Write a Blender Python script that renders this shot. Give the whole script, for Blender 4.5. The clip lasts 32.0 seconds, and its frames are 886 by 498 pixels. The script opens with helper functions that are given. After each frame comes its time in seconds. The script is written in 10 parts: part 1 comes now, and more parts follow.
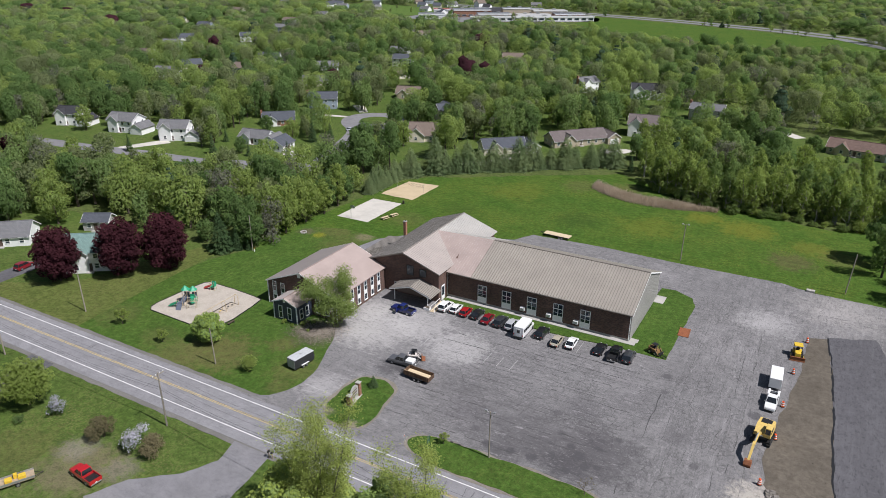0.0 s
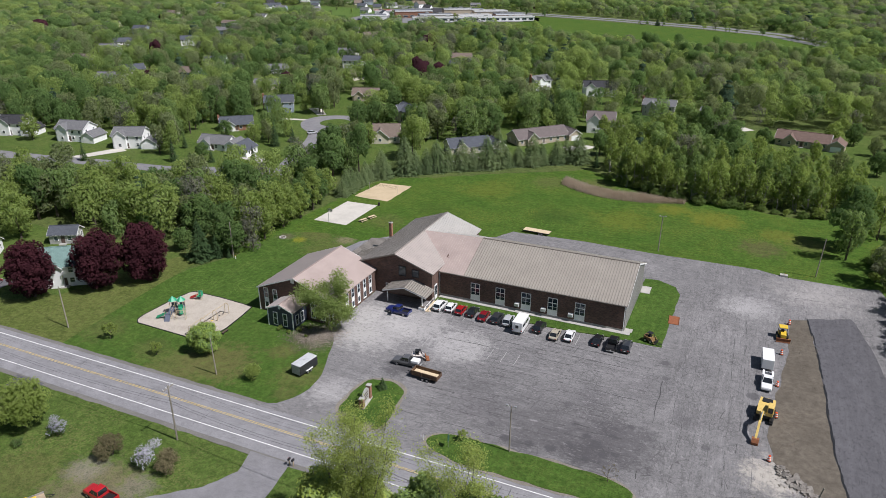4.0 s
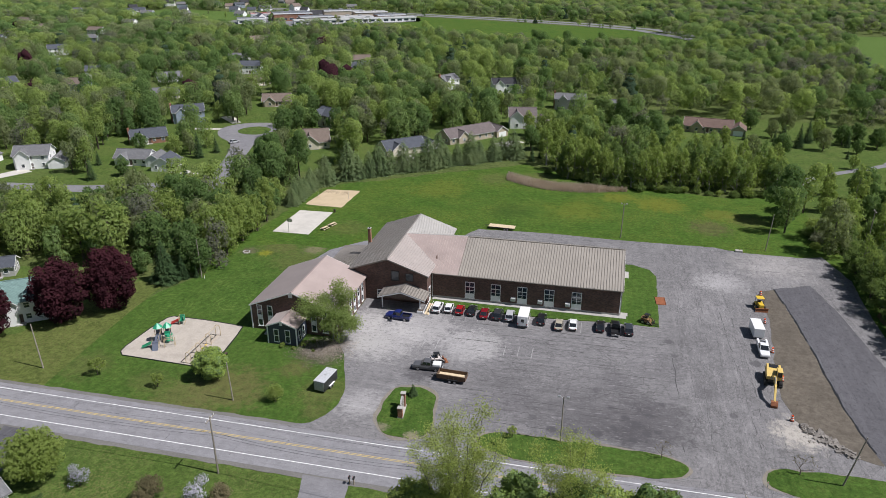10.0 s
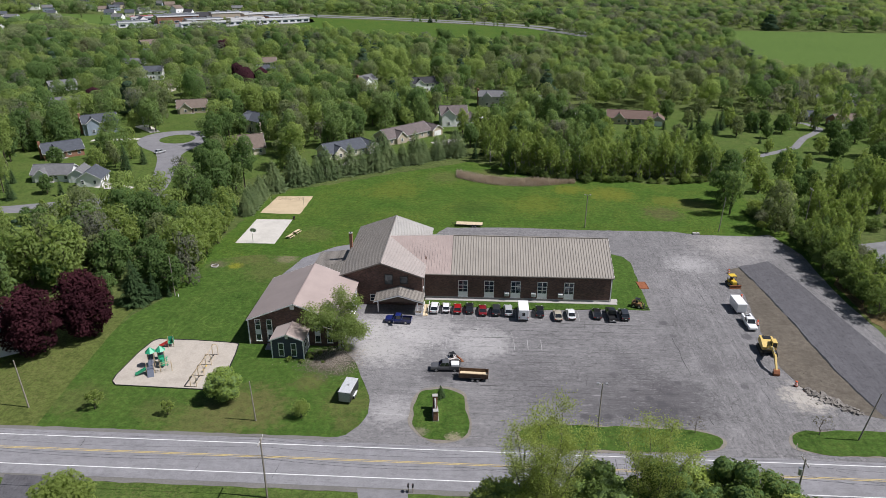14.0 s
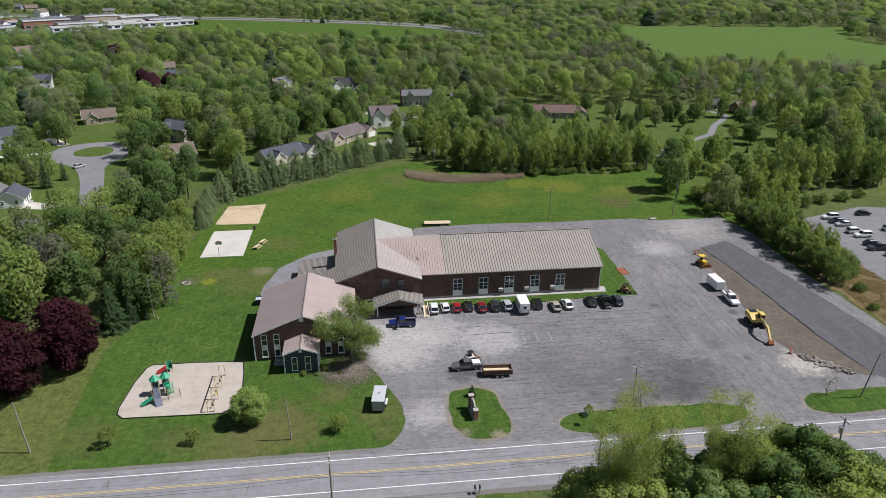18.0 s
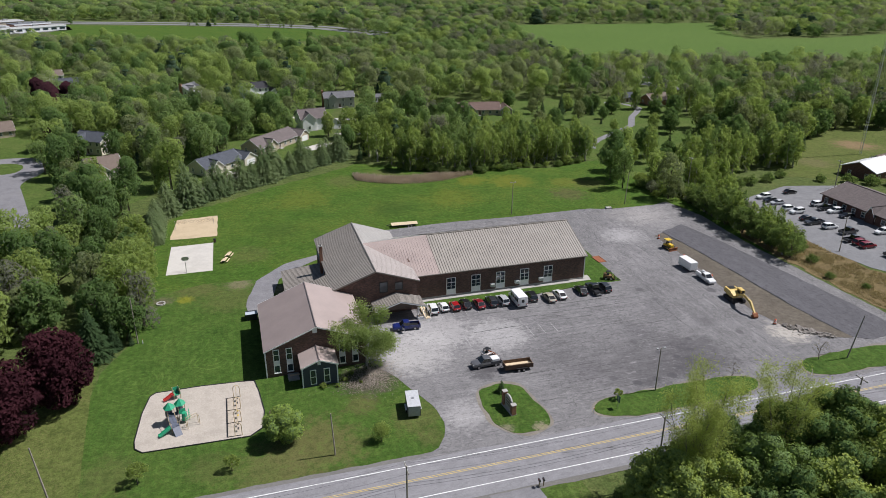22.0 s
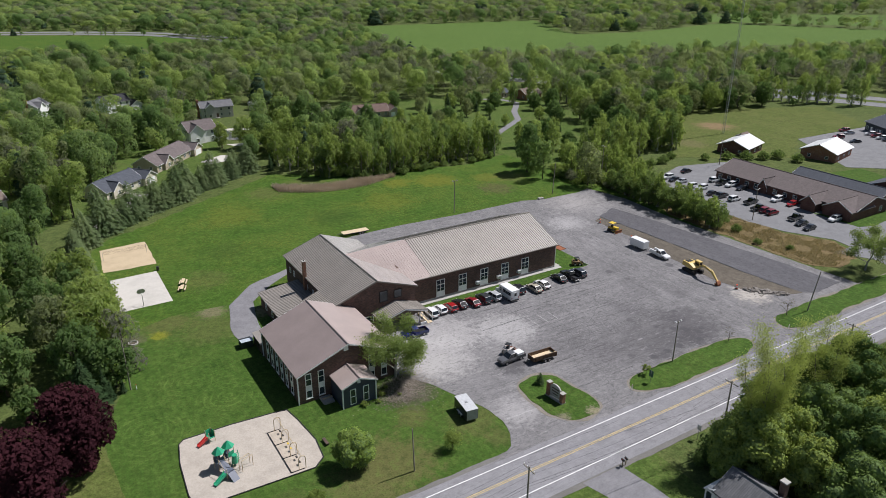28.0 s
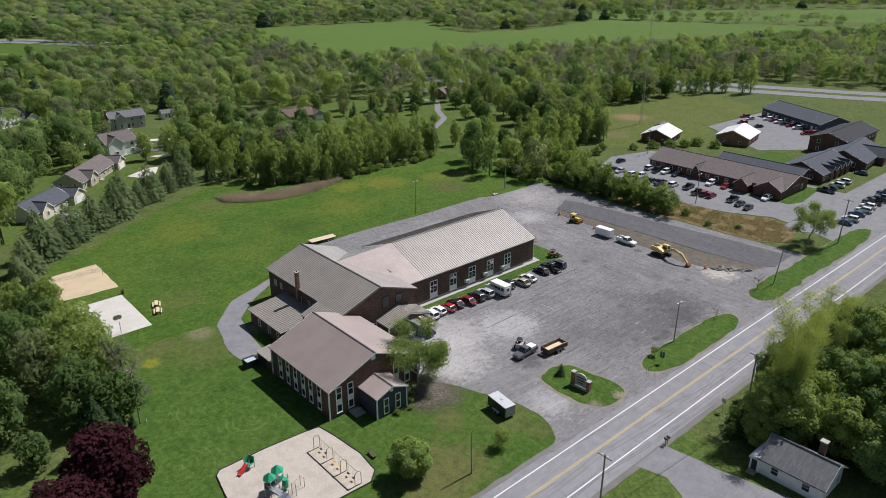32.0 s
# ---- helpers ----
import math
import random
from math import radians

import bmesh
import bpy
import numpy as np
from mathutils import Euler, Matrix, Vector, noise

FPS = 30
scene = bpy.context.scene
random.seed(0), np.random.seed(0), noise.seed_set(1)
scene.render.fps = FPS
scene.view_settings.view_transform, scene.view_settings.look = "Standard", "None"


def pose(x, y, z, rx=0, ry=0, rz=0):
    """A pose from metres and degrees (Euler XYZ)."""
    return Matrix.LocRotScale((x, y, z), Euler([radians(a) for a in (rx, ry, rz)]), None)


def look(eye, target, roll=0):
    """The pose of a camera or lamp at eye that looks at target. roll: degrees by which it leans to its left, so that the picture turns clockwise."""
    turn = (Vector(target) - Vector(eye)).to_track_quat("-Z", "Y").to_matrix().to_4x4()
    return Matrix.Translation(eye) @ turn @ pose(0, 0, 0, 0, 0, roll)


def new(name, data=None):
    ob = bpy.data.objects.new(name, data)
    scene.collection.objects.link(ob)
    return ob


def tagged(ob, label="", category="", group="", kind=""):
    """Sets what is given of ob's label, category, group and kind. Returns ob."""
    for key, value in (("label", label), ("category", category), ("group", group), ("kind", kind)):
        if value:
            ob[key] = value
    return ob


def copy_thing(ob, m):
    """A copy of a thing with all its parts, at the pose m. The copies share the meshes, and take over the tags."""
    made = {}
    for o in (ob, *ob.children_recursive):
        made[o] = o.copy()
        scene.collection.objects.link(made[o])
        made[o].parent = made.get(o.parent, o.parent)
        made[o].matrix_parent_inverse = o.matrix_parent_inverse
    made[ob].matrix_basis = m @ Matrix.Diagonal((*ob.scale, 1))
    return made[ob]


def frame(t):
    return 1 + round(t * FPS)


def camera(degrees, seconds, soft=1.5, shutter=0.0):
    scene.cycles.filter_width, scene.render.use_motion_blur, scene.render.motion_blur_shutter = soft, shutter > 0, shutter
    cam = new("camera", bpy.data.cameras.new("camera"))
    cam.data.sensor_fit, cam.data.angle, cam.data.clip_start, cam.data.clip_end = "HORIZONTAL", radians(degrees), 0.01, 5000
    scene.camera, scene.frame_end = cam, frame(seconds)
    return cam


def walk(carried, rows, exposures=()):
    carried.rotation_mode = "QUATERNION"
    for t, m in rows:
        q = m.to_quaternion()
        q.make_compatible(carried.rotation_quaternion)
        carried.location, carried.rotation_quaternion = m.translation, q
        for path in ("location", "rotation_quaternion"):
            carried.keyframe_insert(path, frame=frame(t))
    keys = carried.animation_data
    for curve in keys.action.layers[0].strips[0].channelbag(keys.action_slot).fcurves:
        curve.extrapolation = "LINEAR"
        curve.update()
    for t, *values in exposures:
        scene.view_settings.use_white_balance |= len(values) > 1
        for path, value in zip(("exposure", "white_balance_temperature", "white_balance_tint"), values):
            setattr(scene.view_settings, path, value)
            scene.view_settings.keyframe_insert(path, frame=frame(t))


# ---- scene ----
cam = camera(64.5, 32.0, soft=0.5)
METRES, EYE, TILT, LEAN, TURN = 166.66, 73.5, 0.0, 0.0, 29.1
ROWS = [
    (0.0, 0.0, 0.0, 0.0, 0.09, -23.05, -0.21),
    (0.5, -0.0068, 0.0015, -0.0001, -0.36, -23.05, -0.18),
    (1.0, -0.0141, 0.0032, 0.0005, -0.88, -23.05, -0.19),
    (1.5, -0.0218, 0.0036, 0.0009, -1.85, -23.07, -0.15),
    (2.0, -0.0306, 0.0013, 0.0011, -2.79, -23.07, -0.15),
    (2.5, -0.0397, -0.0018, 0.0009, -3.37, -23.01, -0.17),
    (4.5, -0.0794, -0.0007, -0.0002, -5.96, -22.97, -0.05),
    (5.0, -0.09, 0.0006, -0.0005, -6.77, -22.96, -0.01),
    (5.5, -0.1009, 0.0022, -0.0009, -7.52, -22.97, 0.04),
    (6.0, -0.1125, 0.0039, -0.0015, -8.32, -22.96, 0.06),
    (6.5, -0.1249, 0.0058, -0.0017, -9.19, -22.97, 0.06),
    (7.0, -0.1374, 0.008, -0.0012, -10.07, -22.96, 0.07),
    (7.5, -0.1503, 0.0103, -0.0008, -10.98, -22.94, 0.09),
    (8.0, -0.1636, 0.0131, -0.0002, -11.94, -22.93, 0.08),
    (8.5, -0.1772, 0.0164, 0.0005, -12.91, -22.93, 0.09),
    (9.0, -0.1915, 0.0202, 0.0009, -13.95, -22.93, 0.06),
    (9.5, -0.2058, 0.0239, 0.0005, -15.01, -22.91, 0.08),
    (10.0, -0.2206, 0.0282, -0.0002, -16.1, -22.9, 0.06),
    (10.5, -0.2356, 0.0327, -0.0009, -17.23, -22.89, 0.07),
    (11.0, -0.2509, 0.0381, -0.0014, -18.39, -22.9, 0.07),
    (11.5, -0.2666, 0.0436, -0.0018, -19.56, -22.9, 0.07),
    (12.0, -0.2829, 0.0499, -0.0019, -20.78, -22.9, 0.05),
    (12.5, -0.2993, 0.0567, -0.0014, -22.02, -22.9, 0.05),
    (13.0, -0.3158, 0.064, -0.001, -23.3, -22.9, 0.03),
    (13.5, -0.3322, 0.0716, -0.0015, -24.57, -22.89, 0.0),
    (14.0, -0.3482, 0.0798, -0.0017, -25.82, -22.9, -0.02),
    (14.5, -0.3641, 0.0882, -0.0017, -27.07, -22.9, -0.03),
    (16.5, -0.4254, 0.1258, -0.0031, -32.06, -22.9, -0.06),
    (17.0, -0.4404, 0.1358, -0.0035, -33.31, -22.91, -0.07),
    (17.5, -0.455, 0.1461, -0.0035, -34.53, -22.9, -0.09),
    (18.0, -0.4691, 0.1566, -0.0037, -35.78, -22.91, -0.07),
    (18.5, -0.4833, 0.1677, -0.0043, -37.01, -22.88, -0.11),
    (19.0, -0.4971, 0.1789, -0.0049, -38.26, -22.87, -0.12),
    (19.5, -0.5104, 0.1904, -0.0055, -39.5, -22.85, -0.12),
    (20.0, -0.5237, 0.2021, -0.006, -40.74, -22.84, -0.13),
    (20.5, -0.5362, 0.2141, -0.0064, -41.98, -22.84, -0.11),
    (21.0, -0.5491, 0.2264, -0.007, -43.23, -22.82, -0.14),
    (21.5, -0.5616, 0.2393, -0.0076, -44.47, -22.81, -0.17),
    (22.0, -0.5736, 0.2521, -0.0078, -45.73, -22.81, -0.16),
    (22.5, -0.5848, 0.2642, -0.0082, -46.88, -22.79, -0.17),
    (23.0, -0.5963, 0.2775, -0.0084, -48.13, -22.77, -0.18),
    (23.5, -0.6078, 0.2911, -0.0085, -49.38, -22.74, -0.21),
    (24.0, -0.6188, 0.3049, -0.0087, -50.64, -22.72, -0.21),
    (24.5, -0.6297, 0.3192, -0.0089, -51.89, -22.72, -0.22),
    (25.0, -0.6401, 0.3335, -0.0093, -53.13, -22.7, -0.24),
    (25.5, -0.6502, 0.348, -0.0093, -54.39, -22.69, -0.23),
    (27.5, -0.6875, 0.4083, -0.0099, -59.43, -22.64, -0.24),
    (28.0, -0.6958, 0.424, -0.0099, -60.7, -22.64, -0.25),
    (28.5, -0.7037, 0.4398, -0.009, -61.96, -22.65, -0.25),
    (29.0, -0.7114, 0.4557, -0.0085, -63.21, -22.66, -0.27),
    (29.5, -0.7187, 0.4715, -0.0081, -64.47, -22.65, -0.25),
    (30.0, -0.7256, 0.4875, -0.0081, -65.72, -22.66, -0.22),
    (30.5, -0.7323, 0.5036, -0.0095, -66.97, -22.63, -0.23),
    (31.0, -0.7384, 0.52, -0.0101, -68.22, -22.6, -0.21),
    (31.5, -0.7442, 0.5366, -0.0104, -69.47, -22.6, -0.2),
    (32.0, -0.7495, 0.5532, -0.0116, -70.72, -22.59, -0.19),
]
walk(cam, [(t, pose(0, 0, EYE, TILT, LEAN, TURN) @ pose(METRES * x, METRES * y, METRES * z, 90 + pitch, roll, yaw)) for t, x, y, z, yaw, pitch, roll in ROWS])

# ---- light ----
SUN_HIGH, SUN_TURN = 54.5, radians(-4.0)  # the sun stands to the east, a little south
world = bpy.data.worlds.new("sky")
scene.world = world
world.use_nodes = True
wn = world.node_tree
sky = wn.nodes.new("ShaderNodeTexSky")
sky.sky_type, sky.sun_disc = "NISHITA", False
sky.sun_elevation, sky.sun_rotation = radians(SUN_HIGH), radians(94.0)
sky.air_density, sky.dust_density, sky.ozone_density = 1.0, 1.0, 1.0
wn.links.new(sky.outputs["Color"], wn.nodes["Background"].inputs["Color"])
wn.nodes["Background"].inputs["Strength"].default_value = 0.048
sun = new("sun", bpy.data.lights.new("sun", "SUN"))
sun.data.energy, sun.data.angle, sun.data.color = 4.6, radians(0.53), (1.0, 0.975, 1.0)
sun_way = Vector((math.cos(SUN_TURN) * math.cos(radians(SUN_HIGH)), math.sin(SUN_TURN) * math.cos(radians(SUN_HIGH)), math.sin(radians(SUN_HIGH))))
sun.matrix_world = look(sun_way * 200, (0, 0, 0))
scene.view_settings.exposure = 0.2


# ---- materials ----
MATS = {}


def nodes_of(name):
    m = bpy.data.materials.new(name)
    m.use_nodes = True
    m.node_tree.nodes.clear()
    return m, m.node_tree


def node(nt, kind, **values):
    n = nt.nodes.new(kind)
    for key, value in values.items():
        if key in n.inputs:
            n.inputs[key].default_value = value
    return n


def noise_node(nt, coord, scale, detail=4.0, rough=0.6, squash=None):
    if squash:
        mp = node(nt, "ShaderNodeMapping", Scale=squash)
        nt.links.new(coord, mp.inputs["Vector"])
        coord = mp.outputs["Vector"]
    n = node(nt, "ShaderNodeTexNoise", Scale=scale, Detail=detail, Roughness=rough)
    nt.links.new(coord, n.inputs["Vector"])
    return n.outputs["Fac"]


def ramp(nt, fac, *stops):
    r = nt.nodes.new("ShaderNodeValToRGB")
    e = r.color_ramp.elements
    while len(e) < len(stops):
        e.new(0.5)
    for el, (at, col) in zip(e, stops):
        el.position, el.color = at, (*col, 1) if len(col) == 3 else col
    nt.links.new(fac, r.inputs["Fac"])
    return r.outputs["Color"]


def mix(nt, fac, a, b, blend="MIX"):
    m = nt.nodes.new("ShaderNodeMix")
    m.data_type, m.blend_type = "RGBA", blend
    for sock, v in ((m.inputs[0], fac), (m.inputs[6], a), (m.inputs[7], b)):
        if isinstance(v, (int, float)):
            sock.default_value = v
        elif isinstance(v, tuple):
            sock.default_value = (*v, 1)
        else:
            nt.links.new(v, sock)
    return m.outputs[2]


def grey(v):
    return (v, v, v)


def finish(m, nt, colour, rough=0.8, metal=0.0, bump=None, bump_strength=0.3, bump_distance=0.02, rough_from=None, coat=0.0, spec=0.5, chalk=0.0):
    b = node(nt, "ShaderNodeBsdfPrincipled", Roughness=rough, Metallic=metal)
    b.inputs["Specular IOR Level"].default_value = spec
    b.inputs["Coat Weight"].default_value = coat
    b.inputs["Sheen Weight"].default_value, b.inputs["Sheen Roughness"].default_value = chalk, 0.35
    if isinstance(colour, tuple):
        b.inputs["Base Color"].default_value = (*colour, 1)
    else:
        nt.links.new(colour, b.inputs["Base Color"])
    if rough_from is not None:
        nt.links.new(rough_from, b.inputs["Roughness"])
    if bump is not None:
        bp = node(nt, "ShaderNodeBump", Strength=bump_strength, Distance=bump_distance)
        nt.links.new(bump, bp.inputs["Height"])
        nt.links.new(bp.outputs["Normal"], b.inputs["Normal"])
    o = nt.nodes.new("ShaderNodeOutputMaterial")
    nt.links.new(b.outputs["BSDF"], o.inputs["Surface"])
    return m


def coords(nt, world_space=False):
    if world_space:
        return nt.nodes.new("ShaderNodeNewGeometry").outputs["Position"]
    return nt.nodes.new("ShaderNodeTexCoord").outputs["Object"]


def plain(name, col, rough=0.6, metal=0.0, vary=0.18, scale=3.0, fine=40.0, bump=0.15, coat=0.0, world_space=False, spec=0.5):
    """A plain surface with stains at a large and grain at a small scale."""
    if name in MATS:
        return MATS[name]
    m, nt = nodes_of(name)
    co = coords(nt, world_space)
    big, small = noise_node(nt, co, scale), noise_node(nt, co, fine, 2.0)
    lo, hi = tuple(c * (1 - vary) for c in col), tuple(min(1, c * (1 + vary)) for c in col)
    c1 = ramp(nt, big, (0.3, lo), (0.7, hi))
    c2 = mix(nt, 0.25, c1, ramp(nt, small, (0.35, lo), (0.65, hi)))
    MATS[name] = finish(m, nt, c2, rough, metal, small if bump else None, bump, 0.01, coat=coat, spec=spec)
    return MATS[name]


def paint(name, col, rough=0.28):
    """Car paint with a clear coat and a little dust."""
    return plain(name, col, rough, 0.0, 0.08, 1.2, 25.0, 0.0, coat=0.7)


def blotch(nt, co, sx, sy, reach, soft, amount):
    """A ragged, broken stain round one spot, as a factor."""
    away = node(nt, "ShaderNodeVectorMath")
    away.operation = "DISTANCE"
    away.inputs[1].default_value = (sx, sy, 0)
    nt.links.new(co, away.inputs[0])
    wob = node(nt, "ShaderNodeMath")
    wob.operation = "MULTIPLY_ADD"
    wob.inputs[1].default_value = reach * 3.2
    nt.links.new(noise_node(nt, co, 2.2 / reach + 0.15, 10, 0.85), wob.inputs[0])
    nt.links.new(away.outputs["Value"], wob.inputs[2])
    near = node(nt, "ShaderNodeMapRange")
    near.inputs["From Min"].default_value, near.inputs["From Max"].default_value = reach * (2.5 - soft * 0.7), reach * 2.5
    near.inputs["To Min"].default_value, near.inputs["To Max"].default_value = amount, 0.0
    nt.links.new(wob.outputs[0], near.inputs["Value"])
    return near.outputs[0]


def grass(name, dark, mid, light, straw=(0.24, 0.22, 0.09), worn=0.35, patch=0.035, rows=False, rings=(), bare=()):
    """Turf: broad tone, clumps, flecks of straw where it is worn, and mower tracks."""
    m, nt = nodes_of(name)
    co = coords(nt, True)
    large, medium, fine, clump, tiny = (noise_node(nt, co, s, d, 0.65) for s, d in ((patch, 5), (0.22, 5), (1.3, 4), (3.6, 3), (11.0, 2)))
    c = ramp(nt, medium, (0.32, tuple(v * 0.8 for v in dark)), (0.5, mid), (0.68, light))
    c = mix(nt, ramp(nt, large, (0.42, grey(0)), (0.62, grey(0.5))), c, light)
    c = mix(nt, 0.5, c, ramp(nt, fine, (0.32, tuple(v * 0.45 for v in mid)), (0.5, mid), (0.68, tuple(v * 1.7 for v in mid))))
    thin = ramp(nt, noise_node(nt, co, patch * 2.3, 6, 0.7), (1 - worn - 0.1, grey(0.06)), (1 - worn + 0.16, grey(1)))
    fleck = ramp(nt, noise_node(nt, co, 2.4, 5, 0.75), (0.47, grey(0)), (0.62, grey(0.85)))
    c = mix(nt, mix(nt, 1.0, thin, fleck, "MULTIPLY"), c, straw)
    if rows:
        w = node(nt, "ShaderNodeTexWave", Scale=0.22, Distortion=3.5, Detail=3.0)
        nt.links.new(co, w.inputs["Vector"])
        c = mix(nt, ramp(nt, w.outputs["Fac"], (0.35, grey(0)), (0.65, grey(0.2))), c, light)
    for (sx, sy), reach, tone, amount in bare:
        c = mix(nt, blotch(nt, co, sx, sy, reach, 0.7, amount), c, tone)
    for cx, cy, reach in rings:
        mp = node(nt, "ShaderNodeMapping", Location=(-cx, -cy, 0))
        nt.links.new(co, mp.inputs["Vector"])
        w = node(nt, "ShaderNodeTexWave", Scale=0.26, Distortion=4.5, Detail=3.0)
        w.wave_type, w.rings_direction = "RINGS", "SPHERICAL"
        nt.links.new(mp.outputs["Vector"], w.inputs["Vector"])
        ln = node(nt, "ShaderNodeVectorMath")
        ln.operation = "LENGTH"
        nt.links.new(mp.outputs["Vector"], ln.inputs[0])
        near = node(nt, "ShaderNodeMapRange")
        near.inputs["From Min"].default_value, near.inputs["From Max"].default_value = reach * 0.5, reach
        near.inputs["To Min"].default_value, near.inputs["To Max"].default_value = 0.45, 0.0
        nt.links.new(ln.outputs["Value"], near.inputs["Value"])
        part_of = mix(nt, 1.0, ramp(nt, w.outputs["Fac"], (0.72, grey(0)), (0.95, grey(1))), ramp(nt, medium, (0.42, grey(0)), (0.6, grey(1))), "MULTIPLY")
        c = mix(nt, mix(nt, 1.0, part_of, near.outputs[0], "MULTIPLY"), c, tuple(v * 1.6 for v in light))
    tuft = noise_node(nt, co, 0.7, 6, 0.72)
    c = mix(nt, ramp(nt, tuft, (0.36, grey(0.38)), (0.5, grey(0))), c, tuple(v * 0.55 for v in dark))
    c = mix(nt, ramp(nt, tuft, (0.52, grey(0)), (0.68, grey(0.5))), c, tuple(v * 1.35 for v in light))
    c = mix(nt, ramp(nt, clump, (0.5, grey(0.0)), (0.68, grey(0.5))), c, tuple(v * 0.45 for v in dark))
    c = mix(nt, ramp(nt, tiny, (0.46, grey(0.0)), (0.75, grey(0.4))), c, tuple(v * 0.35 for v in dark))
    bump = mix(nt, 0.5, clump, tiny)
    return finish(m, nt, c, 0.95, bump=bump, bump_strength=0.6, bump_distance=0.25, spec=0.1)


def foliage(name, dark, light, glow=0.3, tone=0.1, grain=5.0, full=0.6, rise=0.75):
    """Clustered leaves: each piece is broken up into leaves with gaps between them, soft in the light."""
    m, nt = nodes_of(name)
    geo = nt.nodes.new("ShaderNodeNewGeometry")
    patch = noise_node(nt, geo.outputs["Position"], tone, 3)
    c = mix(nt, 0.35, ramp(nt, patch, (0.36, dark), (0.64, light)), ramp(nt, geo.outputs["Random Per Island"], (0.0, dark), (1.0, light)))
    lift = node(nt, "ShaderNodeVectorMath")
    lift.inputs[1].default_value = (0, 0, rise)
    unit = node(nt, "ShaderNodeVectorMath")
    unit.operation = "NORMALIZE"
    nt.links.new(geo.outputs["Normal"], lift.inputs[0])
    nt.links.new(lift.outputs["Vector"], unit.inputs[0])
    d = node(nt, "ShaderNodeBsdfDiffuse", Roughness=0.6)
    t = nt.nodes.new("ShaderNodeBsdfTranslucent")
    ms = node(nt, "ShaderNodeMixShader", Fac=glow)
    nt.links.new(unit.outputs["Vector"], d.inputs["Normal"])
    o = nt.nodes.new("ShaderNodeOutputMaterial")
    nt.links.new(c, d.inputs["Color"])
    nt.links.new(mix(nt, 1.0, c, (1.0, 1.0, 0.75), "MULTIPLY"), t.inputs["Color"])
    nt.links.new(d.outputs["BSDF"], ms.inputs[1])
    nt.links.new(t.outputs["BSDF"], ms.inputs[2])
    if full >= 1:
        nt.links.new(ms.outputs["Shader"], o.inputs["Surface"])
        return m
    gaps = nt.nodes.new("ShaderNodeBsdfTransparent")
    cut = node(nt, "ShaderNodeMixShader")
    at = 0.5 - (full - 0.5) * 0.45
    nt.links.new(ramp(nt, noise_node(nt, geo.outputs["Position"], grain, 1.0), (at - 0.015, grey(0)), (at + 0.015, grey(1))), cut.inputs[0])
    nt.links.new(gaps.outputs["BSDF"], cut.inputs[1])
    nt.links.new(ms.outputs["Shader"], cut.inputs[2])
    nt.links.new(cut.outputs["Shader"], o.inputs["Surface"])
    return m


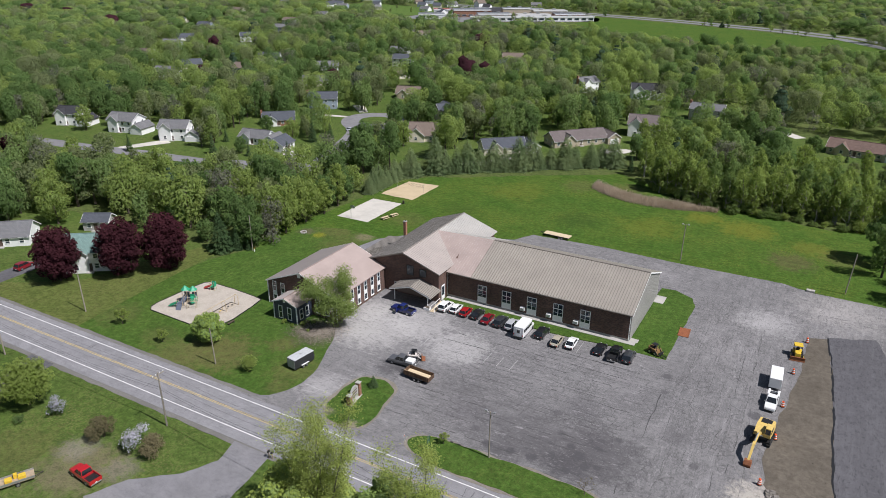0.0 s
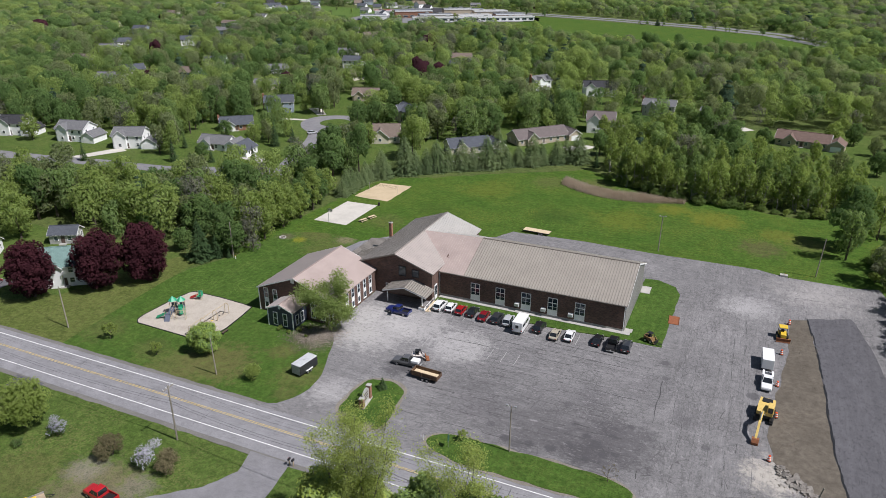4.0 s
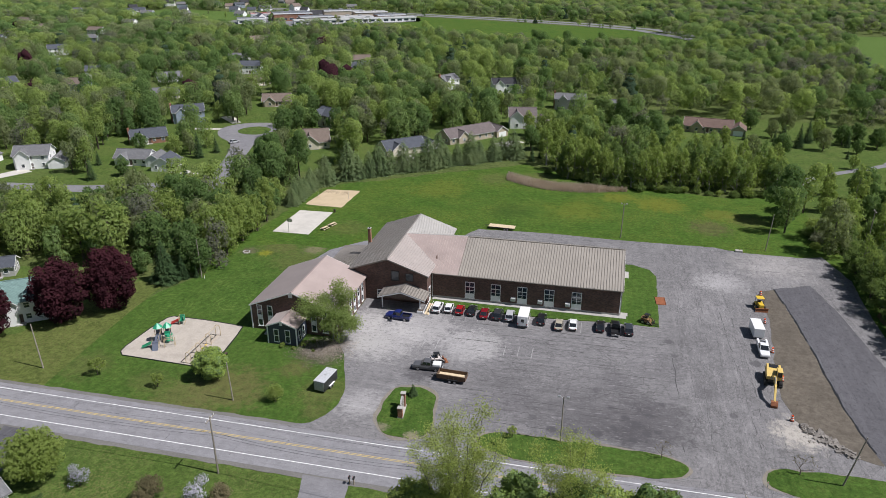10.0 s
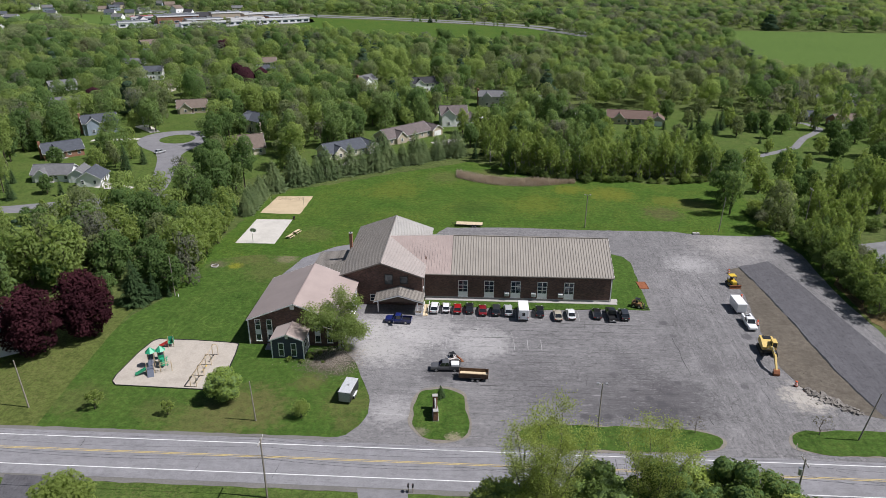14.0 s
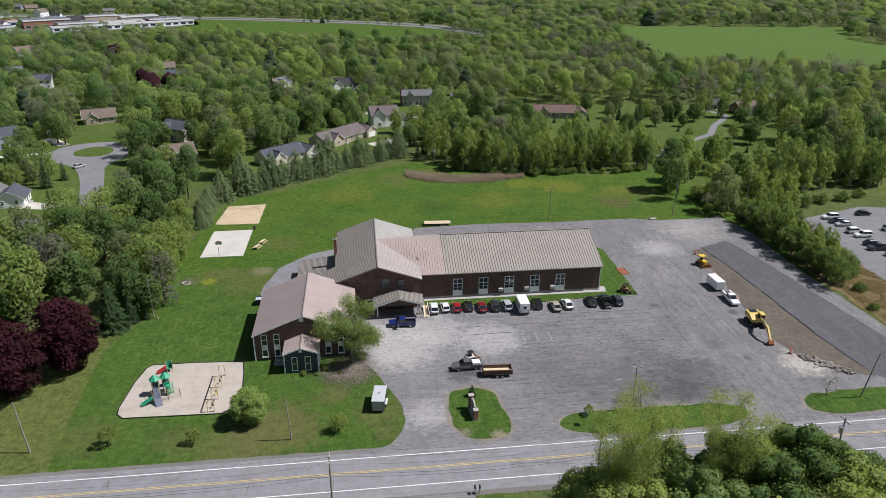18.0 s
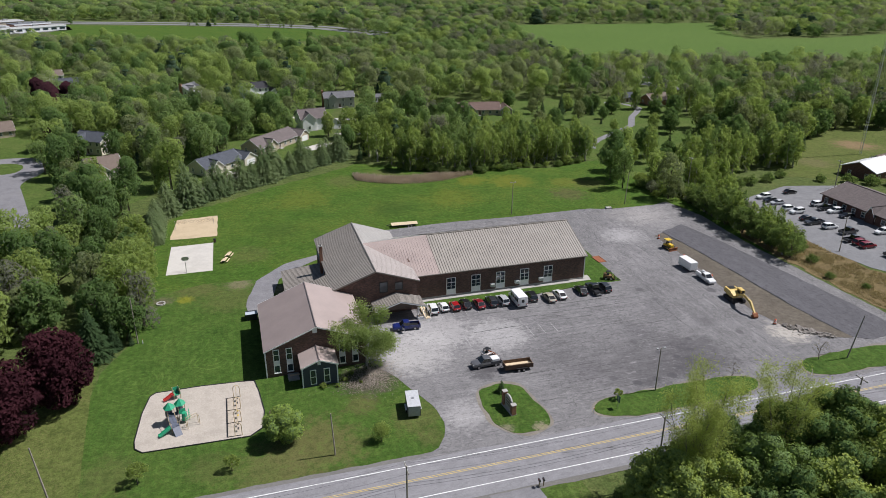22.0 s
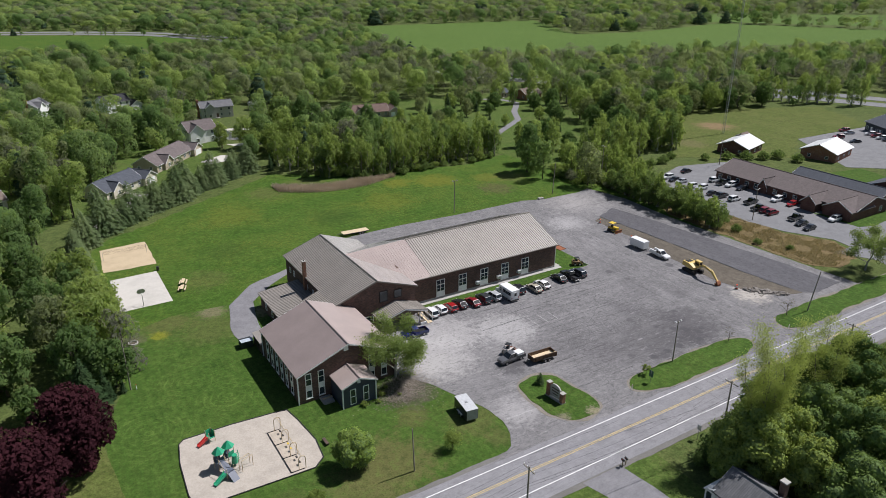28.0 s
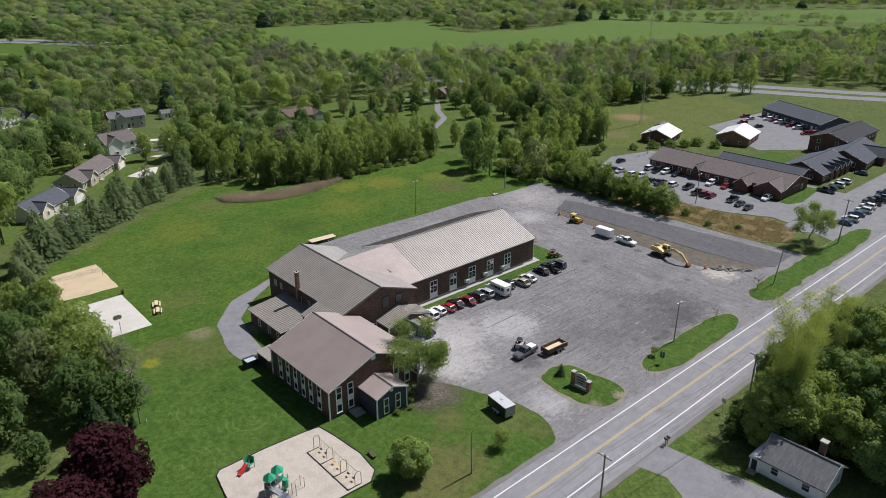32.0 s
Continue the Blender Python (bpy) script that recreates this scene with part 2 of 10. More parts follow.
def asphalt(name, base, crack=0.6, fade=(0.30, 0.29, 0.275), faded=0.45, patchy=0.05, streaky=0.5, spots_of=(), turned_at=None, spills=()):
    """Old asphalt: faded patches, dark stains, a net of cracks, streaks along the paving lanes, and black spills."""
    m, nt = nodes_of(name)
    co = coords(nt, True)
    dark, pale = tuple(v * 0.6 for v in base), tuple(v * 1.35 for v in base)
    large, medium, fine = noise_node(nt, co, patchy, 6, 0.65), noise_node(nt, co, 0.35, 5, 0.7), noise_node(nt, co, 14.0, 3)
    c = ramp(nt, medium, (0.28, dark), (0.5, base), (0.74, pale))
    c = mix(nt, ramp(nt, large, (0.62 - faded * 0.3, grey(0)), (0.85 - faded * 0.3, grey(0.8))), c, fade)

    def lanes(scale, along, across, detail):
        one = noise_node(nt, co, scale, detail, 0.8, (along, across, 1.0))
        if turned_at is None:
            return one
        two = noise_node(nt, co, scale, detail, 0.8, (across, along, 1.0))
        sx = nt.nodes.new("ShaderNodeSeparateXYZ")
        nt.links.new(co, sx.inputs[0])
        side = node(nt, "ShaderNodeMapRange")
        side.inputs["From Min"].default_value, side.inputs["From Max"].default_value = turned_at - 2, turned_at + 2
        nt.links.new(sx.outputs[0], side.inputs["Value"])
        return mix(nt, side.outputs[0], one, two)
    c = mix(nt, ramp(nt, lanes(1.0, 0.05, 0.45, 4), (0.40, grey(streaky * 0.8)), (0.55, grey(0))), c, tuple(v * 0.68 for v in base))
    c = mix(nt, ramp(nt, lanes(1.0, 0.14, 1.2, 7), (0.52, grey(0)), (0.62, grey(streaky * 0.7))), c, tuple(v * 0.5 for v in base))
    c = mix(nt, ramp(nt, lanes(1.0, 0.06, 0.9, 6), (0.53, grey(0)), (0.64, grey(streaky * 0.8))), c, fade)
    if crack:
        c = mix(nt, ramp(nt, lanes(1.0, 0.02, 0.62, 3), (0.492, grey(0)), (0.50, grey(crack)), (0.508, grey(0))), c, (0.05, 0.048, 0.05))
    fleck = noise_node(nt, co, 1.6, 7, 0.85, (0.3, 1.0, 1.0))
    c = mix(nt, ramp(nt, fleck, (0.52, grey(0)), (0.63, grey(streaky * 0.9))), c, fade)
    c = mix(nt, ramp(nt, noise_node(nt, co, 0.12, 6, 0.8), (0.58, grey(0)), (0.7, grey(streaky * 0.8))), c, dark)
    if crack:
        bend = node(nt, "ShaderNodeTexNoise", Scale=0.5, Detail=4.0)
        nt.links.new(co, bend.inputs["Vector"])
        warp = mix(nt, 1.0, co, mix(nt, 0.0, bend.outputs["Color"], grey(0.0)), "ADD")
        for scale, wide, amount in ((0.14, 0.006, crack * 0.6), (0.42, 0.02, crack * 0.85), (0.9, 0.04, crack * 0.8)):
            v = node(nt, "ShaderNodeTexVoronoi", Scale=scale)
            v.feature = "DISTANCE_TO_EDGE"
            nt.links.new(warp, v.inputs["Vector"])
            broken = ramp(nt, noise_node(nt, co, min(0.16, scale * 0.35), 5, 0.7), (0.43, grey(0)), (0.58, grey(amount)))
            line = ramp(nt, v.outputs["Distance"], (0.0, grey(1)), (wide, grey(0)))
            c = mix(nt, mix(nt, 1.0, line, broken, "MULTIPLY"), c, (0.035, 0.034, 0.034))
    c = mix(nt, 0.42, c, ramp(nt, fine, (0.34, dark), (0.66, pale)))
    c = mix(nt, ramp(nt, noise_node(nt, co, 3.2, 4, 0.75), (0.5, grey(0)), (0.66, grey(0.4 * streaky))), c, dark)
    for (sx, sy), reach, soft, tone, amount in spots_of:
        c = mix(nt, blotch(nt, co, sx, sy, reach, soft, amount), c, tone)
    c = mix(nt, ramp(nt, lanes(1.0, 0.9, 1.8, 8), (0.54, grey(0)), (0.58, grey(0.75 * streaky))), c, tuple(v * 0.42 for v in base))
    c = mix(nt, ramp(nt, lanes(1.0, 1.2, 2.6, 8), (0.57, grey(0)), (0.61, grey(0.5 * streaky))), c, fade)
    if crack > 0.9:
        apart = nt.nodes.new("ShaderNodeSeparateXYZ")
        nt.links.new(co, apart.inputs[0])
        lane_end = node(nt, "ShaderNodeMapRange")
        lane_end.inputs["From Min"].default_value, lane_end.inputs["From Max"].default_value = -66, -52
        nt.links.new(apart.outputs[0], lane_end.inputs["Value"])
        back_end = node(nt, "ShaderNodeMapRange")
        back_end.inputs["From Min"].default_value, back_end.inputs["From Max"].default_value = 126, 146
        back_end.inputs["To Min"].default_value, back_end.inputs["To Max"].default_value = 1.0, 0.3
        nt.links.new(apart.outputs[1], back_end.inputs["Value"])
        zone = mix(nt, 1.0, mix(nt, 1.0, ramp(nt, noise_node(nt, co, 0.045, 5, 0.6), (0.42, grey(0.06)), (0.62, grey(0.75))), lane_end.outputs[0], "MULTIPLY"), back_end.outputs[0], "MULTIPLY")
        patchwork = ramp(nt, lanes(1.0, 0.2, 0.8, 7), (0.55, grey(0)), (0.63, grey(0.62)))
        c = mix(nt, mix(nt, 1.0, patchwork, zone, "MULTIPLY"), c, tuple(v * 0.36 for v in base))
        pale_run = ramp(nt, lanes(1.0, 0.3, 1.1, 7), (0.57, grey(0)), (0.64, grey(0.4)))
        c = mix(nt, pale_run, c, tuple(v * 1.12 for v in fade))
        for scale, wide, amount, spread in ((0.30, 0.018, 0.42, 0.06), (0.8, 0.05, 0.36, 0.09), (1.7, 0.1, 0.26, 0.13)):
            v = node(nt, "ShaderNodeTexVoronoi", Scale=scale)
            v.feature = "DISTANCE_TO_EDGE"
            nt.links.new(warp, v.inputs["Vector"])
            broken = mix(nt, 1.0, ramp(nt, noise_node(nt, co, spread, 6, 0.75), (0.46, grey(0)), (0.58, grey(amount))), lane_end.outputs[0], "MULTIPLY")
            line = ramp(nt, v.outputs["Distance"], (wide * 0.35, grey(1)), (wide, grey(0)))
            c = mix(nt, mix(nt, 1.0, line, broken, "MULTIPLY"), c, (0.04, 0.039, 0.04))
    for sx, sy, reach, amount in spills:
        c = mix(nt, blotch(nt, co, sx, sy, reach, 0.16, amount), c, OIL)
    return finish(m, nt, c, 0.92, bump=fine, bump_strength=0.4, bump_distance=0.02, spec=0.25)


def brick(name, a, b, mortar):
    """Brick courses, too small to tell apart at this distance, with darker and lighter bricks."""
    m, nt = nodes_of(name)
    co = coords(nt, True)
    mp = node(nt, "ShaderNodeCombineXYZ")
    sx = nt.nodes.new("ShaderNodeSeparateXYZ")
    add = nt.nodes.new("ShaderNodeMath")
    nt.links.new(co, sx.inputs[0])
    nt.links.new(sx.outputs[0], add.inputs[0])
    nt.links.new(sx.outputs[1], add.inputs[1])
    nt.links.new(add.outputs[0], mp.inputs[0])
    nt.links.new(sx.outputs[2], mp.inputs[1])
    t = node(nt, "ShaderNodeTexBrick", Scale=1.0, Color1=(*a, 1), Color2=(*b, 1), Mortar=(*mortar, 1))
    t.inputs["Brick Width"].default_value, t.inputs["Row Height"].default_value, t.inputs["Mortar Size"].default_value = 0.4, 0.16, 0.012
    nt.links.new(mp.outputs[0], t.inputs["Vector"])
    c = mix(nt, ramp(nt, noise_node(nt, co, 0.5, 5), (0.4, grey(0)), (0.7, grey(0.5))), t.outputs["Color"], tuple(v * 0.6 for v in a))
    c = mix(nt, ramp(nt, noise_node(nt, co, 4.0, 3), (0.5, grey(0)), (0.75, grey(0.35))), c, b)
    return finish(m, nt, c, 0.9, bump=t.outputs["Fac"], bump_strength=0.3, bump_distance=-0.01)


def gravel(name, a, b, scale=2.5, big=0.12):
    m, nt = nodes_of(name)
    co = coords(nt, True)
    c = ramp(nt, noise_node(nt, co, scale, 5, 0.75), (0.3, a), (0.7, b))
    c = mix(nt, ramp(nt, noise_node(nt, co, big, 5, 0.65), (0.45, grey(0)), (0.65, grey(0.5))), c, tuple(v * 0.65 for v in a))
    f = noise_node(nt, co, 12.0, 3)
    c = mix(nt, 0.35, c, ramp(nt, f, (0.3, a), (0.7, b)))
    return finish(m, nt, c, 0.95, bump=f, bump_strength=0.6, bump_distance=0.05, spec=0.2)


def roof_metal(name, col, rough=0.42, metal=0.0, vary=0.1, chalk=0.3):
    m, nt = nodes_of(name)
    co = coords(nt, True)
    c = ramp(nt, noise_node(nt, co, 0.25, 5, 0.65), (0.3, tuple(v * (1 - vary) for v in col)), (0.7, tuple(v * (1 + vary) for v in col)))
    c = mix(nt, ramp(nt, noise_node(nt, co, 3.0, 4, 0.7), (0.5, grey(0)), (0.8, grey(0.3))), c, tuple(v * 0.72 for v in col))
    return finish(m, nt, c, rough, metal, spec=0.5, chalk=chalk)


def shingle(name, col):
    m, nt = nodes_of(name)
    co = coords(nt, True)
    t = node(nt, "ShaderNodeTexBrick", Scale=1.0, Color1=(*(v * 0.8 for v in col), 1), Color2=(*(v * 1.2 for v in col), 1), Mortar=(*(v * 0.5 for v in col), 1))
    t.inputs["Brick Width"].default_value, t.inputs["Row Height"].default_value, t.inputs["Mortar Size"].default_value = 0.9, 0.3, 0.02
    nt.links.new(co, t.inputs["Vector"])
    c = mix(nt, ramp(nt, noise_node(nt, co, 0.6, 5, 0.7), (0.4, grey(0)), (0.7, grey(0.6))), t.outputs["Color"], tuple(v * 0.75 for v in col))
    f = noise_node(nt, co, 9.0, 3)
    return finish(m, nt, mix(nt, 0.25, c, ramp(nt, f, (0.3, tuple(v * 0.6 for v in col)), (0.7, tuple(v * 1.3 for v in col)))), 0.9, bump=f, bump_strength=0.4, spec=0.2)


SCUFF, CLAY = (0.14, 0.13, 0.05), (0.26, 0.215, 0.14)
LAWN = grass("lawn_grass", (0.036, 0.08, 0.014), (0.056, 0.114, 0.019), (0.092, 0.143, 0.03), straw=(0.17, 0.175, 0.05), worn=0.40, rows=True, rings=((-127, 110, 10), (-113, 114, 8), (-118, 122, 7)),
             bare=(((-97, 83), 10, SCUFF, 0.85), ((-104, 79), 8, (0.15, 0.14, 0.055), 0.6), ((-80, 86), 6, SCUFF, 0.55), ((-88, 92), 4, SCUFF, 0.7), ((-85.5, 99), 6.5, (0.105, 0.085, 0.066), 0.95), ((-82, 101), 3, (0.15, 0.13, 0.115), 0.8), ((-117, 148), 8, SCUFF, 0.6), ((-107, 147.5), 4, CLAY, 0.7), ((-124, 143), 3, (0.15, 0.12, 0.085), 0.8), ((-119, 142.5), 2.5, (0.30, 0.28, 0.03), 0.6), ((-128, 84), 7, SCUFF, 0.45), ((-79, 80), 3.5, SCUFF, 0.5), ((-113, 82), 5, SCUFF, 0.4), ((-60.5, 76.8), 2.2, (0.33, 0.28, 0.2), 0.85), ((-66.4, 78.4), 1.6, (0.27, 0.23, 0.17), 0.7), ((-97, 142), 3.5, (0.30, 0.25, 0.16), 0.8), ((-109, 140), 9, SCUFF, 0.45)))
MEADOW = grass("meadow_grass", (0.038, 0.085, 0.013), (0.060, 0.122, 0.018), (0.092, 0.145, 0.028), straw=(0.21, 0.205, 0.04), worn=0.48,
               bare=(((-70, 222), 9, SCUFF, 0.5), ((-55, 226), 8, (0.16, 0.13, 0.06), 0.5), ((-40, 195), 12, (0.20, 0.19, 0.03), 0.35), ((-2, 188), 8, (0.13, 0.10, 0.055), 0.6), ((-86, 206), 12, (0.19, 0.18, 0.03), 0.3), ((10, 196), 8, SCUFF, 0.5), ((-15, 206), 10, (0.21, 0.195, 0.03), 0.55), ((-28, 210), 7, (0.22, 0.20, 0.03), 0.5), ((2, 200), 7, (0.20, 0.18, 0.035), 0.45), ((-60, 190), 9, (0.035, 0.07, 0.014), 0.5), ((-95, 180), 8, (0.035, 0.07, 0.014), 0.4), ((-104, 165), 8, SCUFF, 0.4)))
ROUGH_GRASS = grass("rough_grass", (0.055, 0.080, 0.022), (0.085, 0.118, 0.034), (0.13, 0.15, 0.05), worn=0.42)
# Crop green with some distance haze mixed into the colour: slightly paler and bluer.
FIELD = grass("farm_crop", (0.07, 0.125, 0.026), (0.095, 0.158, 0.034), (0.125, 0.185, 0.047), straw=(0.16, 0.19, 0.06), worn=0.3, patch=0.008)
YARD = grass("yard_grass", (0.046, 0.083, 0.018), (0.075, 0.125, 0.025), (0.115, 0.155, 0.04), straw=(0.21, 0.19, 0.08), worn=0.48,
             bare=(((-91, 48), 9, (0.20, 0.165, 0.105), 0.8), ((-95, 51), 4, (0.28, 0.25, 0.20), 0.7), ((-85, 51), 4, (0.24, 0.21, 0.165), 0.7), ((-103, 46), 8, SCUFF, 0.5)))
PALE_TURF = grass("sunny_turf", (0.066, 0.09, 0.022), (0.10, 0.13, 0.032), (0.135, 0.155, 0.046), straw=(0.23, 0.20, 0.085), worn=0.48, bare=(((140, 213), 11, (0.29, 0.19, 0.115), 0.85), ((104, 196), 9, (0.2, 0.16, 0.09), 0.5)))
BROWN_GRASS = grass("dry_grass", (0.10, 0.085, 0.03), (0.17, 0.13, 0.06), (0.22, 0.16, 0.09), straw=(0.26, 0.17, 0.1), worn=0.5)
DUST, OIL = (0.50, 0.48, 0.465), (0.075, 0.072, 0.076)
LOT = asphalt("old_lot_asphalt", (0.199, 0.193, 0.193), 0.95, (0.37, 0.35, 0.355), 0.35, 0.05, 0.66, (((-75, 107), 11, 0.6, DUST, 0.45), ((-77, 104), 7, 0.8, (0.40, 0.385, 0.37), 0.55), ((-68, 113), 9, 0.6, DUST, 0.4), ((-80, 113), 7, 0.8, (0.42, 0.405, 0.39), 0.65), ((-56, 108.5), 7, 0.35, (0.38, 0.37, 0.36), 0.6), ((-62, 97), 4, 0.7, OIL, 0.7), ((-58, 108), 9, 1.0, (0.40, 0.385, 0.38), 0.55), ((-72, 84), 6, 1.0, (0.40, 0.385, 0.38), 0.6), ((-26, 85.5), 6, 0.9, OIL, 0.95), ((-36, 84), 4, 0.9, OIL, 0.85), ((-31, 88), 5, 0.9, OIL, 0.75), ((-65, 95), 3.5, 0.9, OIL, 0.75), ((0, 124), 3, 0.9, OIL, 0.6),
               ((10, 163), 14, 1.3, (0.42, 0.395, 0.375), 0.6), ((-28, 101), 5, 1.0, (0.11, 0.104, 0.11), 0.55), ((-23.5, 93.5), 3.5, 0.9, OIL, 0.7), ((-12, 101), 4, 1.0, (0.11, 0.104, 0.108), 0.5), ((1.5, 92), 6, 0.8, (0.44, 0.405, 0.355), 0.85), ((-14, 120), 8, 1.2, (0.13, 0.124, 0.126), 0.35), ((-4, 150), 9, 1.0, (0.42, 0.405, 0.40), 0.6), ((-40, 160), 8, 1.2, (0.40, 0.385, 0.38), 0.5), ((-31, 92), 15, 1.1, (0.115, 0.109, 0.112), 0.6), ((-38, 88), 12, 1.0, (0.11, 0.105, 0.108), 0.55), ((-22, 90), 10, 0.7, (0.085, 0.08, 0.084), 0.7), ((-48, 97), 10, 1.2, (0.12, 0.114, 0.117), 0.5), ((-20, 108), 8, 1.2, (0.12, 0.114, 0.118), 0.4), ((-46, 90), 6, 1.0, (0.12, 0.112, 0.118), 0.45)), -17.0,
              ((-24.6, 88.6, 1.2, 0.8), (-23.0, 86.4, 0.9, 0.8), (-26.4, 90.2, 0.8, 0.75), (-21.2, 87.2, 0.7, 0.7), (-28.4, 86.6, 0.8, 0.75), (-25.2, 84.2, 0.9, 0.8), (-31.0, 84.6, 1.1, 0.8), (-34.6, 84.4, 0.9, 0.8), (-38.6, 84.2, 1.0, 0.75), (-29.0, 92.6, 0.8, 0.6),
               (-22.4, 91.6, 0.8, 0.65), (-20.2, 95.4, 0.8, 0.55), (-31.4, 97.6, 0.9, 0.5), (-17.6, 118.4, 1.1, 0.6), (-16.8, 113.0, 0.8, 0.55), (-1.6, 113.5, 1.4, 0.7), (-63.0, 96.4, 1.3, 0.65), (-66.4, 96.8, 0.9, 0.6), (-8.2, 95.0, 0.9, 0.6), (-42.0, 86.8, 0.9, 0.5)))
ROAD_TOP = asphalt("road_asphalt", (0.24, 0.235, 0.245), 0.3, (0.31, 0.305, 0.31), 0.4, 0.03, 0.35)
NEW_TOP = asphalt("new_asphalt", (0.108, 0.105, 0.113), 0.0, (0.15, 0.147, 0.154), 0.4, 0.05, 0.75, (), -200.0)
PATH_TOP = asphalt("path_asphalt", (0.21, 0.205, 0.215), 0.3, (0.28, 0.275, 0.27), 0.5, 0.05, 0.3)
OFFICE_TOP = asphalt("office_asphalt", (0.20, 0.20, 0.205), 0.3, (0.25, 0.248, 0.246), 0.4, 0.05, 0.3)
CONCRETE = gravel("pale_concrete", (0.50, 0.47, 0.42), (0.58, 0.55, 0.50), 1.0, 0.2)
KERB = gravel("kerb_concrete", (0.36, 0.35, 0.32), (0.46, 0.44, 0.41), 2.0, 0.3)
SHOULDER = gravel("shoulder_gravel", (0.13, 0.125, 0.115), (0.22, 0.21, 0.195))
PEA = gravel("playground_gravel", (0.36, 0.32, 0.27), (0.53, 0.475, 0.41), 3.0, 0.3)
SAND = gravel("court_sand", (0.46, 0.36, 0.23), (0.58, 0.47, 0.32), 2.0, 0.25)
DIRT = gravel("bare_dirt", (0.068, 0.058, 0.046), (0.19, 0.165, 0.132), 0.9, 0.11)
RUBBLE = gravel("rubble_stone", (0.14, 0.125, 0.11), (0.32, 0.295, 0.265), 1.5, 0.4)
MULCH = gravel("mulch", (0.045, 0.038, 0.03), (0.20, 0.16, 0.125), 3.5, 0.5)
WORN_EDGE = gravel("crumbled_edge", (0.15, 0.135, 0.11), (0.30, 0.27, 0.225), 3.0, 0.3)
WHITE_LINE = plain("road_paint_white", (0.72, 0.72, 0.70), 0.7, vary=0.25, scale=2.0, world_space=True)
YELLOW_LINE = plain("road_paint_yellow", (0.50, 0.38, 0.14), 0.7, vary=0.45, scale=2.5, world_space=True)
OLD_LINE = plain("worn_stall_paint", (0.32, 0.31, 0.305), 0.8, vary=0.45, scale=3.0, world_space=True)
TAR = plain("crack_tar", (0.05, 0.048, 0.048), 0.7, vary=0.3, scale=3.0, world_space=True)
BRICK_DARK = brick("brown_brick", (0.082, 0.05, 0.042), (0.185, 0.105, 0.08), (0.13, 0.10, 0.09))
BRICK_RED = brick("red_brick", (0.25, 0.105, 0.062), (0.33, 0.15, 0.085), (0.34, 0.28, 0.23))
BRICK_OFFICE = brick("office_brick", (0.12, 0.05, 0.04), (0.17, 0.075, 0.055), (0.2, 0.15, 0.13))
ROOF_TAN = roof_metal("tan_ribbed_roof", (0.335, 0.305, 0.265), 0.38)
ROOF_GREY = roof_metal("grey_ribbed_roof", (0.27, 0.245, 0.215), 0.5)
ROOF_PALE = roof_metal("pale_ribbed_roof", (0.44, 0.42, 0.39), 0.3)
# Faded pink of the wing; also painted as the annex roof's sunlit slope.
ROOF_PINK_AND_LIT = roof_metal("faded_pink_and_sunlit_roof", (0.385, 0.308, 0.278), 0.45, chalk=0.8)
ROOF_ROSE = roof_metal("rose_tan_ribbed_roof", (0.385, 0.335, 0.305), 0.4, chalk=1.0)
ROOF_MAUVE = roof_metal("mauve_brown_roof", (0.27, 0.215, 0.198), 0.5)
RIB_DARK = roof_metal("roof_seam", (0.22, 0.195, 0.165), 0.5)
RIB_GREY = roof_metal("grey_roof_seam", (0.20, 0.18, 0.16), 0.5)
SIDING_GREY = plain("grey_metal_siding", (0.40, 0.39, 0.37), 0.5, vary=0.08, scale=0.5)
TRIM = plain("white_trim", (0.84, 0.84, 0.83), 0.5, vary=0.08)
SIDING_WHITE = plain("white_siding", (0.82, 0.82, 0.81), 0.6, vary=0.07, scale=0.8)
SIDING_CREAM = plain("cream_siding", (0.62, 0.57, 0.46), 0.6, vary=0.08, scale=0.8)
SIDING_BLUE = plain("blue_grey_siding", (0.28, 0.33, 0.40), 0.6, vary=0.08, scale=0.8)
SIDING_NAVY = plain("navy_siding", (0.045, 0.055, 0.085), 0.6, vary=0.1, scale=0.8)
SIDING_TAN = plain("tan_siding", (0.45, 0.38, 0.29), 0.6, vary=0.08, scale=0.8)
DARK_WOOD = plain("dark_stained_wood", (0.09, 0.06, 0.045), 0.7, vary=0.3)
WOOD = plain("weathered_wood", (0.36, 0.28, 0.19), 0.8, vary=0.25)
PALE_WOOD = plain("new_lumber", (0.62, 0.50, 0.33), 0.75, vary=0.15)
POLE_WOOD = plain("grey_pole_wood", (0.27, 0.24, 0.20), 0.85, vary=0.25, scale=1.0)
STEEL = plain("galvanised_steel", (0.50, 0.50, 0.50), 0.4, 0.7, 0.12)
BLACK = plain("black_paint", (0.018, 0.018, 0.019), 0.45, vary=0.3)
RUBBER = plain("tyre_rubber", (0.025, 0.025, 0.026), 0.85, vary=0.25)
RIM = plain("wheel_rim", (0.45, 0.45, 0.46), 0.35, 0.8, 0.1)
ORANGE = plain("safety_orange", (0.75, 0.11, 0.03), 0.5, vary=0.12)
YELLOW = plain("machine_yellow", (0.66, 0.45, 0.045), 0.45, vary=0.15)
RUST = plain("rusted_steel", (0.26, 0.10, 0.045), 0.8, 0.2, 0.3)
WHITE_PAINT = plain("white_paint", (0.78, 0.78, 0.77), 0.35, vary=0.05, coat=0.3)
GREEN_PLASTIC = plain("green_plastic", (0.03, 0.32, 0.17), 0.4, vary=0.1)
RED_PLASTIC = plain("red_plastic", (0.50, 0.04, 0.035), 0.4, vary=0.1)
BLUE_PLASTIC = plain("slate_plastic", (0.11, 0.125, 0.165), 0.45, vary=0.1)
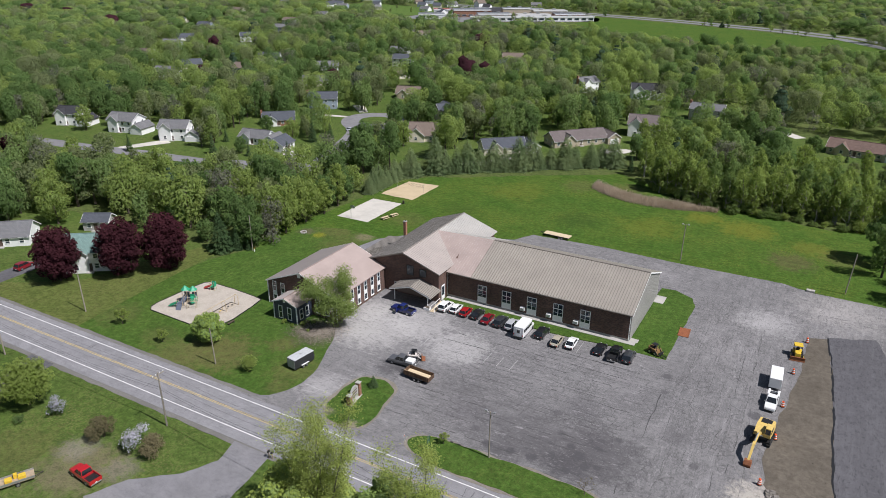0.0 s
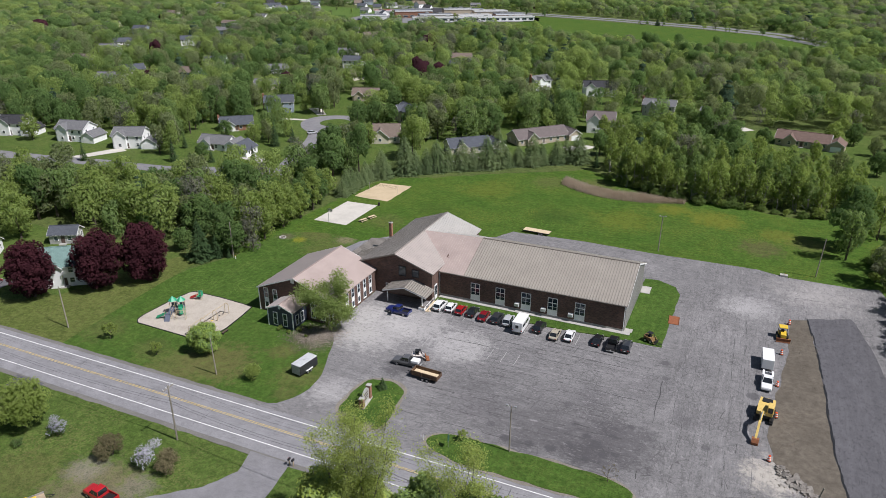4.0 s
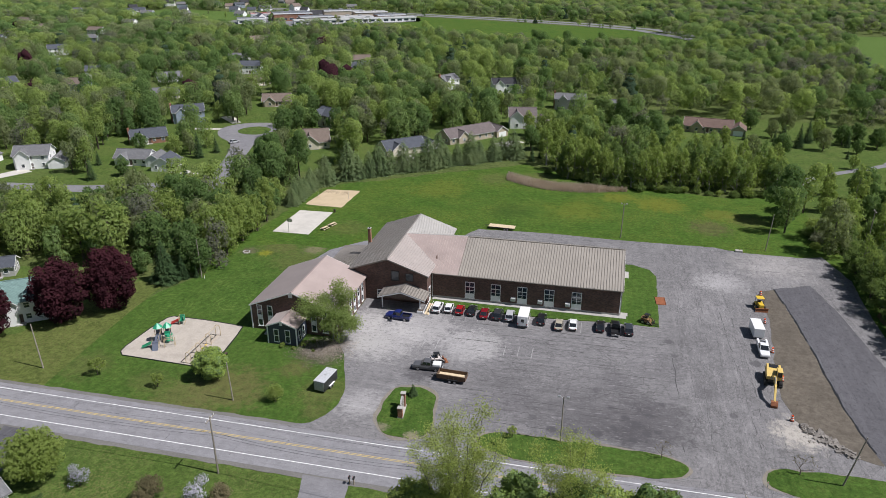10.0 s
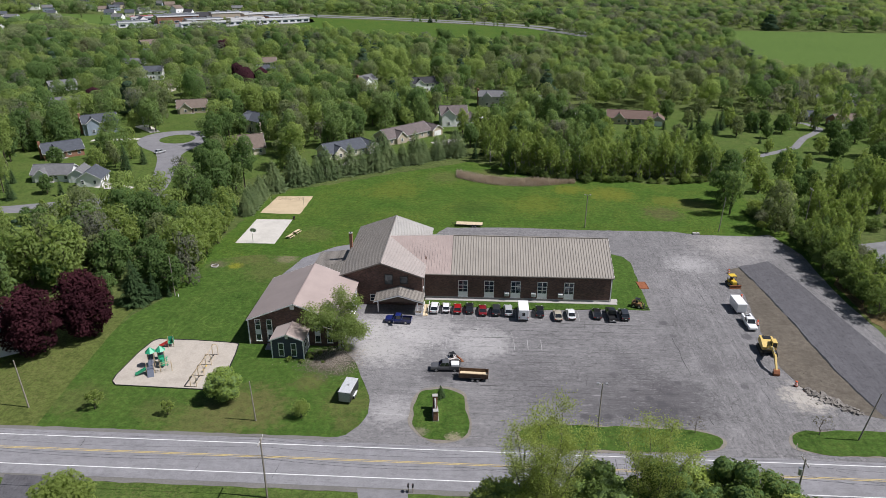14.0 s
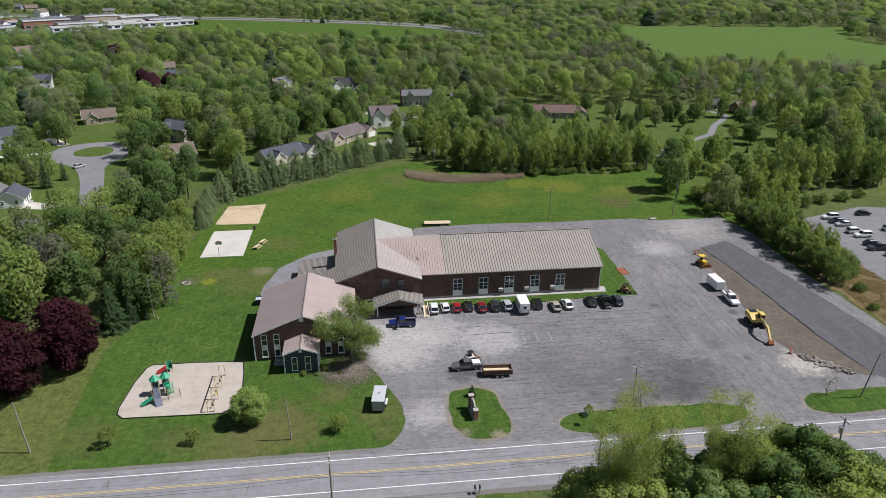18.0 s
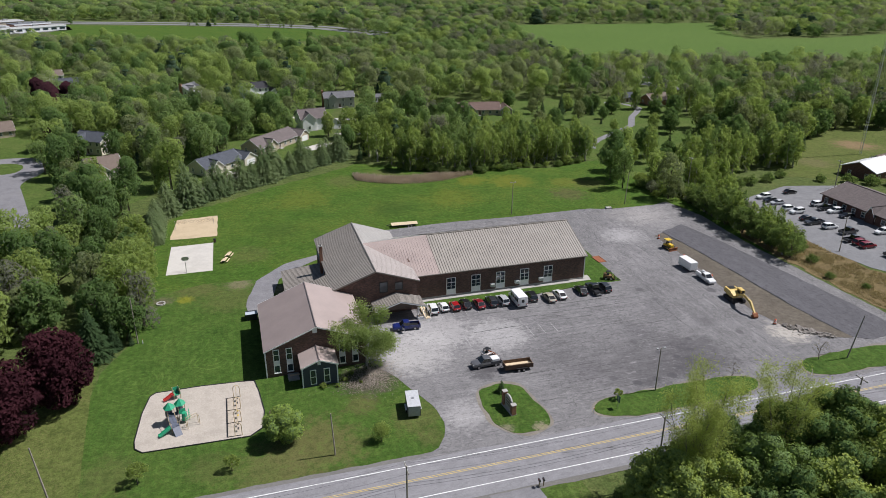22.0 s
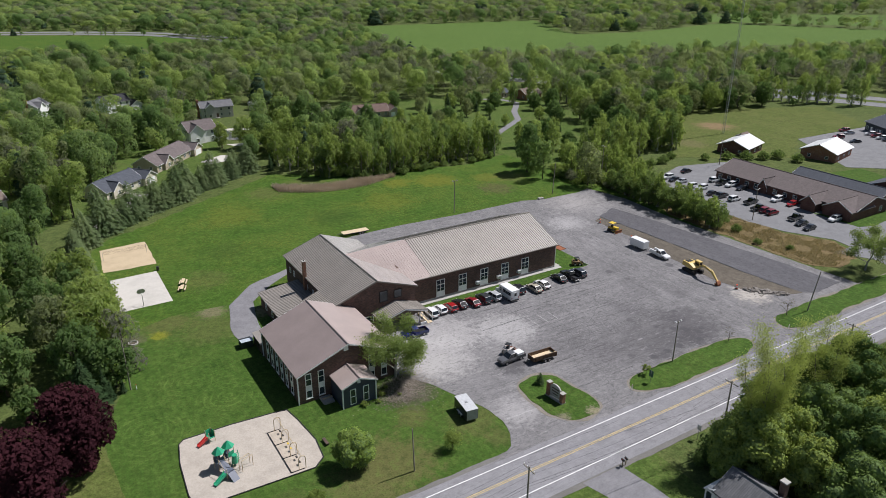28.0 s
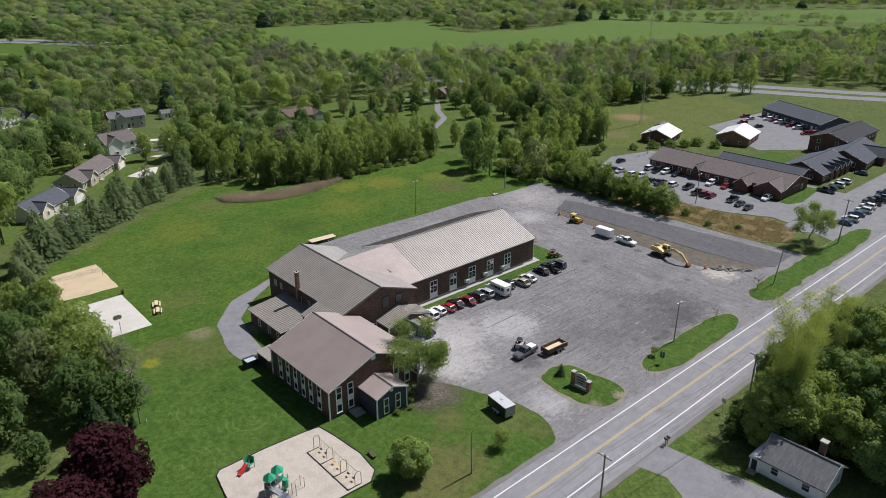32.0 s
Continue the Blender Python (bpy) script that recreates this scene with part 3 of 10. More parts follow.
LAMP_GLASS = plain("lamp_lens", (0.7, 0.7, 0.68), 0.15, vary=0.05)
TAIL_RED = plain("tail_light", (0.35, 0.015, 0.015), 0.2, vary=0.1)
BARK = plain("tree_bark", (0.105, 0.085, 0.065), 0.95, vary=0.35, scale=2.0)
GREY_BARK = plain("grey_bark", (0.17, 0.15, 0.125), 0.95, vary=0.3, scale=2.0)
BARK_PALE = plain("pale_bark", (0.36, 0.34, 0.30), 0.9, vary=0.35, scale=2.0)


def glass_material(name, tint):
    m, nt = nodes_of(name)
    return finish(m, nt, ramp(nt, noise_node(nt, coords(nt, True), 0.7, 2), (0.3, tint), (0.7, tuple(v * 1.8 for v in tint))), 0.06, spec=0.9)


GLASS = glass_material("dark_window_glass", (0.02, 0.03, 0.04))
CAR_GLASS = glass_material("car_glass", (0.012, 0.014, 0.016))

LEAVES = [
    foliage("spring_leaves", (0.15, 0.222, 0.07), (0.25, 0.33, 0.115), 0.62, grain=9),
    foliage("fresh_leaves", (0.24, 0.315, 0.08), (0.35, 0.425, 0.135), 0.62, grain=9),
    foliage("deep_leaves", (0.11, 0.175, 0.062), (0.185, 0.265, 0.10), 0.58, grain=9),
    foliage("olive_leaves", (0.18, 0.225, 0.095), (0.265, 0.305, 0.14), 0.62, grain=9),
    foliage("grey_twigs", (0.20, 0.22, 0.14), (0.27, 0.29, 0.185), 0.5, grain=9, full=0.5),
]
FINE_LEAVES = [
    foliage("close_spring_leaves", (0.14, 0.215, 0.055), (0.24, 0.325, 0.095), 0.18, grain=9, full=0.74, rise=0.15),
    foliage("close_fresh_leaves", (0.26, 0.33, 0.07), (0.39, 0.455, 0.12), 0.18, grain=9, full=0.74, rise=0.15),
    foliage("close_deep_leaves", (0.085, 0.13, 0.034), (0.155, 0.212, 0.06), 0.18, grain=9, full=0.74, rise=0.15),
]
DEEP_WOOD = foliage("shade_leaves", (0.075, 0.125, 0.04), (0.14, 0.205, 0.065), 0.35, full=0.72)
AIRY_LEAF = foliage("thin_spring_leaves", (0.30, 0.36, 0.10), (0.46, 0.53, 0.17), 0.6, grain=9, full=0.8)
BRIGHT_LEAF = foliage("bright_leaves", (0.24, 0.34, 0.08), (0.37, 0.47, 0.13), 0.4, grain=9, full=0.7)
BIRCH_LEAF = foliage("birch_leaves", (0.225, 0.30, 0.095), (0.36, 0.44, 0.165), 0.6, grain=10, full=0.58)
MAROON = foliage("maroon_leaves", (0.032, 0.012, 0.016), (0.07, 0.024, 0.03), 0.15, grain=6, full=0.72)
NEEDLES = foliage("spruce_needles", (0.035, 0.065, 0.028), (0.08, 0.125, 0.05), 0.15, grain=8, full=0.66)
BLUE_NEEDLES = foliage("blue_spruce_needles", (0.15, 0.215, 0.10), (0.28, 0.345, 0.17), 0.5, grain=5, full=0.62)
BLOSSOM = foliage("pale_blossom", (0.27, 0.265, 0.32), (0.50, 0.49, 0.56), 0.25, full=1)
BROWN_LEAF = foliage("bronze_leaves", (0.105, 0.095, 0.05), (0.19, 0.165, 0.095), 0.25, grain=7)
DRY_BLADE = foliage("dry_grass_blades", (0.30, 0.245, 0.125), (0.46, 0.38, 0.22), 0.35, full=1)
REED = foliage("dry_reed", (0.40, 0.32, 0.255), (0.58, 0.49, 0.40), 0.4, full=1)


def crown_body(name, dark, light, grain=1.3, full=0.45, glow=0.6, rise=0.6):
    """The leafy mass of a crown: upright sprays of leaves, with gaps and shade between them."""
    m, nt = nodes_of(name)
    co = coords(nt, True)
    spray = noise_node(nt, co, grain, 3, 0.65, (1.0, 1.0, 0.7))
    c = mix(nt, 0.55, ramp(nt, noise_node(nt, co, 0.11, 3), (0.36, dark), (0.64, light)), ramp(nt, spray, (0.44, dark), (0.62, light)))
    d = node(nt, "ShaderNodeBsdfDiffuse", Roughness=0.7)
    t = nt.nodes.new("ShaderNodeBsdfTranslucent")
    ms = node(nt, "ShaderNodeMixShader", Fac=glow)
    bp = node(nt, "ShaderNodeBump", Strength=0.7, Distance=0.8)
    nt.links.new(spray, bp.inputs["Height"])
    lift, unit = node(nt, "ShaderNodeVectorMath"), node(nt, "ShaderNodeVectorMath")
    lift.inputs[1].default_value, unit.operation = (0, 0, rise), "NORMALIZE"
    nt.links.new(bp.outputs["Normal"], lift.inputs[0])
    nt.links.new(lift.outputs["Vector"], unit.inputs[0])
    nt.links.new(unit.outputs["Vector"], d.inputs["Normal"])
    nt.links.new(c, d.inputs["Color"])
    nt.links.new(mix(nt, 1.0, c, (1.12, 1.12, 0.8), "MULTIPLY"), t.inputs["Color"])
    nt.links.new(d.outputs["BSDF"], ms.inputs[1])
    nt.links.new(t.outputs["BSDF"], ms.inputs[2])
    gaps = nt.nodes.new("ShaderNodeBsdfTransparent")
    cut = node(nt, "ShaderNodeMixShader")
    at = 0.5 - (full - 0.5) * 0.45
    nt.links.new(ramp(nt, spray, (at - 0.02, grey(0)), (at + 0.02, grey(1))), cut.inputs[0])
    nt.links.new(gaps.outputs["BSDF"], cut.inputs[1])
    nt.links.new(ms.outputs["Shader"], cut.inputs[2])
    o = nt.nodes.new("ShaderNodeOutputMaterial")
    nt.links.new(cut.outputs["Shader"], o.inputs["Surface"])
    return m


def masses(grain, tag, more=0.0):
    """Crown skins in eight kinds of tree; more: how much denser than a thin spring crown."""
    full, glow, rise = 0.45 + more, 0.6 - 2.2 * more, 0.6 - 2.5 * more
    return [
        crown_body(tag + "_spring_crown", (0.145, 0.222, 0.081), (0.25, 0.345, 0.132), grain, full, glow, rise),
        crown_body(tag + "_fresh_crown", (0.2, 0.28, 0.081), (0.32, 0.405, 0.137), grain, full, glow, rise),
        crown_body(tag + "_deep_crown", (0.092, 0.163, 0.055), (0.178, 0.266, 0.096), grain, full + 0.07, glow, rise),
        crown_body(tag + "_olive_crown", (0.168, 0.21, 0.1), (0.262, 0.302, 0.156), grain, full, glow, rise),
        crown_body(tag + "_grey_crown", (0.15, 0.158, 0.122), (0.22, 0.225, 0.183), grain, 0.36),
        BARK,
        crown_body(tag + "_needle_crown", (0.045, 0.08, 0.051), (0.09, 0.14, 0.083), grain, 0.6, 0.35),
        crown_body(tag + "_maroon_crown", (0.03, 0.014, 0.018), (0.07, 0.028, 0.034), grain, 0.75, 0.15),
    ]


CLOSE_MASSES, MASSES, FAR_MASSES = masses(3.2, "close", 0.18), masses(1.7, "near"), masses(1.05, "far", 0.03)

LITTER = foliage("dead_leaves", (0.12, 0.10, 0.085), (0.44, 0.38, 0.33), 0.1, full=1)


# ---- small builders ----
def part(name, bm, material, parent=None, label=""):
    """Links a bmesh as one mesh object, under a thing or a part."""
    me = bpy.data.meshes.new(name)
    bm.to_mesh(me)
    bm.free()
    for mt in material if isinstance(material, (list, tuple)) else (material,):
        me.materials.append(mt)
    ob = new(name, me)
    if parent is not None:
        ob.parent = parent
    return tagged(ob, label)


def box(bm, x0, y0, z0, x1, y1, z1, bevel=0.0):
    m = Matrix.Translation(((x0 + x1) / 2, (y0 + y1) / 2, (z0 + z1) / 2)) @ Matrix.Diagonal((x1 - x0, y1 - y0, z1 - z0, 1))
    r = bmesh.ops.create_cube(bm, size=1, matrix=m)
    if bevel:
        es = list({e for v in r["verts"] for e in v.link_edges})
        bmesh.ops.bevel(bm, geom=es, offset=bevel, segments=2, affect="EDGES", profile=0.6)
    return bm


def boxed(*b, bevel=0.0):
    return box(bmesh.new(), *b, bevel=bevel)


def rod(bm, a, b, r0, r1=None, n=8):
    """A tapered rod from a to b."""
    a, b = Vector(a), Vector(b)
    d = b - a
    q = d.to_track_quat("Z", "Y").to_matrix().to_4x4()
    bmesh.ops.create_cone(bm, cap_ends=True, segments=n, radius1=r0, radius2=r0 if r1 is None else r1, depth=d.length, matrix=Matrix.Translation((a + b) / 2) @ q)
    return bm


def rods(*list_of):
    bm = bmesh.new()
    for r in list_of:
        rod(bm, *r)
    return bm


def prism(bm, outline, z0, z1):
    """A flat-topped slab over a plan outline."""
    lo = [bm.verts.new((x, y, z0)) for x, y in outline]
    hi = [bm.verts.new((x, y, z1)) for x, y in outline]
    n = len(outline)
    for i in range(n):
        bm.faces.new((lo[i], lo[(i + 1) % n], hi[(i + 1) % n], hi[i]))
    bm.faces.new(hi)
    bm.faces.new(lo[::-1])
    bmesh.ops.recalc_face_normals(bm, faces=bm.faces)
    return bm


def profile(bm, outline, axis, a, b):
    """An outline in (u, z) pulled along axis 'x' or 'y' from a to b."""
    def at(u, z, w):
        return (w, u, z) if axis == "x" else (u, w, z)
    lo = [bm.verts.new(at(u, z, a)) for u, z in outline]
    hi = [bm.verts.new(at(u, z, b)) for u, z in outline]
    n = len(outline)
    for i in range(n):
        bm.faces.new((lo[i], lo[(i + 1) % n], hi[(i + 1) % n], hi[i]))
    bm.faces.new(hi)
    bm.faces.new(lo[::-1])
    bmesh.ops.recalc_face_normals(bm, faces=bm.faces)
    return bm


def smooth_outline(pts, rounds=2):
    """Rounds the corners of a closed outline."""
    for _ in range(rounds):
        out = []
        for i, (x, y) in enumerate(pts):
            x2, y2 = pts[(i + 1) % len(pts)]
            out += [(x * 0.75 + x2 * 0.25, y * 0.75 + y2 * 0.25), (x * 0.25 + x2 * 0.75, y * 0.25 + y2 * 0.75)]
        pts = out
    return pts


def ragged(pts, step=1.5, amount=0.25, seed=1):
    """Breaks a closed outline into short uneven pieces."""
    out = []
    for i, (x, y) in enumerate(pts):
        x2, y2 = pts[(i + 1) % len(pts)]
        n = max(1, int(math.hypot(x2 - x, y2 - y) / step))
        for k in range(n):
            px, py = x + (x2 - x) * k / n, y + (y2 - y) * k / n
            v = noise.noise_vector((px * 0.35 + seed, py * 0.35, seed * 3.1))
            out.append((px + v.x * amount * 2, py + v.y * amount * 2))
    return out


def thing(name, label, category, m=None, group="", kind=""):
    e = new(name)
    e.empty_display_size = 0.3
    if m is not None:
        e.matrix_world = m
    return tagged(e, label, category, group, kind)


def sheet(name, outline, z, material, label, thick=0.25):
    return tagged(part(name, prism(bmesh.new(), outline, z - thick, z), material), label, name.split("_")[-1], kind="structure")


def fast_mesh(name, verts, faces, mats, slots=None):
    """A mesh straight from arrays; faces all have the same number of corners."""
    me = bpy.data.meshes.new(name)
    n, k = faces.shape
    me.vertices.add(len(verts))
    me.vertices.foreach_set("co", np.ascontiguousarray(verts, dtype=np.float32).ravel())
    me.loops.add(n * k)
    me.loops.foreach_set("vertex_index", np.ascontiguousarray(faces, dtype=np.int32).ravel())
    me.polygons.add(n)
    me.polygons.foreach_set("loop_start", np.arange(0, n * k, k, dtype=np.int32))
    if slots is not None:
        me.polygons.foreach_set("material_index", np.ascontiguousarray(slots, dtype=np.int32))
    for mt in mats:
        me.materials.append(mt)
    me.update(calc_edges=True)
    return me

# ---- ground and paving ----
ground = part("ground", prism(bmesh.new(), [(-4300, -4300), (4300, -4300), (4300, 4300), (-4300, 4300)], -2.0, -0.05), ROUGH_GRASS)
tagged(ground, "rough spring grass and woodland floor reaching the horizon", "ground", kind="structure")

SCHOOL = [(-133, 75.5), (-133.5, 92), (-132, 115), (-126.5, 128), (-126, 146), (-127.5, 172), (-127, 190), (-122, 201), (-109, 209), (-92, 221), (-73, 232.5), (-62, 241),
          (-50, 232), (-36, 224), (-26, 220), (-8, 219), (4, 214), (22, 218), (16, 190), (24, 176), (29, 160), (29, 75.5)]
sheet("meadow", ragged([(-133, 128), (-127.5, 172), (-128, 190), (-122, 203), (-109, 211), (-92, 223), (-73, 234.5), (-62, 243), (-50, 234), (-36, 226), (-26, 222), (-8, 221), (4, 217), (40, 226), (34, 190), (30, 176), (30, 128)], 2.5, 0.8), -0.015, MEADOW, "green meadow with dandelion patches behind the building")
sheet("lawn", ragged([(-134, 75.3), (-134.5, 92), (-133, 115), (-127.5, 128), (-127, 146), (-115, 150), (-100, 149), (-88, 140), (-80, 110), (-74, 96), (-70, 75.3)], 3.0, 0.1), -0.004, LAWN, "mown lawn with tyre and mower tracks")
sheet("east_lawn", ragged([(-27.4, 123.9), (-19.2, 124), (-18.6, 150), (-20, 153.8), (-24.2, 156.2), (-27.4, 156)], 1.5, 0.1), 0.06, LAWN, "mown lawn beyond the end wall")
LOT_EDGE = [(-84.5, 75.0), (-81.2, 75.7), (-78.6, 77.0), (-76.8, 79.4), (-75.7, 83.1), (-76.4, 88.2), (-78.8, 94), (-81.0, 99.5), (-84.0, 104.5), (-84.3, 124.5), (-69.7, 124.5), (-69.2, 123.9), (-54.6, 122.9), (-38.6, 122.9), (-27, 124.2), (-23.5, 124.4),
            (-20.2, 126.4), (-19.4, 139), (-18.8, 149.5), (-20.0, 153.6), (-24.0, 155.8), (-27.5, 155.5), (-27.5, 151), (-69, 151), (-69, 158.5), (-84.1, 159.3), (-92.7, 153.3), (-97.9, 147.7), (-99.7, 139.8), (-100.6, 133.0), (-105.6, 131.0),
            (-105.9, 137.0), (-103.1, 148.2), (-96.0, 156.5), (-84.5, 161.2), (-70, 166.5), (-67, 172.3), (-48, 173.4), (-27, 172.5), (-3, 172.9), (4, 170.6), (19, 170.4), (24, 172.0), (27.3, 158), (26, 136), (27, 112), (28.5, 88), (29, 75.0)]
sheet("parking_lot", ragged(LOT_EDGE, 1.6, 0.16), 0.03, LOT, "cracked and patched old grey asphalt parking lot")
sheet("back_path", ragged([(-84.1, 159.4), (-92.7, 153.4), (-97.8, 147.7), (-99.6, 139.8), (-100.5, 133.2), (-105.5, 131.2), (-105.8, 137.0), (-103.0, 148.1), (-96.0, 156.4), (-84.5, 161.0)], 1.5, 0.1), 0.045, PATH_TOP, "smooth grey asphalt path curving behind the building")
sheet("road", [(-1500, 64.9), (1500, 64.9), (1500, 75.4), (-1500, 75.4)], 0.02, ROAD_TOP, "two-lane asphalt road with paved shoulders")
sheet("road_shoulder", ragged([(-600, 63.9), (600, 63.9), (600, 76.3), (-600, 76.3)], 1.2, 0.14), 0.004, SHOULDER, "dark gravel shoulder of the road")
for label, y, wide, mt in (("white edge line", 67.05, 0.16, WHITE_LINE), ("white edge line", 74.0, 0.16, WHITE_LINE), ("yellow centre line", 70.68, 0.12, YELLOW_LINE), ("yellow centre line", 70.98, 0.12, YELLOW_LINE)):
    sheet("road_line", [(-900, y - wide / 2), (900, y - wide / 2), (900, y + wide / 2), (-900, y + wide / 2)], 0.028, mt, label + " painted along the road", 0.006)
# stop bar and old stall marks
sheet("stop_line", [(-74.8, 82.9), (-68.6, 82.6), (-68.6, 82.95), (-74.8, 83.25)], 0.037, OLD_LINE, "worn pale bar across the driveway", 0.006)
bm = bmesh.new()
for k in range(9):
    x = -66.4 + k * 2.75
    prism(bm, [(x, 105.0 + 0.1 * k), (x + 0.13, 105.0 + 0.1 * k), (x + 0.13, 109.6), (x, 109.6)], 0.03, 0.037)
for k in range(13):
    x = -68.4 + k * 2.75
    prism(bm, [(x, 118.0), (x + 0.12, 118.0), (x + 0.12, 122.6), (x, 122.6)], 0.03, 0.037)
tagged(part("stall_line", bm, OLD_LINE), "faded parking stall stripes on the lot", "markings", kind="structure")


def ribbon(bm, pts, wide, z, seed=0):
    """A thin wandering strip along a line of points."""
    rng = random.Random(seed)
    line = []
    for (x, y), (x2, y2) in zip(pts, pts[1:]):
        n = max(2, int(math.hypot(x2 - x, y2 - y) / 0.9))
        for k in range(n):
            u = k / n
            px, py = x + (x2 - x) * u, y + (y2 - y) * u
            v = noise.noise_vector((px * 0.4, py * 0.4, seed * 1.7))
            line.append((px + v.x * 0.3, py + v.y * 0.2))
    last = None
    for (x, y), (x2, y2) in zip(line, line[1:]):
        dx, dy = x2 - x, y2 - y
        d = math.hypot(dx, dy) or 1
        w = wide * rng.uniform(0.3, 1.0) / 2
        nx, ny = -dy / d * w, dx / d * w
        a, b = bm.verts.new((x + nx, y + ny, z)), bm.verts.new((x - nx, y - ny, z))
        if last and noise.noise((x * 0.21, y * 0.21, seed * 2.3)) > -0.12:
            bm.faces.new((last[0], last[1], b, a))
        last = (a, b)


bm = bmesh.new()
rng = random.Random(4)
for k in range(20):
    y = 84.4 + k * 1.72 + rng.uniform(-0.3, 0.3)
    a, b = -62 + rng.uniform(0, 12), -17.5 - rng.uniform(0, 9)
    ribbon(bm, [(a, y + rng.uniform(-0.4, 0.4)), ((a + b) / 2, y + rng.uniform(-0.3, 0.3)), (b, y + rng.uniform(-0.4, 0.4))], rng.choice((0.09, 0.12, 0.16, 0.24)), 0.034, k)
ribbon(bm, [(-17.4, 83), (-17.1, 100), (-17.3, 123)], 0.2, 0.034, 19)
for k, x in enumerate((-14.6, -12.4, -10.2, -8.0, -5.6, -3.4, -1.2)):
    ribbon(bm, [(x + rng.uniform(-0.6, 0.6), 84 + rng.uniform(0, 8)), (x + rng.uniform(-0.5, 0.5), 110), (x + rng.uniform(-0.6, 0.6), 148 - rng.uniform(0, 20))], rng.choice((0.06, 0.08, 0.12)), 0.034, 30 + k)
for k in range(30):
    x, y, a, d = rng.uniform(-58, 0), rng.uniform(84, 117), rng.choice((0.0, 1.57, 0.6, -0.7)) + rng.uniform(-0.3, 0.3), rng.uniform(3, 9)
    ribbon(bm, [(x, y), (x + math.cos(a) * d, y + math.sin(a) * d)], rng.choice((0.08, 0.1, 0.15)), 0.034, 50 + k)
for k in range(16):
    y, x = rng.uniform(153, 170), rng.uniform(-60, 18)
    ribbon(bm, [(x, y), (x + rng.uniform(4, 14), y + rng.uniform(-1.5, 1.5))], 0.12, 0.034, 120 + k)
tagged(part("crack_seam", bm, TAR), "dark tar seams and open cracks across the old lot", "cracks", kind="structure")
bm = bmesh.new()
for k in range(26):
    x = rng.uniform(-160, 40)
    ribbon(bm, [(x, 65.2), (x + rng.uniform(-1.5, 1.5), 75.2)] if k % 2 else [(x, rng.uniform(66, 74)), (x + rng.uniform(6, 25), rng.uniform(66, 74))], 0.1, 0.026, 200 + k)
tagged(part("road_crack", bm, TAR), "thin sealed cracks in the road surface", "cracks", kind="structure")

# dirt, fresh asphalt and its edge
sheet("dirt_strip", ragged([(4.6, 147), (4.0, 131), (1.9, 113.5), (1.0, 101.8), (1.9, 96), (3.9, 92.4), (7.5, 88.4), (12.2, 86.2), (13, 87), (11.0, 98), (10.4, 121), (9.4, 135), (8.2, 148.8)], 1.2, 0.3), 0.06, DIRT, "freshly dug strip of bare brown dirt")
sheet("new_pavement", ragged([(8.0, 149.2), (9.4, 136), (10.1, 121.8), (10.8, 100), (12.6, 86.4), (16, 84.6), (25.5, 85.2), (23.4, 108), (21.4, 124), (19.8, 139), (17, 153)], 2.0, 0.18), 0.075, NEW_TOP, "strip of smooth new dark asphalt")
bm = bmesh.new()
for k, pts in enumerate(([(8.0, 149.0), (9.4, 136), (10.1, 122), (10.8, 100), (12.5, 86.6)],)):
    ribbon(bm, pts, 0.42, 0.09, 7)
    ribbon(bm, pts, 0.3, 0.1, 8)
tagged(part("silt_cloth", bm, BLACK), "rumpled black cloth edge along the new asphalt", "cloth edge", kind="structure")

# grass islands with worn kerb edges
for nm, pts, lab in (("island_entrance", [(-69.0, 84), (-68.0, 90.2), (-64.3, 91.9), (-59.6, 91.0), (-58.4, 86), (-57.6, 78.2), (-60.2, 75.9), (-64.2, 75.6), (-67.6, 77.6)], "kidney-shaped grass island at the driveway"),
                     ("island_south", [(-51.2, 78.2), (-49.0, 81.2), (-43.6, 82.0), (-22.2, 82.0), (-17.6, 80.9), (-16.0, 78.6), (-18.5, 76.0), (-30, 74.9), (-41, 74.9), (-48.2, 76.0)], "long grass verge between lot and road"),
                     ("island_east", [(-6.6, 79.2), (-5.0, 82.2), (4.8, 82.8), (12, 83.0), (29, 82.4), (62, 82), (62, 75.8), (7, 75.9), (-5.6, 76.4)], "grass verge east of the lot entrance")):
    sm = smooth_outline(pts, 2)
    sheet(nm + "_edge", ragged(sm, 0.7, 0.22), 0.05, WORN_EDGE, "crumbled gravel edge of a grass island")
    cx, cy = sum(p[0] for p in sm) / len(sm), sum(p[1] for p in sm) / len(sm)
    inner = [(x + (cx - x) / max(1, math.hypot(cx - x, cy - y)) * 0.6, y + (cy - y) / max(1, math.hypot(cx - x, cy - y)) * 0.6) for x, y in sm]
    sheet(nm, ragged(inner, 0.6, 0.24, 5), 0.09, LAWN, lab)
sheet("front_lawn", ragged([(-69.0, 124.1), (-54.6, 123.1), (-38.6, 123.1), (-26.5, 124.5), (-26.5, 126.3), (-69.0, 126.3)], 1.2, 0.1), 0.08, LAWN, "narrow grass strip before the long wall")
sheet("wall_walk", [(-69.4, 126.2), (-26.0, 126.2), (-26.0, 127.5), (-69.4, 127.5)], 0.16, KERB, "concrete walk along the foot of the wing wall")
sheet("door_pad", [(-27.5, 127.5), (-25.7, 127.5), (-25.7, 129.0), (-27.5, 129.0)], 0.14, KERB, "small concrete pad by a door")
sheet("back_pad", [(-27.4, 147.6), (-25.2, 147.6), (-25.2, 151.4), (-27.4, 151.4)], 0.14, KERB, "concrete pad behind the wing")

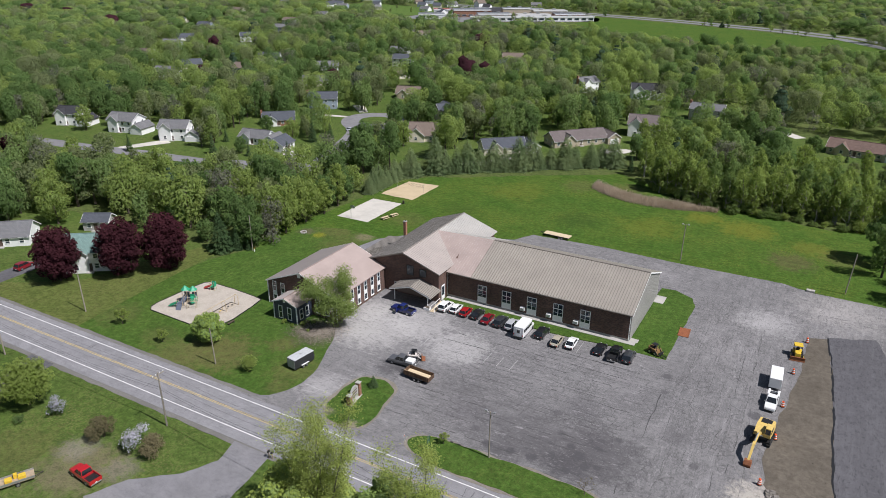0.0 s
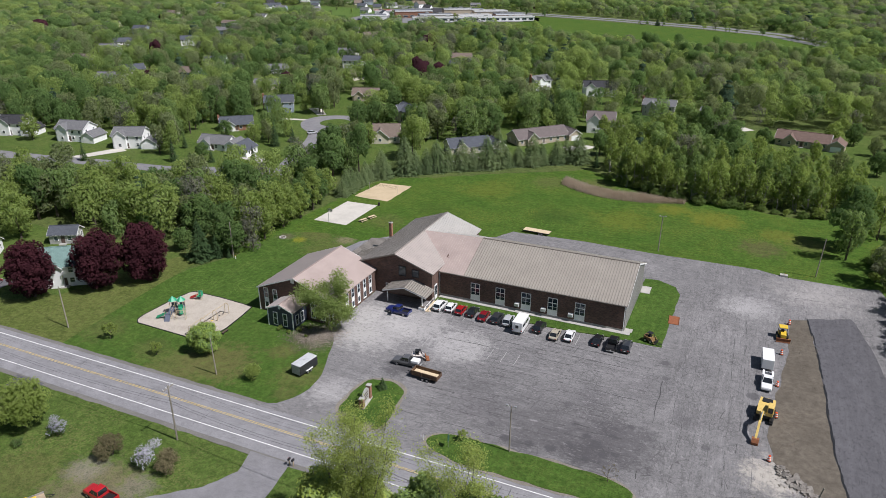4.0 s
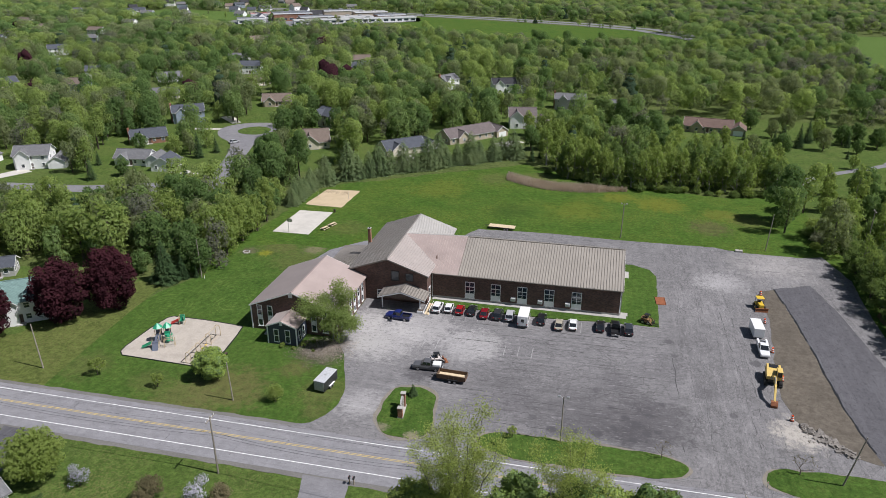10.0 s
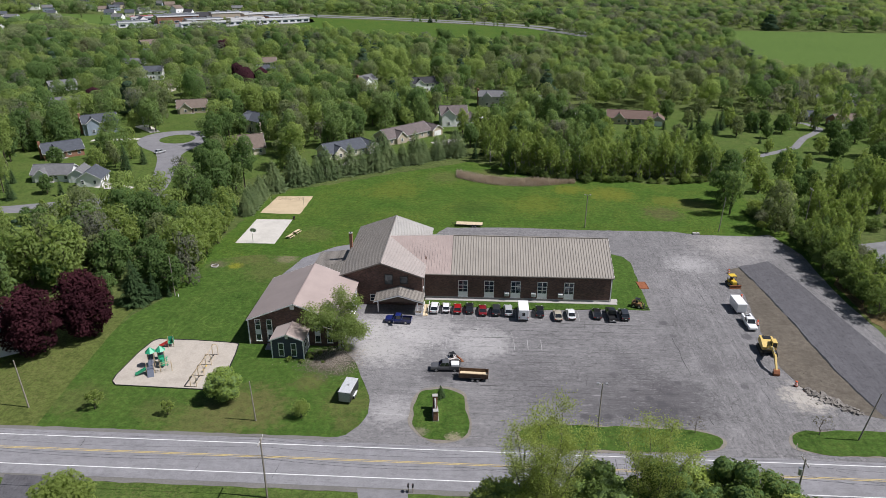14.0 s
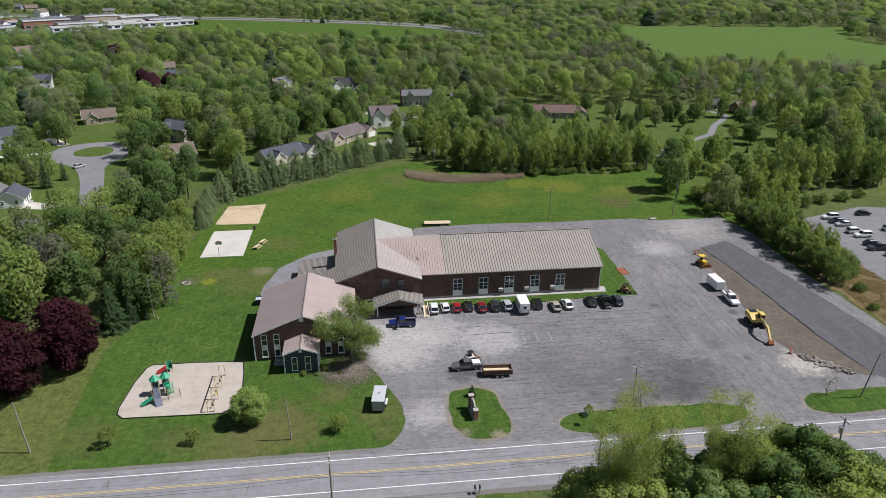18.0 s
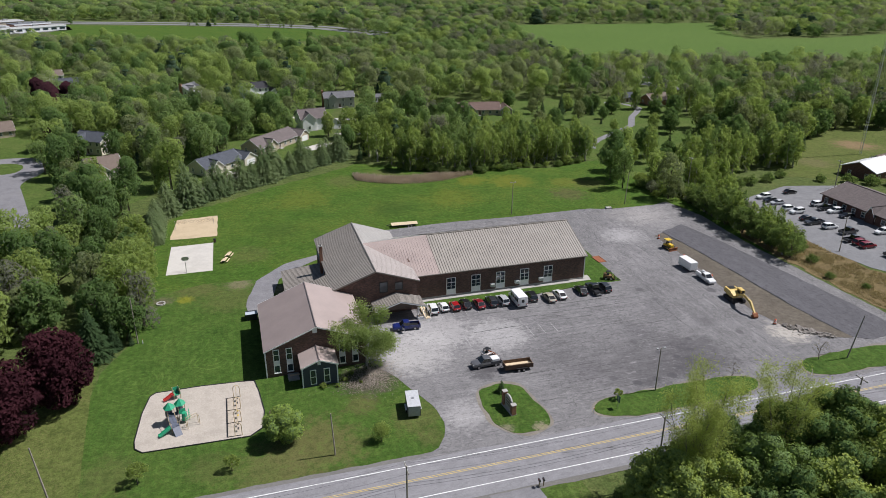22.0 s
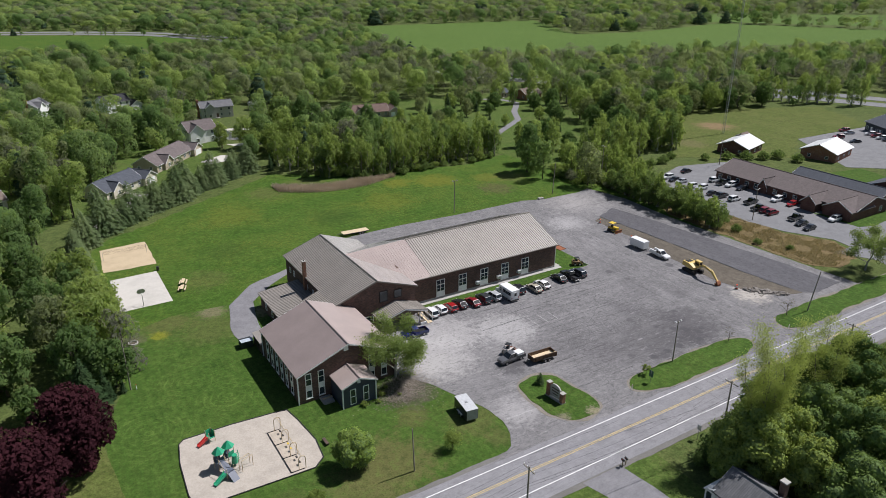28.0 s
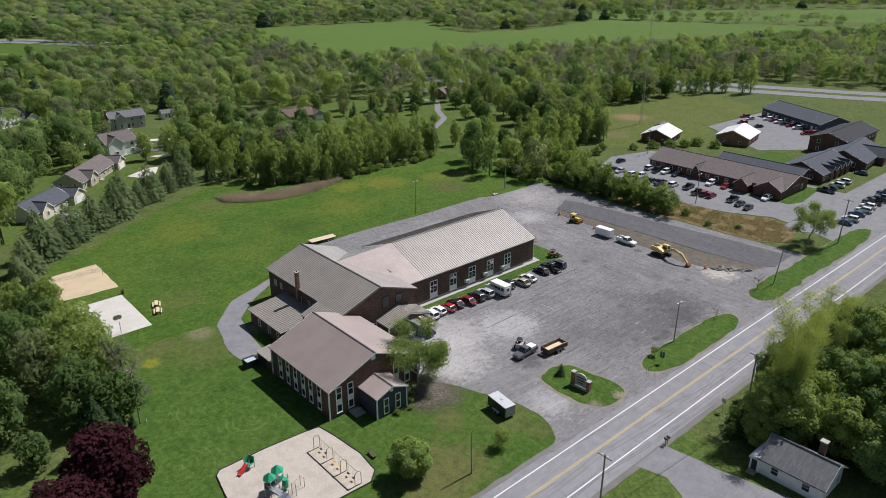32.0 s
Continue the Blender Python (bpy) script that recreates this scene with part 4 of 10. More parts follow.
# ball court, sand court, playground
sheet("ball_court", [(-124.0, 157.4), (-113.1, 157.4), (-113.0, 176.2), (-123.7, 175.9)], 0.05, CONCRETE, "pale concrete ball court")
sheet("sand_court", ragged([(-124.4, 181.4), (-112.0, 181.0), (-111.7, 198.2), (-123.2, 197.0)], 1.2, 0.2), 0.03, SAND, "rectangle of tan sand for ball games")
PLAY = [(-124.9, 92), (-124.6, 90.0), (-123.4, 88.8), (-114, 88.5), (-107.0, 88.3), (-105.0, 90.0), (-104.4, 94.6), (-105.0, 101), (-105.6, 104.6), (-108, 105.0), (-115, 105.5), (-122.6, 105.5), (-123.5, 104.6), (-124.4, 99.7)]
sheet("playground", PLAY, 0.06, PEA, "pale pea-gravel playground bed")
border = thing("playground_border", "black plastic timbers edging the gravel playground", "border")
for (x, y), (x2, y2) in zip(PLAY, PLAY[1:] + PLAY[:1]):
    n = max(1, round(math.hypot(x2 - x, y2 - y) / 1.5))
    for k in range(n):
        a, b = (x + (x2 - x) * k / n, y + (y2 - y) * k / n), (x + (x2 - x) * (k + 0.98) / n, y + (y2 - y) * (k + 0.98) / n)
        d = math.hypot(b[0] - a[0], b[1] - a[1])
        o = part("timber", boxed(0, -0.07, -0.1, d, 0.07, 0.17, bevel=0.02), BLACK, border)
        o.matrix_local = pose(a[0], a[1], 0, 0, 0, math.degrees(math.atan2(b[1] - a[1], b[0] - a[0])))

# beyond the school's own ground
sheet("house_yard", ragged([(-180, 64), (-60, 64), (-62, 30), (-180, 25)], 3, 0.5), -0.01, YARD, "patchy lawn of the houses across the road")
sheet("house_driveway", ragged([(-74.6, 64.6), (-67.2, 64.6), (-66.6, 62), (-66.0, 56), (-65, 51.5), (-62, 38), (-76, 38), (-84.5, 44.5), (-82.0, 50), (-76, 55.0), (-73.3, 60)], 1.0, 0.15), 0.012, PATH_TOP, "grey asphalt driveway of a house")
sheet("black_driveway", ragged([(-128.6, 64.6), (-121.6, 64.6), (-120.5, 58), (-119.5, 50), (-125.5, 50), (-126.4, 58)], 1.0, 0.12), 0.012, NEW_TOP, "short dark asphalt driveway of a house")
sheet("west_yard", ragged([(-134.5, 76.5), (-133.5, 120), (-150, 122), (-260, 118), (-260, 76.5)], 3, 0.6), -0.01, YARD, "mown yards of houses west of the building")
sheet("sunny_yard", ragged([(-130.9, 75.8), (-132.5, 94), (-134.0, 114), (-133.8, 119), (-141, 120), (-146, 108), (-150, 92), (-160, 84), (-175, 75.8)], 2.0, 0.12), -0.003, PALE_TURF, "paler yellow-green mown yard beside the school lawn")
sheet("west_driveway", [(-172, 76), (-166, 76), (-166, 92), (-172, 92)], 0.01, NEW_TOP, "dark asphalt driveway")
sheet("house_lane_lawn", ragged([(-330, 165), (-190, 160), (-160, 195), (-130, 225), (-90, 250), (-70, 270), (-60, 330), (-40, 375), (-140, 420), (-235, 330), (-330, 240)], 5, 1.5), -0.012, YARD, "lawns of the houses behind the trees")
sheet("cul_de_sac", smooth_outline([(-167.5, 196), (-160.5, 196), (-172, 236), (-176.5, 250), (-170, 262), (-172, 280), (-186, 287), (-201, 281), (-204, 268), (-197, 256), (-186, 248), (-178, 230)], 2), 0.02, PATH_TOP, "pale asphalt lane ending in a loop")
sheet("loop_island", smooth_outline([(-180, 262), (-179, 274), (-188, 279), (-195, 272), (-192, 263)], 2), 0.06, YARD, "grass island in the loop")
sheet("side_street", ragged([(-340, 150), (-300, 163), (-257, 168), (-235, 172), (-205, 176), (-166, 184), (-160, 190), (-160, 197), (-168, 197), (-205, 183), (-236, 179.5), (-258, 175.5), (-300, 171), (-340, 160)], 3, 0.2), 0.015, PATH_TOP, "pale side street past white houses")
for pts in ([(-250, 176), (-245, 176), (-236, 193), (-242, 196)], [(-203, 280), (-200, 283), (-207, 291), (-212, 296), (-216, 292)], [(-202, 268), (-202, 271), (-222, 267), (-222, 264)],
                [(-60, 300), (-35, 292), (-35, 295), (-60, 304)], [(-26, 345), (-12, 330), (-8, 334), (-22, 348)], [(-188, 203), (-176, 200), (-174, 204), (-186, 209)],
                [(-108, 246), (-103, 240.5), (-112, 226), (-117, 222), (-118, 225), (-109, 237)], [(-79, 271), (-76, 266), (-70, 268), (-66, 276), (-70, 277)], [(-63, 293), (-61, 289), (-50, 286), (-50, 290)], [(-82, 334), (-80, 329), (-46, 313), (-30, 308), (-30, 311), (-45, 317)]):
    sheet("house_driveway", pts, 0.012, CONCRETE, "pale concrete house driveway")
sheet("garden_drive", ragged([(-122, 214.4), (-107.8, 222.4), (-84, 236.2), (-85.6, 239.6), (-109.4, 225.6), (-123.6, 217.6)], 2.0, 0.3), 0.014, CONCRETE, "pale concrete drive behind the row of pines")
sheet("park_grass", ragged([(30, 185), (26, 225), (-12, 285), (-20, 330), (40, 345), (100, 330), (112, 300), (100, 255), (85, 215), (60, 185)], 4, 1.5), -0.013, YARD, "open park-like grass with scattered trees")
trail = bmesh.new()
TRAIL = [(33, 238), (36, 244), (42, 250), (52, 257.5), (62, 264.5), (70, 270.5), (75, 279), (80, 287), (88, 296), (95, 305), (92, 316), (84, 322)]
for (x, y), (x2, y2) in zip(TRAIL, TRAIL[1:]):
    d = math.hypot(x2 - x, y2 - y)
    nx, ny = -(y2 - y) / d * 1.5, (x2 - x) / d * 1.5
    prism(trail, [(x + nx, y + ny), (x2 + nx, y2 + ny), (x2 - nx, y2 - ny), (x - nx, y - ny)], -0.1, 0.012)
tagged(part("park_trail", trail, PATH_TOP), "pale gravel drive winding over the grass", "trail", kind="structure")
sheet("dry_bank", ragged([(28.6, 96), (27.6, 124), (27.4, 140), (36, 150), (44, 140), (44, 112), (50, 101), (46, 92), (33, 90)], 1.5, 0.6), -0.005, BROWN_GRASS, "bank of dry brown grass")
sheet("office_lot", ragged([(45.5, 166), (72, 175), (92, 170), (92, 96.5), (50, 96.5), (51, 102), (45, 113), (42.8, 125), (44, 150)], 2.5, 0.15), 0.02, OFFICE_TOP, "grey asphalt parking lot of the offices")
sheet("office_lawn", ragged([(66.5, 119), (66.5, 104), (72, 102), (90, 104), (90, 108), (72, 108)], 1.5, 0.1), 0.05, LAWN, "bright lawn strip by the office")
sheet("office_drive", [(42, 75.5), (175, 75.5), (175, 96.5), (42, 96.5), (47, 88)], 0.016, OFFICE_TOP, "office driveway and second lot by the road")
sheet("office_verge", smooth_outline([(78, 76.3), (150, 76.3), (150, 82.5), (82, 82.5)], 2), 0.07, LAWN, "grass verge along the road")
sheet("inner_lawn", ragged([(92, 126), (96, 144), (128, 138), (124, 122), (100, 122)], 2, 0.3), 0.03, LAWN, "bright green lawn between office buildings")
sheet("far_lot", ragged([(125, 142), (150, 178), (205, 176), (196, 128), (150, 122)], 2.5, 0.2), 0.02, OFFICE_TOP, "asphalt lot of the far office")
sheet("barn_yard", ragged([(80, 185), (100, 225), (150, 250), (225, 215), (205, 178), (150, 178), (120, 160)], 3, 0.8), -0.012, PALE_TURF, "rough grass field by the barns")
HIGHWAY = [(-520, 955), (-300, 905), (-174, 862), (-61, 809), (0, 764), (45, 690), (80, 560), (110, 440), (170, 330), (225, 270), (250, 240), (285, 165), (360, 40), (420, -80)]
hw = bmesh.new()
for off in (-9.5, 9.5):
    last = None
    for k, (x, y) in enumerate(HIGHWAY):
        (xa, ya), (xb, yb) = HIGHWAY[max(0, k - 1)], HIGHWAY[min(len(HIGHWAY) - 1, k + 1)]
        d = math.hypot(xb - xa, yb - ya)
        nx, ny = -(yb - ya) / d, (xb - xa) / d
        row = [hw.verts.new((x + nx * (off + w), y + ny * (off + w), z)) for w, z in ((6, -0.3), (6, 0.05), (-6, 0.05), (-6, -0.3))]
        if last:
            for i in range(3):
                hw.faces.new((last[i], row[i], row[i + 1], last[i + 1]))
        last = row
bmesh.ops.recalc_face_normals(hw, faces=hw.faces)
tagged(part("highway_road", hw, OFFICE_TOP), "pale two-carriageway highway beyond the woods", "highway", kind="structure")
sheet("highway_meadow", ragged([(-265, 765), (-275, 868), (-130, 815), (0, 748), (60, 660), (-20, 645), (-85, 662), (-190, 700)], 8, 2), -0.01, MEADOW, "wide mown green beside the highway")
sheet("farm_field", ragged([(178, 745), (430, 712), (360, 560), (440, 545), (600, 575), (760, 308), (560, 372), (300, 446), (155, 505), (135, 525)], 8, 2), -0.01, FIELD, "large flat green farm field")
sheet("farm_field_far", ragged([(450, 700), (640, 560), (830, 330), (1000, 260), (1150, 380), (900, 560), (700, 680)], 8, 2), -0.012, FIELD, "farther green field")
sheet("campus_ground", ragged([(-470, 735), (-376, 728), (-252, 806), (-262, 850), (-330, 905), (-470, 900)], 6, 1.5), -0.01, OFFICE_TOP, "asphalt grounds of a distant school")
sheet("campus_lawn", ragged([(-650, 800), (-475, 770), (-470, 850), (-520, 890), (-650, 920)], 6, 1.5), 0.02, FIELD, "distant playing field")


# ---- windows, walls and roofs ----
WIN_CACHE = {}


def ring(w, h, t, y0, y1):
    """A rectangular casing in one piece."""
    bm = bmesh.new()
    loops = [[bm.verts.new((x, y, z)) for x, z in pts] for y in (y0, y1) for pts in (((0, 0), (w, 0), (w, h), (0, h)), ((t, t), (w - t, t), (w - t, h - t), (t, h - t)))]
    for a, b in ((0, 1), (1, 3), (3, 2), (2, 0)):
        for i in range(4):
            bm.faces.new((loops[a][i], loops[a][(i + 1) % 4], loops[b][(i + 1) % 4], loops[b][i]))
    bmesh.ops.recalc_face_normals(bm, faces=bm.faces)
    return bm


def window(parent, m, w, h, kind="tall", name="window"):
    """A window in a wall: m carries x along the wall, y into it and z up, from the lower left outer corner."""
    key = (round(w, 2), round(h, 2), kind)
    if key not in WIN_CACHE:
        t = 0.13 if h > 1.6 else 0.09
        made = [("window", ring(w, h, t, -0.08, 0.05), TRIM if kind != "louvre" else BLACK)]

        def rect(nm, x0, z0, x1, z1, y0, y1, mt):
            made.append((nm, boxed(x0, y0, z0, x1, y1, z1), mt))
        if kind == "wing":
            for x0, x1 in ((t, w / 2 - 0.06), (w / 2 + 0.06, w - t)):
                rect("pane", x0, h * 0.72, x1, h - t, -0.02, 0.03, GLASS)
                rect("pane", x0, h * 0.3, x1, h * 0.68, -0.02, 0.03, GLASS)
            rect("mullion", w / 2 - 0.06, h * 0.3, w / 2 + 0.06, h - t, -0.06, 0.04, TRIM)
            rect("transom", t, h * 0.68, w - t, h * 0.72, -0.06, 0.04, TRIM)
            rect("glazing_bar", t, h * 0.475, w - t, h * 0.49, -0.04, 0.03, TRIM)
            rect("panel", t, t, w - t, h * 0.3, -0.05, 0.04, TRIM)
        elif kind == "tall":
            rect("pane", t, h * 0.53, w - t, h - t, -0.02, 0.03, GLASS)
            rect("pane", t, t, w - t, h * 0.3, -0.02, 0.03, GLASS)
            rect("meeting_rail", t, h * 0.75, w - t, h * 0.77, -0.05, 0.04, TRIM)
            rect("panel", t, h * 0.3, w - t, h * 0.53, -0.05, 0.04, SIDING_WHITE)
        elif kind in ("louvre", "vent", "far"):
            rect("pane" if kind != "vent" else "louvre", t, t, w - t, h - t, -0.02, 0.03, GLASS if kind != "vent" else TRIM)
        else:
            rect("pane", t, t, w - t, h - t, -0.02, 0.03, GLASS)
            rect("meeting_rail", t, h * 0.49, w - t, h * 0.53, -0.05, 0.04, TRIM)
        if kind in ("wing", "tall"):
            rect("sill", -0.08, -0.1, w + 0.08, 0.0, -0.14, 0.05, TRIM)
        done = []
        for nm, b, mt in made:
            me = bpy.data.meshes.new(nm)
            b.to_mesh(me)
            b.free()
            me.materials.append(mt)
            done.append((nm, me))
        WIN_CACHE[key] = done
    top = None
    for nm, me in WIN_CACHE[key]:
        o = new(name if top is None else nm, me)
        if top is None:
            top = o
            o.parent, o.matrix_local = parent, m
        else:
            o.parent = top
    return top


def facing(side, u, d, z):
    """The frame of a wall opening: side s, n, e or w; u along the wall from the left as seen from outside; d the wall's plane."""
    if side == "s":
        return pose(u, d, z)
    if side == "n":
        return pose(u, d, z, 0, 0, 180)
    if side == "e":
        return pose(d, u, z, 0, 0, 90)
    return pose(d, u, z, 0, 0, -90)


def slope(parent, a, b, c, d, material, name="roof", thick=0.18, rib=0.0, rib_mat=None, rib_h=0.085, label=""):
    """A roof slope: ridge from a to b, eave from d to c; ribs run from ridge to eave."""
    a, b, c, d = (Vector(p) for p in (a, b, c, d))
    n = (b - a).cross(d - a).normalized()
    if n.z < 0:
        n = -n
    bm = bmesh.new()
    top = [bm.verts.new(p) for p in (a, b, c, d)]
    low = [bm.verts.new(p - Vector((0, 0, thick))) for p in (a, b, c, d)]
    bm.faces.new(top)
    bm.faces.new(low[::-1])
    for i in range(4):
        bm.faces.new((top[i], low[i], low[(i + 1) % 4], top[(i + 1) % 4]))
    bmesh.ops.recalc_face_normals(bm, faces=bm.faces)
    o = part(name, bm, material, parent, label)
    if rib:
        bm = bmesh.new()
        k = max(2, round((b - a).length / rib))
        e = (b - a).normalized() * 0.085
        for i in range(k + 1):
            p, q = a.lerp(b, i / k), d.lerp(c, i / k)
            lo = [bm.verts.new(v) for v in (p - e, p + e, q + e, q - e)]
            hi = [bm.verts.new(v + n * rib_h) for v in (p - e * 0.6, p + e * 0.6, q + e * 0.6, q - e * 0.6)]
            bm.faces.new(hi)
            for j in range(4):
                bm.faces.new((lo[j], lo[(j + 1) % 4], hi[(j + 1) % 4], hi[j]))
        bmesh.ops.recalc_face_normals(bm, faces=bm.faces)
        tagged(part("roof_rib", bm, rib_mat or material, o), kind="stuff")
    return o


def gable_walls(parent, x0, x1, y0, y1, eave, ridge, along, material, name="wall"):
    """Solid walls under a gable roof whose ridge runs along 'x' or 'y'."""
    u0, u1 = (x0, x1) if along == "y" else (y0, y1)
    o = [(u0, -0.3), (u1, -0.3), (u1, eave), ((u0 + u1) / 2, ridge), (u0, eave)]
    return part(name, profile(bmesh.new(), o, along, *((y0, y1) if along == "y" else (x0, x1))), material, parent)


def gable_roof(parent, x0, x1, y0, y1, eave, ridge, along, material, over=0.4, rib=0.0, rib_mat=None, trim=True, mats=None):
    """Two slopes over a gable block, with overhang and white rake boards."""
    u0, u1 = (x0, x1) if along == "y" else (y0, y1)
    w0, w1 = ((y0, y1) if along == "y" else (x0, x1))
    mid, fall = (u0 + u1) / 2, (ridge - eave) / ((u1 - u0) / 2)
    w0, w1 = w0 - over, w1 + over
    at = (lambda u, w, z: (u, w, z)) if along == "y" else (lambda u, w, z: (w, u, z))
    up = 0.16
    for k, u in enumerate((u0 - over, u1 + over)):
        ze = eave - fall * over + up
        slope(parent, at(mid, w0, ridge + up), at(mid, w1, ridge + up), at(u, w1, ze), at(u, w0, ze), mats[k] if mats else material, rib=rib, rib_mat=rib_mat)
    if trim:
        for w in (w0, w1):
            bm = bmesh.new()
            for u in (u0 - over, u1 + over):
                ze = eave - fall * over + up
                p, q = Vector(at(mid, w, ridge + up)), Vector(at(u, w, ze))
                s = Vector(at(0, 0.03 if w == w0 else -0.03, 0))
                vs = [bm.verts.new(v) for v in (p - s, q - s, q - s - Vector((0, 0, 0.26)), p - s - Vector((0, 0, 0.26)))]
                vt = [bm.verts.new(v + s * 1.5) for v in (p - s, q - s, q - s - Vector((0, 0, 0.26)), p - s - Vector((0, 0, 0.26)))]
                bm.faces.new(vs)
                bm.faces.new(vt[::-1])
                for i in range(4):
                    bm.faces.new((vs[i], vt[i], vt[(i + 1) % 4], vs[(i + 1) % 4]))
            bmesh.ops.recalc_face_normals(bm, faces=bm.faces)
            part("rake_board", bm, TRIM, parent)
    bm = bmesh.new()
    rod(bm, at(mid, w0, ridge + up + 0.02), at(mid, w1, ridge + up + 0.02), 0.14, n=6)
    part("ridge_cap", bm, rib_mat or material, parent)


# ---- the brick building ----
hall = thing("brick_building", "low brown-brick building of joined gabled wings with faded tan metal roofs", "building")
# annex
gable_walls(hall, -103.2, -84.3, 104.9, 124.0, 5.6, 9.3, "y", BRICK_DARK)
# One mauve roof: sunlight on the east slope is put into a paler colour.
gable_roof(hall, -103.2, -84.3, 104.9, 124.0, 5.6, 9.3, "y", ROOF_MAUVE, 0.35, mats=(ROOF_MAUVE, ROOF_PINK_AND_LIT))
for x in (-101.9, -99.55, -89.85, -87.4):
    window(hall, facing("s", x, 104.86, 0.8), 1.15, 4.9)
for y in (107.3, 109.95, 112.45, 115.0, 117.6, 120.2):
    window(hall, facing("w", y + 1.2, -103.24, 0.7), 1.15, 4.6)
    window(hall, facing("e", y, -84.26, 0.7), 1.15, 4.6)
window(hall, facing("s", -94.5, 104.86, 8.1), 0.85, 0.85, "vent", "gable_vent")
for x, y in ((-103.28, 104.82), (-84.3, 104.82), (-103.28, 123.9)):
    part("corner_board", boxed(x - 0.1, y - 0.06, 0, x + 0.12, y + 0.12, 5.6), TRIM, hall)
part("step", boxed(-99.6, 102.6, 0, -97.6, 104.8, 0.35, bevel=0.03), KERB, hall, "pale concrete door step")
# vestibule
gable_walls(hall, -97.2, -91.0, 99.8, 105.0, 4.1, 5.3, "y", SIDING_NAVY)
gable_roof(hall, -97.2, -91.0, 99.8, 104.85, 4.1, 5.3, "y", ROOF_MAUVE, 0.3, mats=(ROOF_PINK_AND_LIT, ROOF_PINK_AND_LIT))
for x in (-95.9, -93.45):
    window(hall, facing("s", x, 99.76, 0.45), 1.1, 3.0, "plain")
for y in (100.7, 102.6):
    window(hall, facing("e", y, -90.96, 0.6), 1.1, 2.4, "plain")
window(hall, facing("s", -94.45, 99.76, 4.35), 0.55, 0.6, "vent", "gable_vent")
for x, y in ((-97.25, 99.75), (-91.0, 99.75)):
    part("corner_board", boxed(x - 0.1, y - 0.06, 0, x + 0.12, y + 0.12, 4.1), TRIM, hall)
# main block
gable_walls(hall, -88.0, -69.8, 123.5, 152.4, 7.25, 10.3, "y", BRICK_DARK)
UP = 10.55
# Main block slopes: grey to the west, paler rose-tan and light grey to the east.
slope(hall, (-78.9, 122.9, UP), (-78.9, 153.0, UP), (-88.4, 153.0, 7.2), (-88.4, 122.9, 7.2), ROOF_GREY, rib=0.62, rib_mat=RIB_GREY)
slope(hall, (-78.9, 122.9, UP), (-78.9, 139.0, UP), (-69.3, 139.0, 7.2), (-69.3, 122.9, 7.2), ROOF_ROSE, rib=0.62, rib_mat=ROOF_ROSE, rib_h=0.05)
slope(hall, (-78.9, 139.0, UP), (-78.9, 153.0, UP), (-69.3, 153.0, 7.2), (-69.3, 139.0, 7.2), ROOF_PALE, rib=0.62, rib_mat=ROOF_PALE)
slope(hall, (-88.39, 122.9, 7.2), (-88.39, 131.3, 7.2), (-92.6, 131.3, 5.65), (-92.6, 122.9, 5.65), ROOF_TAN, rib=0.62, rib_mat=RIB_DARK)
part("ridge_cap", rod(bmesh.new(), (-78.9, 122.85, UP + 0.03), (-78.9, 153.05, UP + 0.03), 0.16, n=6), RIB_GREY, hall)
bm = bmesh.new()
for s in (-1, 1):
    profile(bm, [(-78.9, UP), (-78.9 + 9.5 * s, 7.2), (-78.9 + 9.5 * s, 6.92), (-78.9, UP - 0.3)], "y", 122.84, 122.94)
part("rake_board", bm, RIB_DARK, hall, "tan metal rake board")
part("wall", boxed(-92.3, 124.0, -0.3, -88.0, 131.0, 5.5), BRICK_DARK, hall)
for x0, x1, z0, z1 in ((-78.2, -76.3, 5.1, 7.6), (-74.8, -73.0, 5.3, 7.2)):
    window(hall, facing("s", x0, 123.46, z0), x1 - x0, z1 - z0, "louvre")
window(hall, facing("s", -81.6, 123.46, 0.9), 1.9, 1.7, "plain")
for y in (136, 139.5, 147.5, 150):
    window(hall, facing("w", y, -88.04, 4.2), 0.9, 1.3, "plain")
door = part("door", boxed(-69.82, 124.7, 0, -69.7, 126.1, 3.6), TRIM, hall, "white door panel with glazing")
part("pane", boxed(-69.72, 124.9, 1.1, -69.68, 125.9, 3.3), GLASS, door)
# lean-to behind the annex
part("wall", profile(bmesh.new(), [(-97.0, -0.3), (-88.0, -0.3), (-88.0, 4.1), (-97.0, 3.1)], "y", 131.4, 144.4), BRICK_DARK, hall)
slope(hall, (-88.05, 131.0, 4.25), (-88.05, 144.9, 4.25), (-97.4, 144.9, 3.2), (-97.4, 131.0, 3.2), ROOF_GREY, rib=0.62, rib_mat=RIB_GREY)
for y in (133.5, 137, 141):
    window(hall, facing("w", y, -97.04, 0.9), 0.9, 1.5, "plain")
chim = part("chimney", boxed(-88.72, 138.85, 0, -88.02, 139.6, 10.9, bevel=0.03), BRICK_RED, hall, "square red-brick chimney stack")
part("cap", boxed(-88.8, 138.77, 10.9, -87.96, 139.68, 11.05), KERB, chim)
part("pot", rod(bmesh.new(), (-88.37, 139.22, 11.05), (-88.37, 139.22, 11.3), 0.16, 0.13), BLACK, chim)
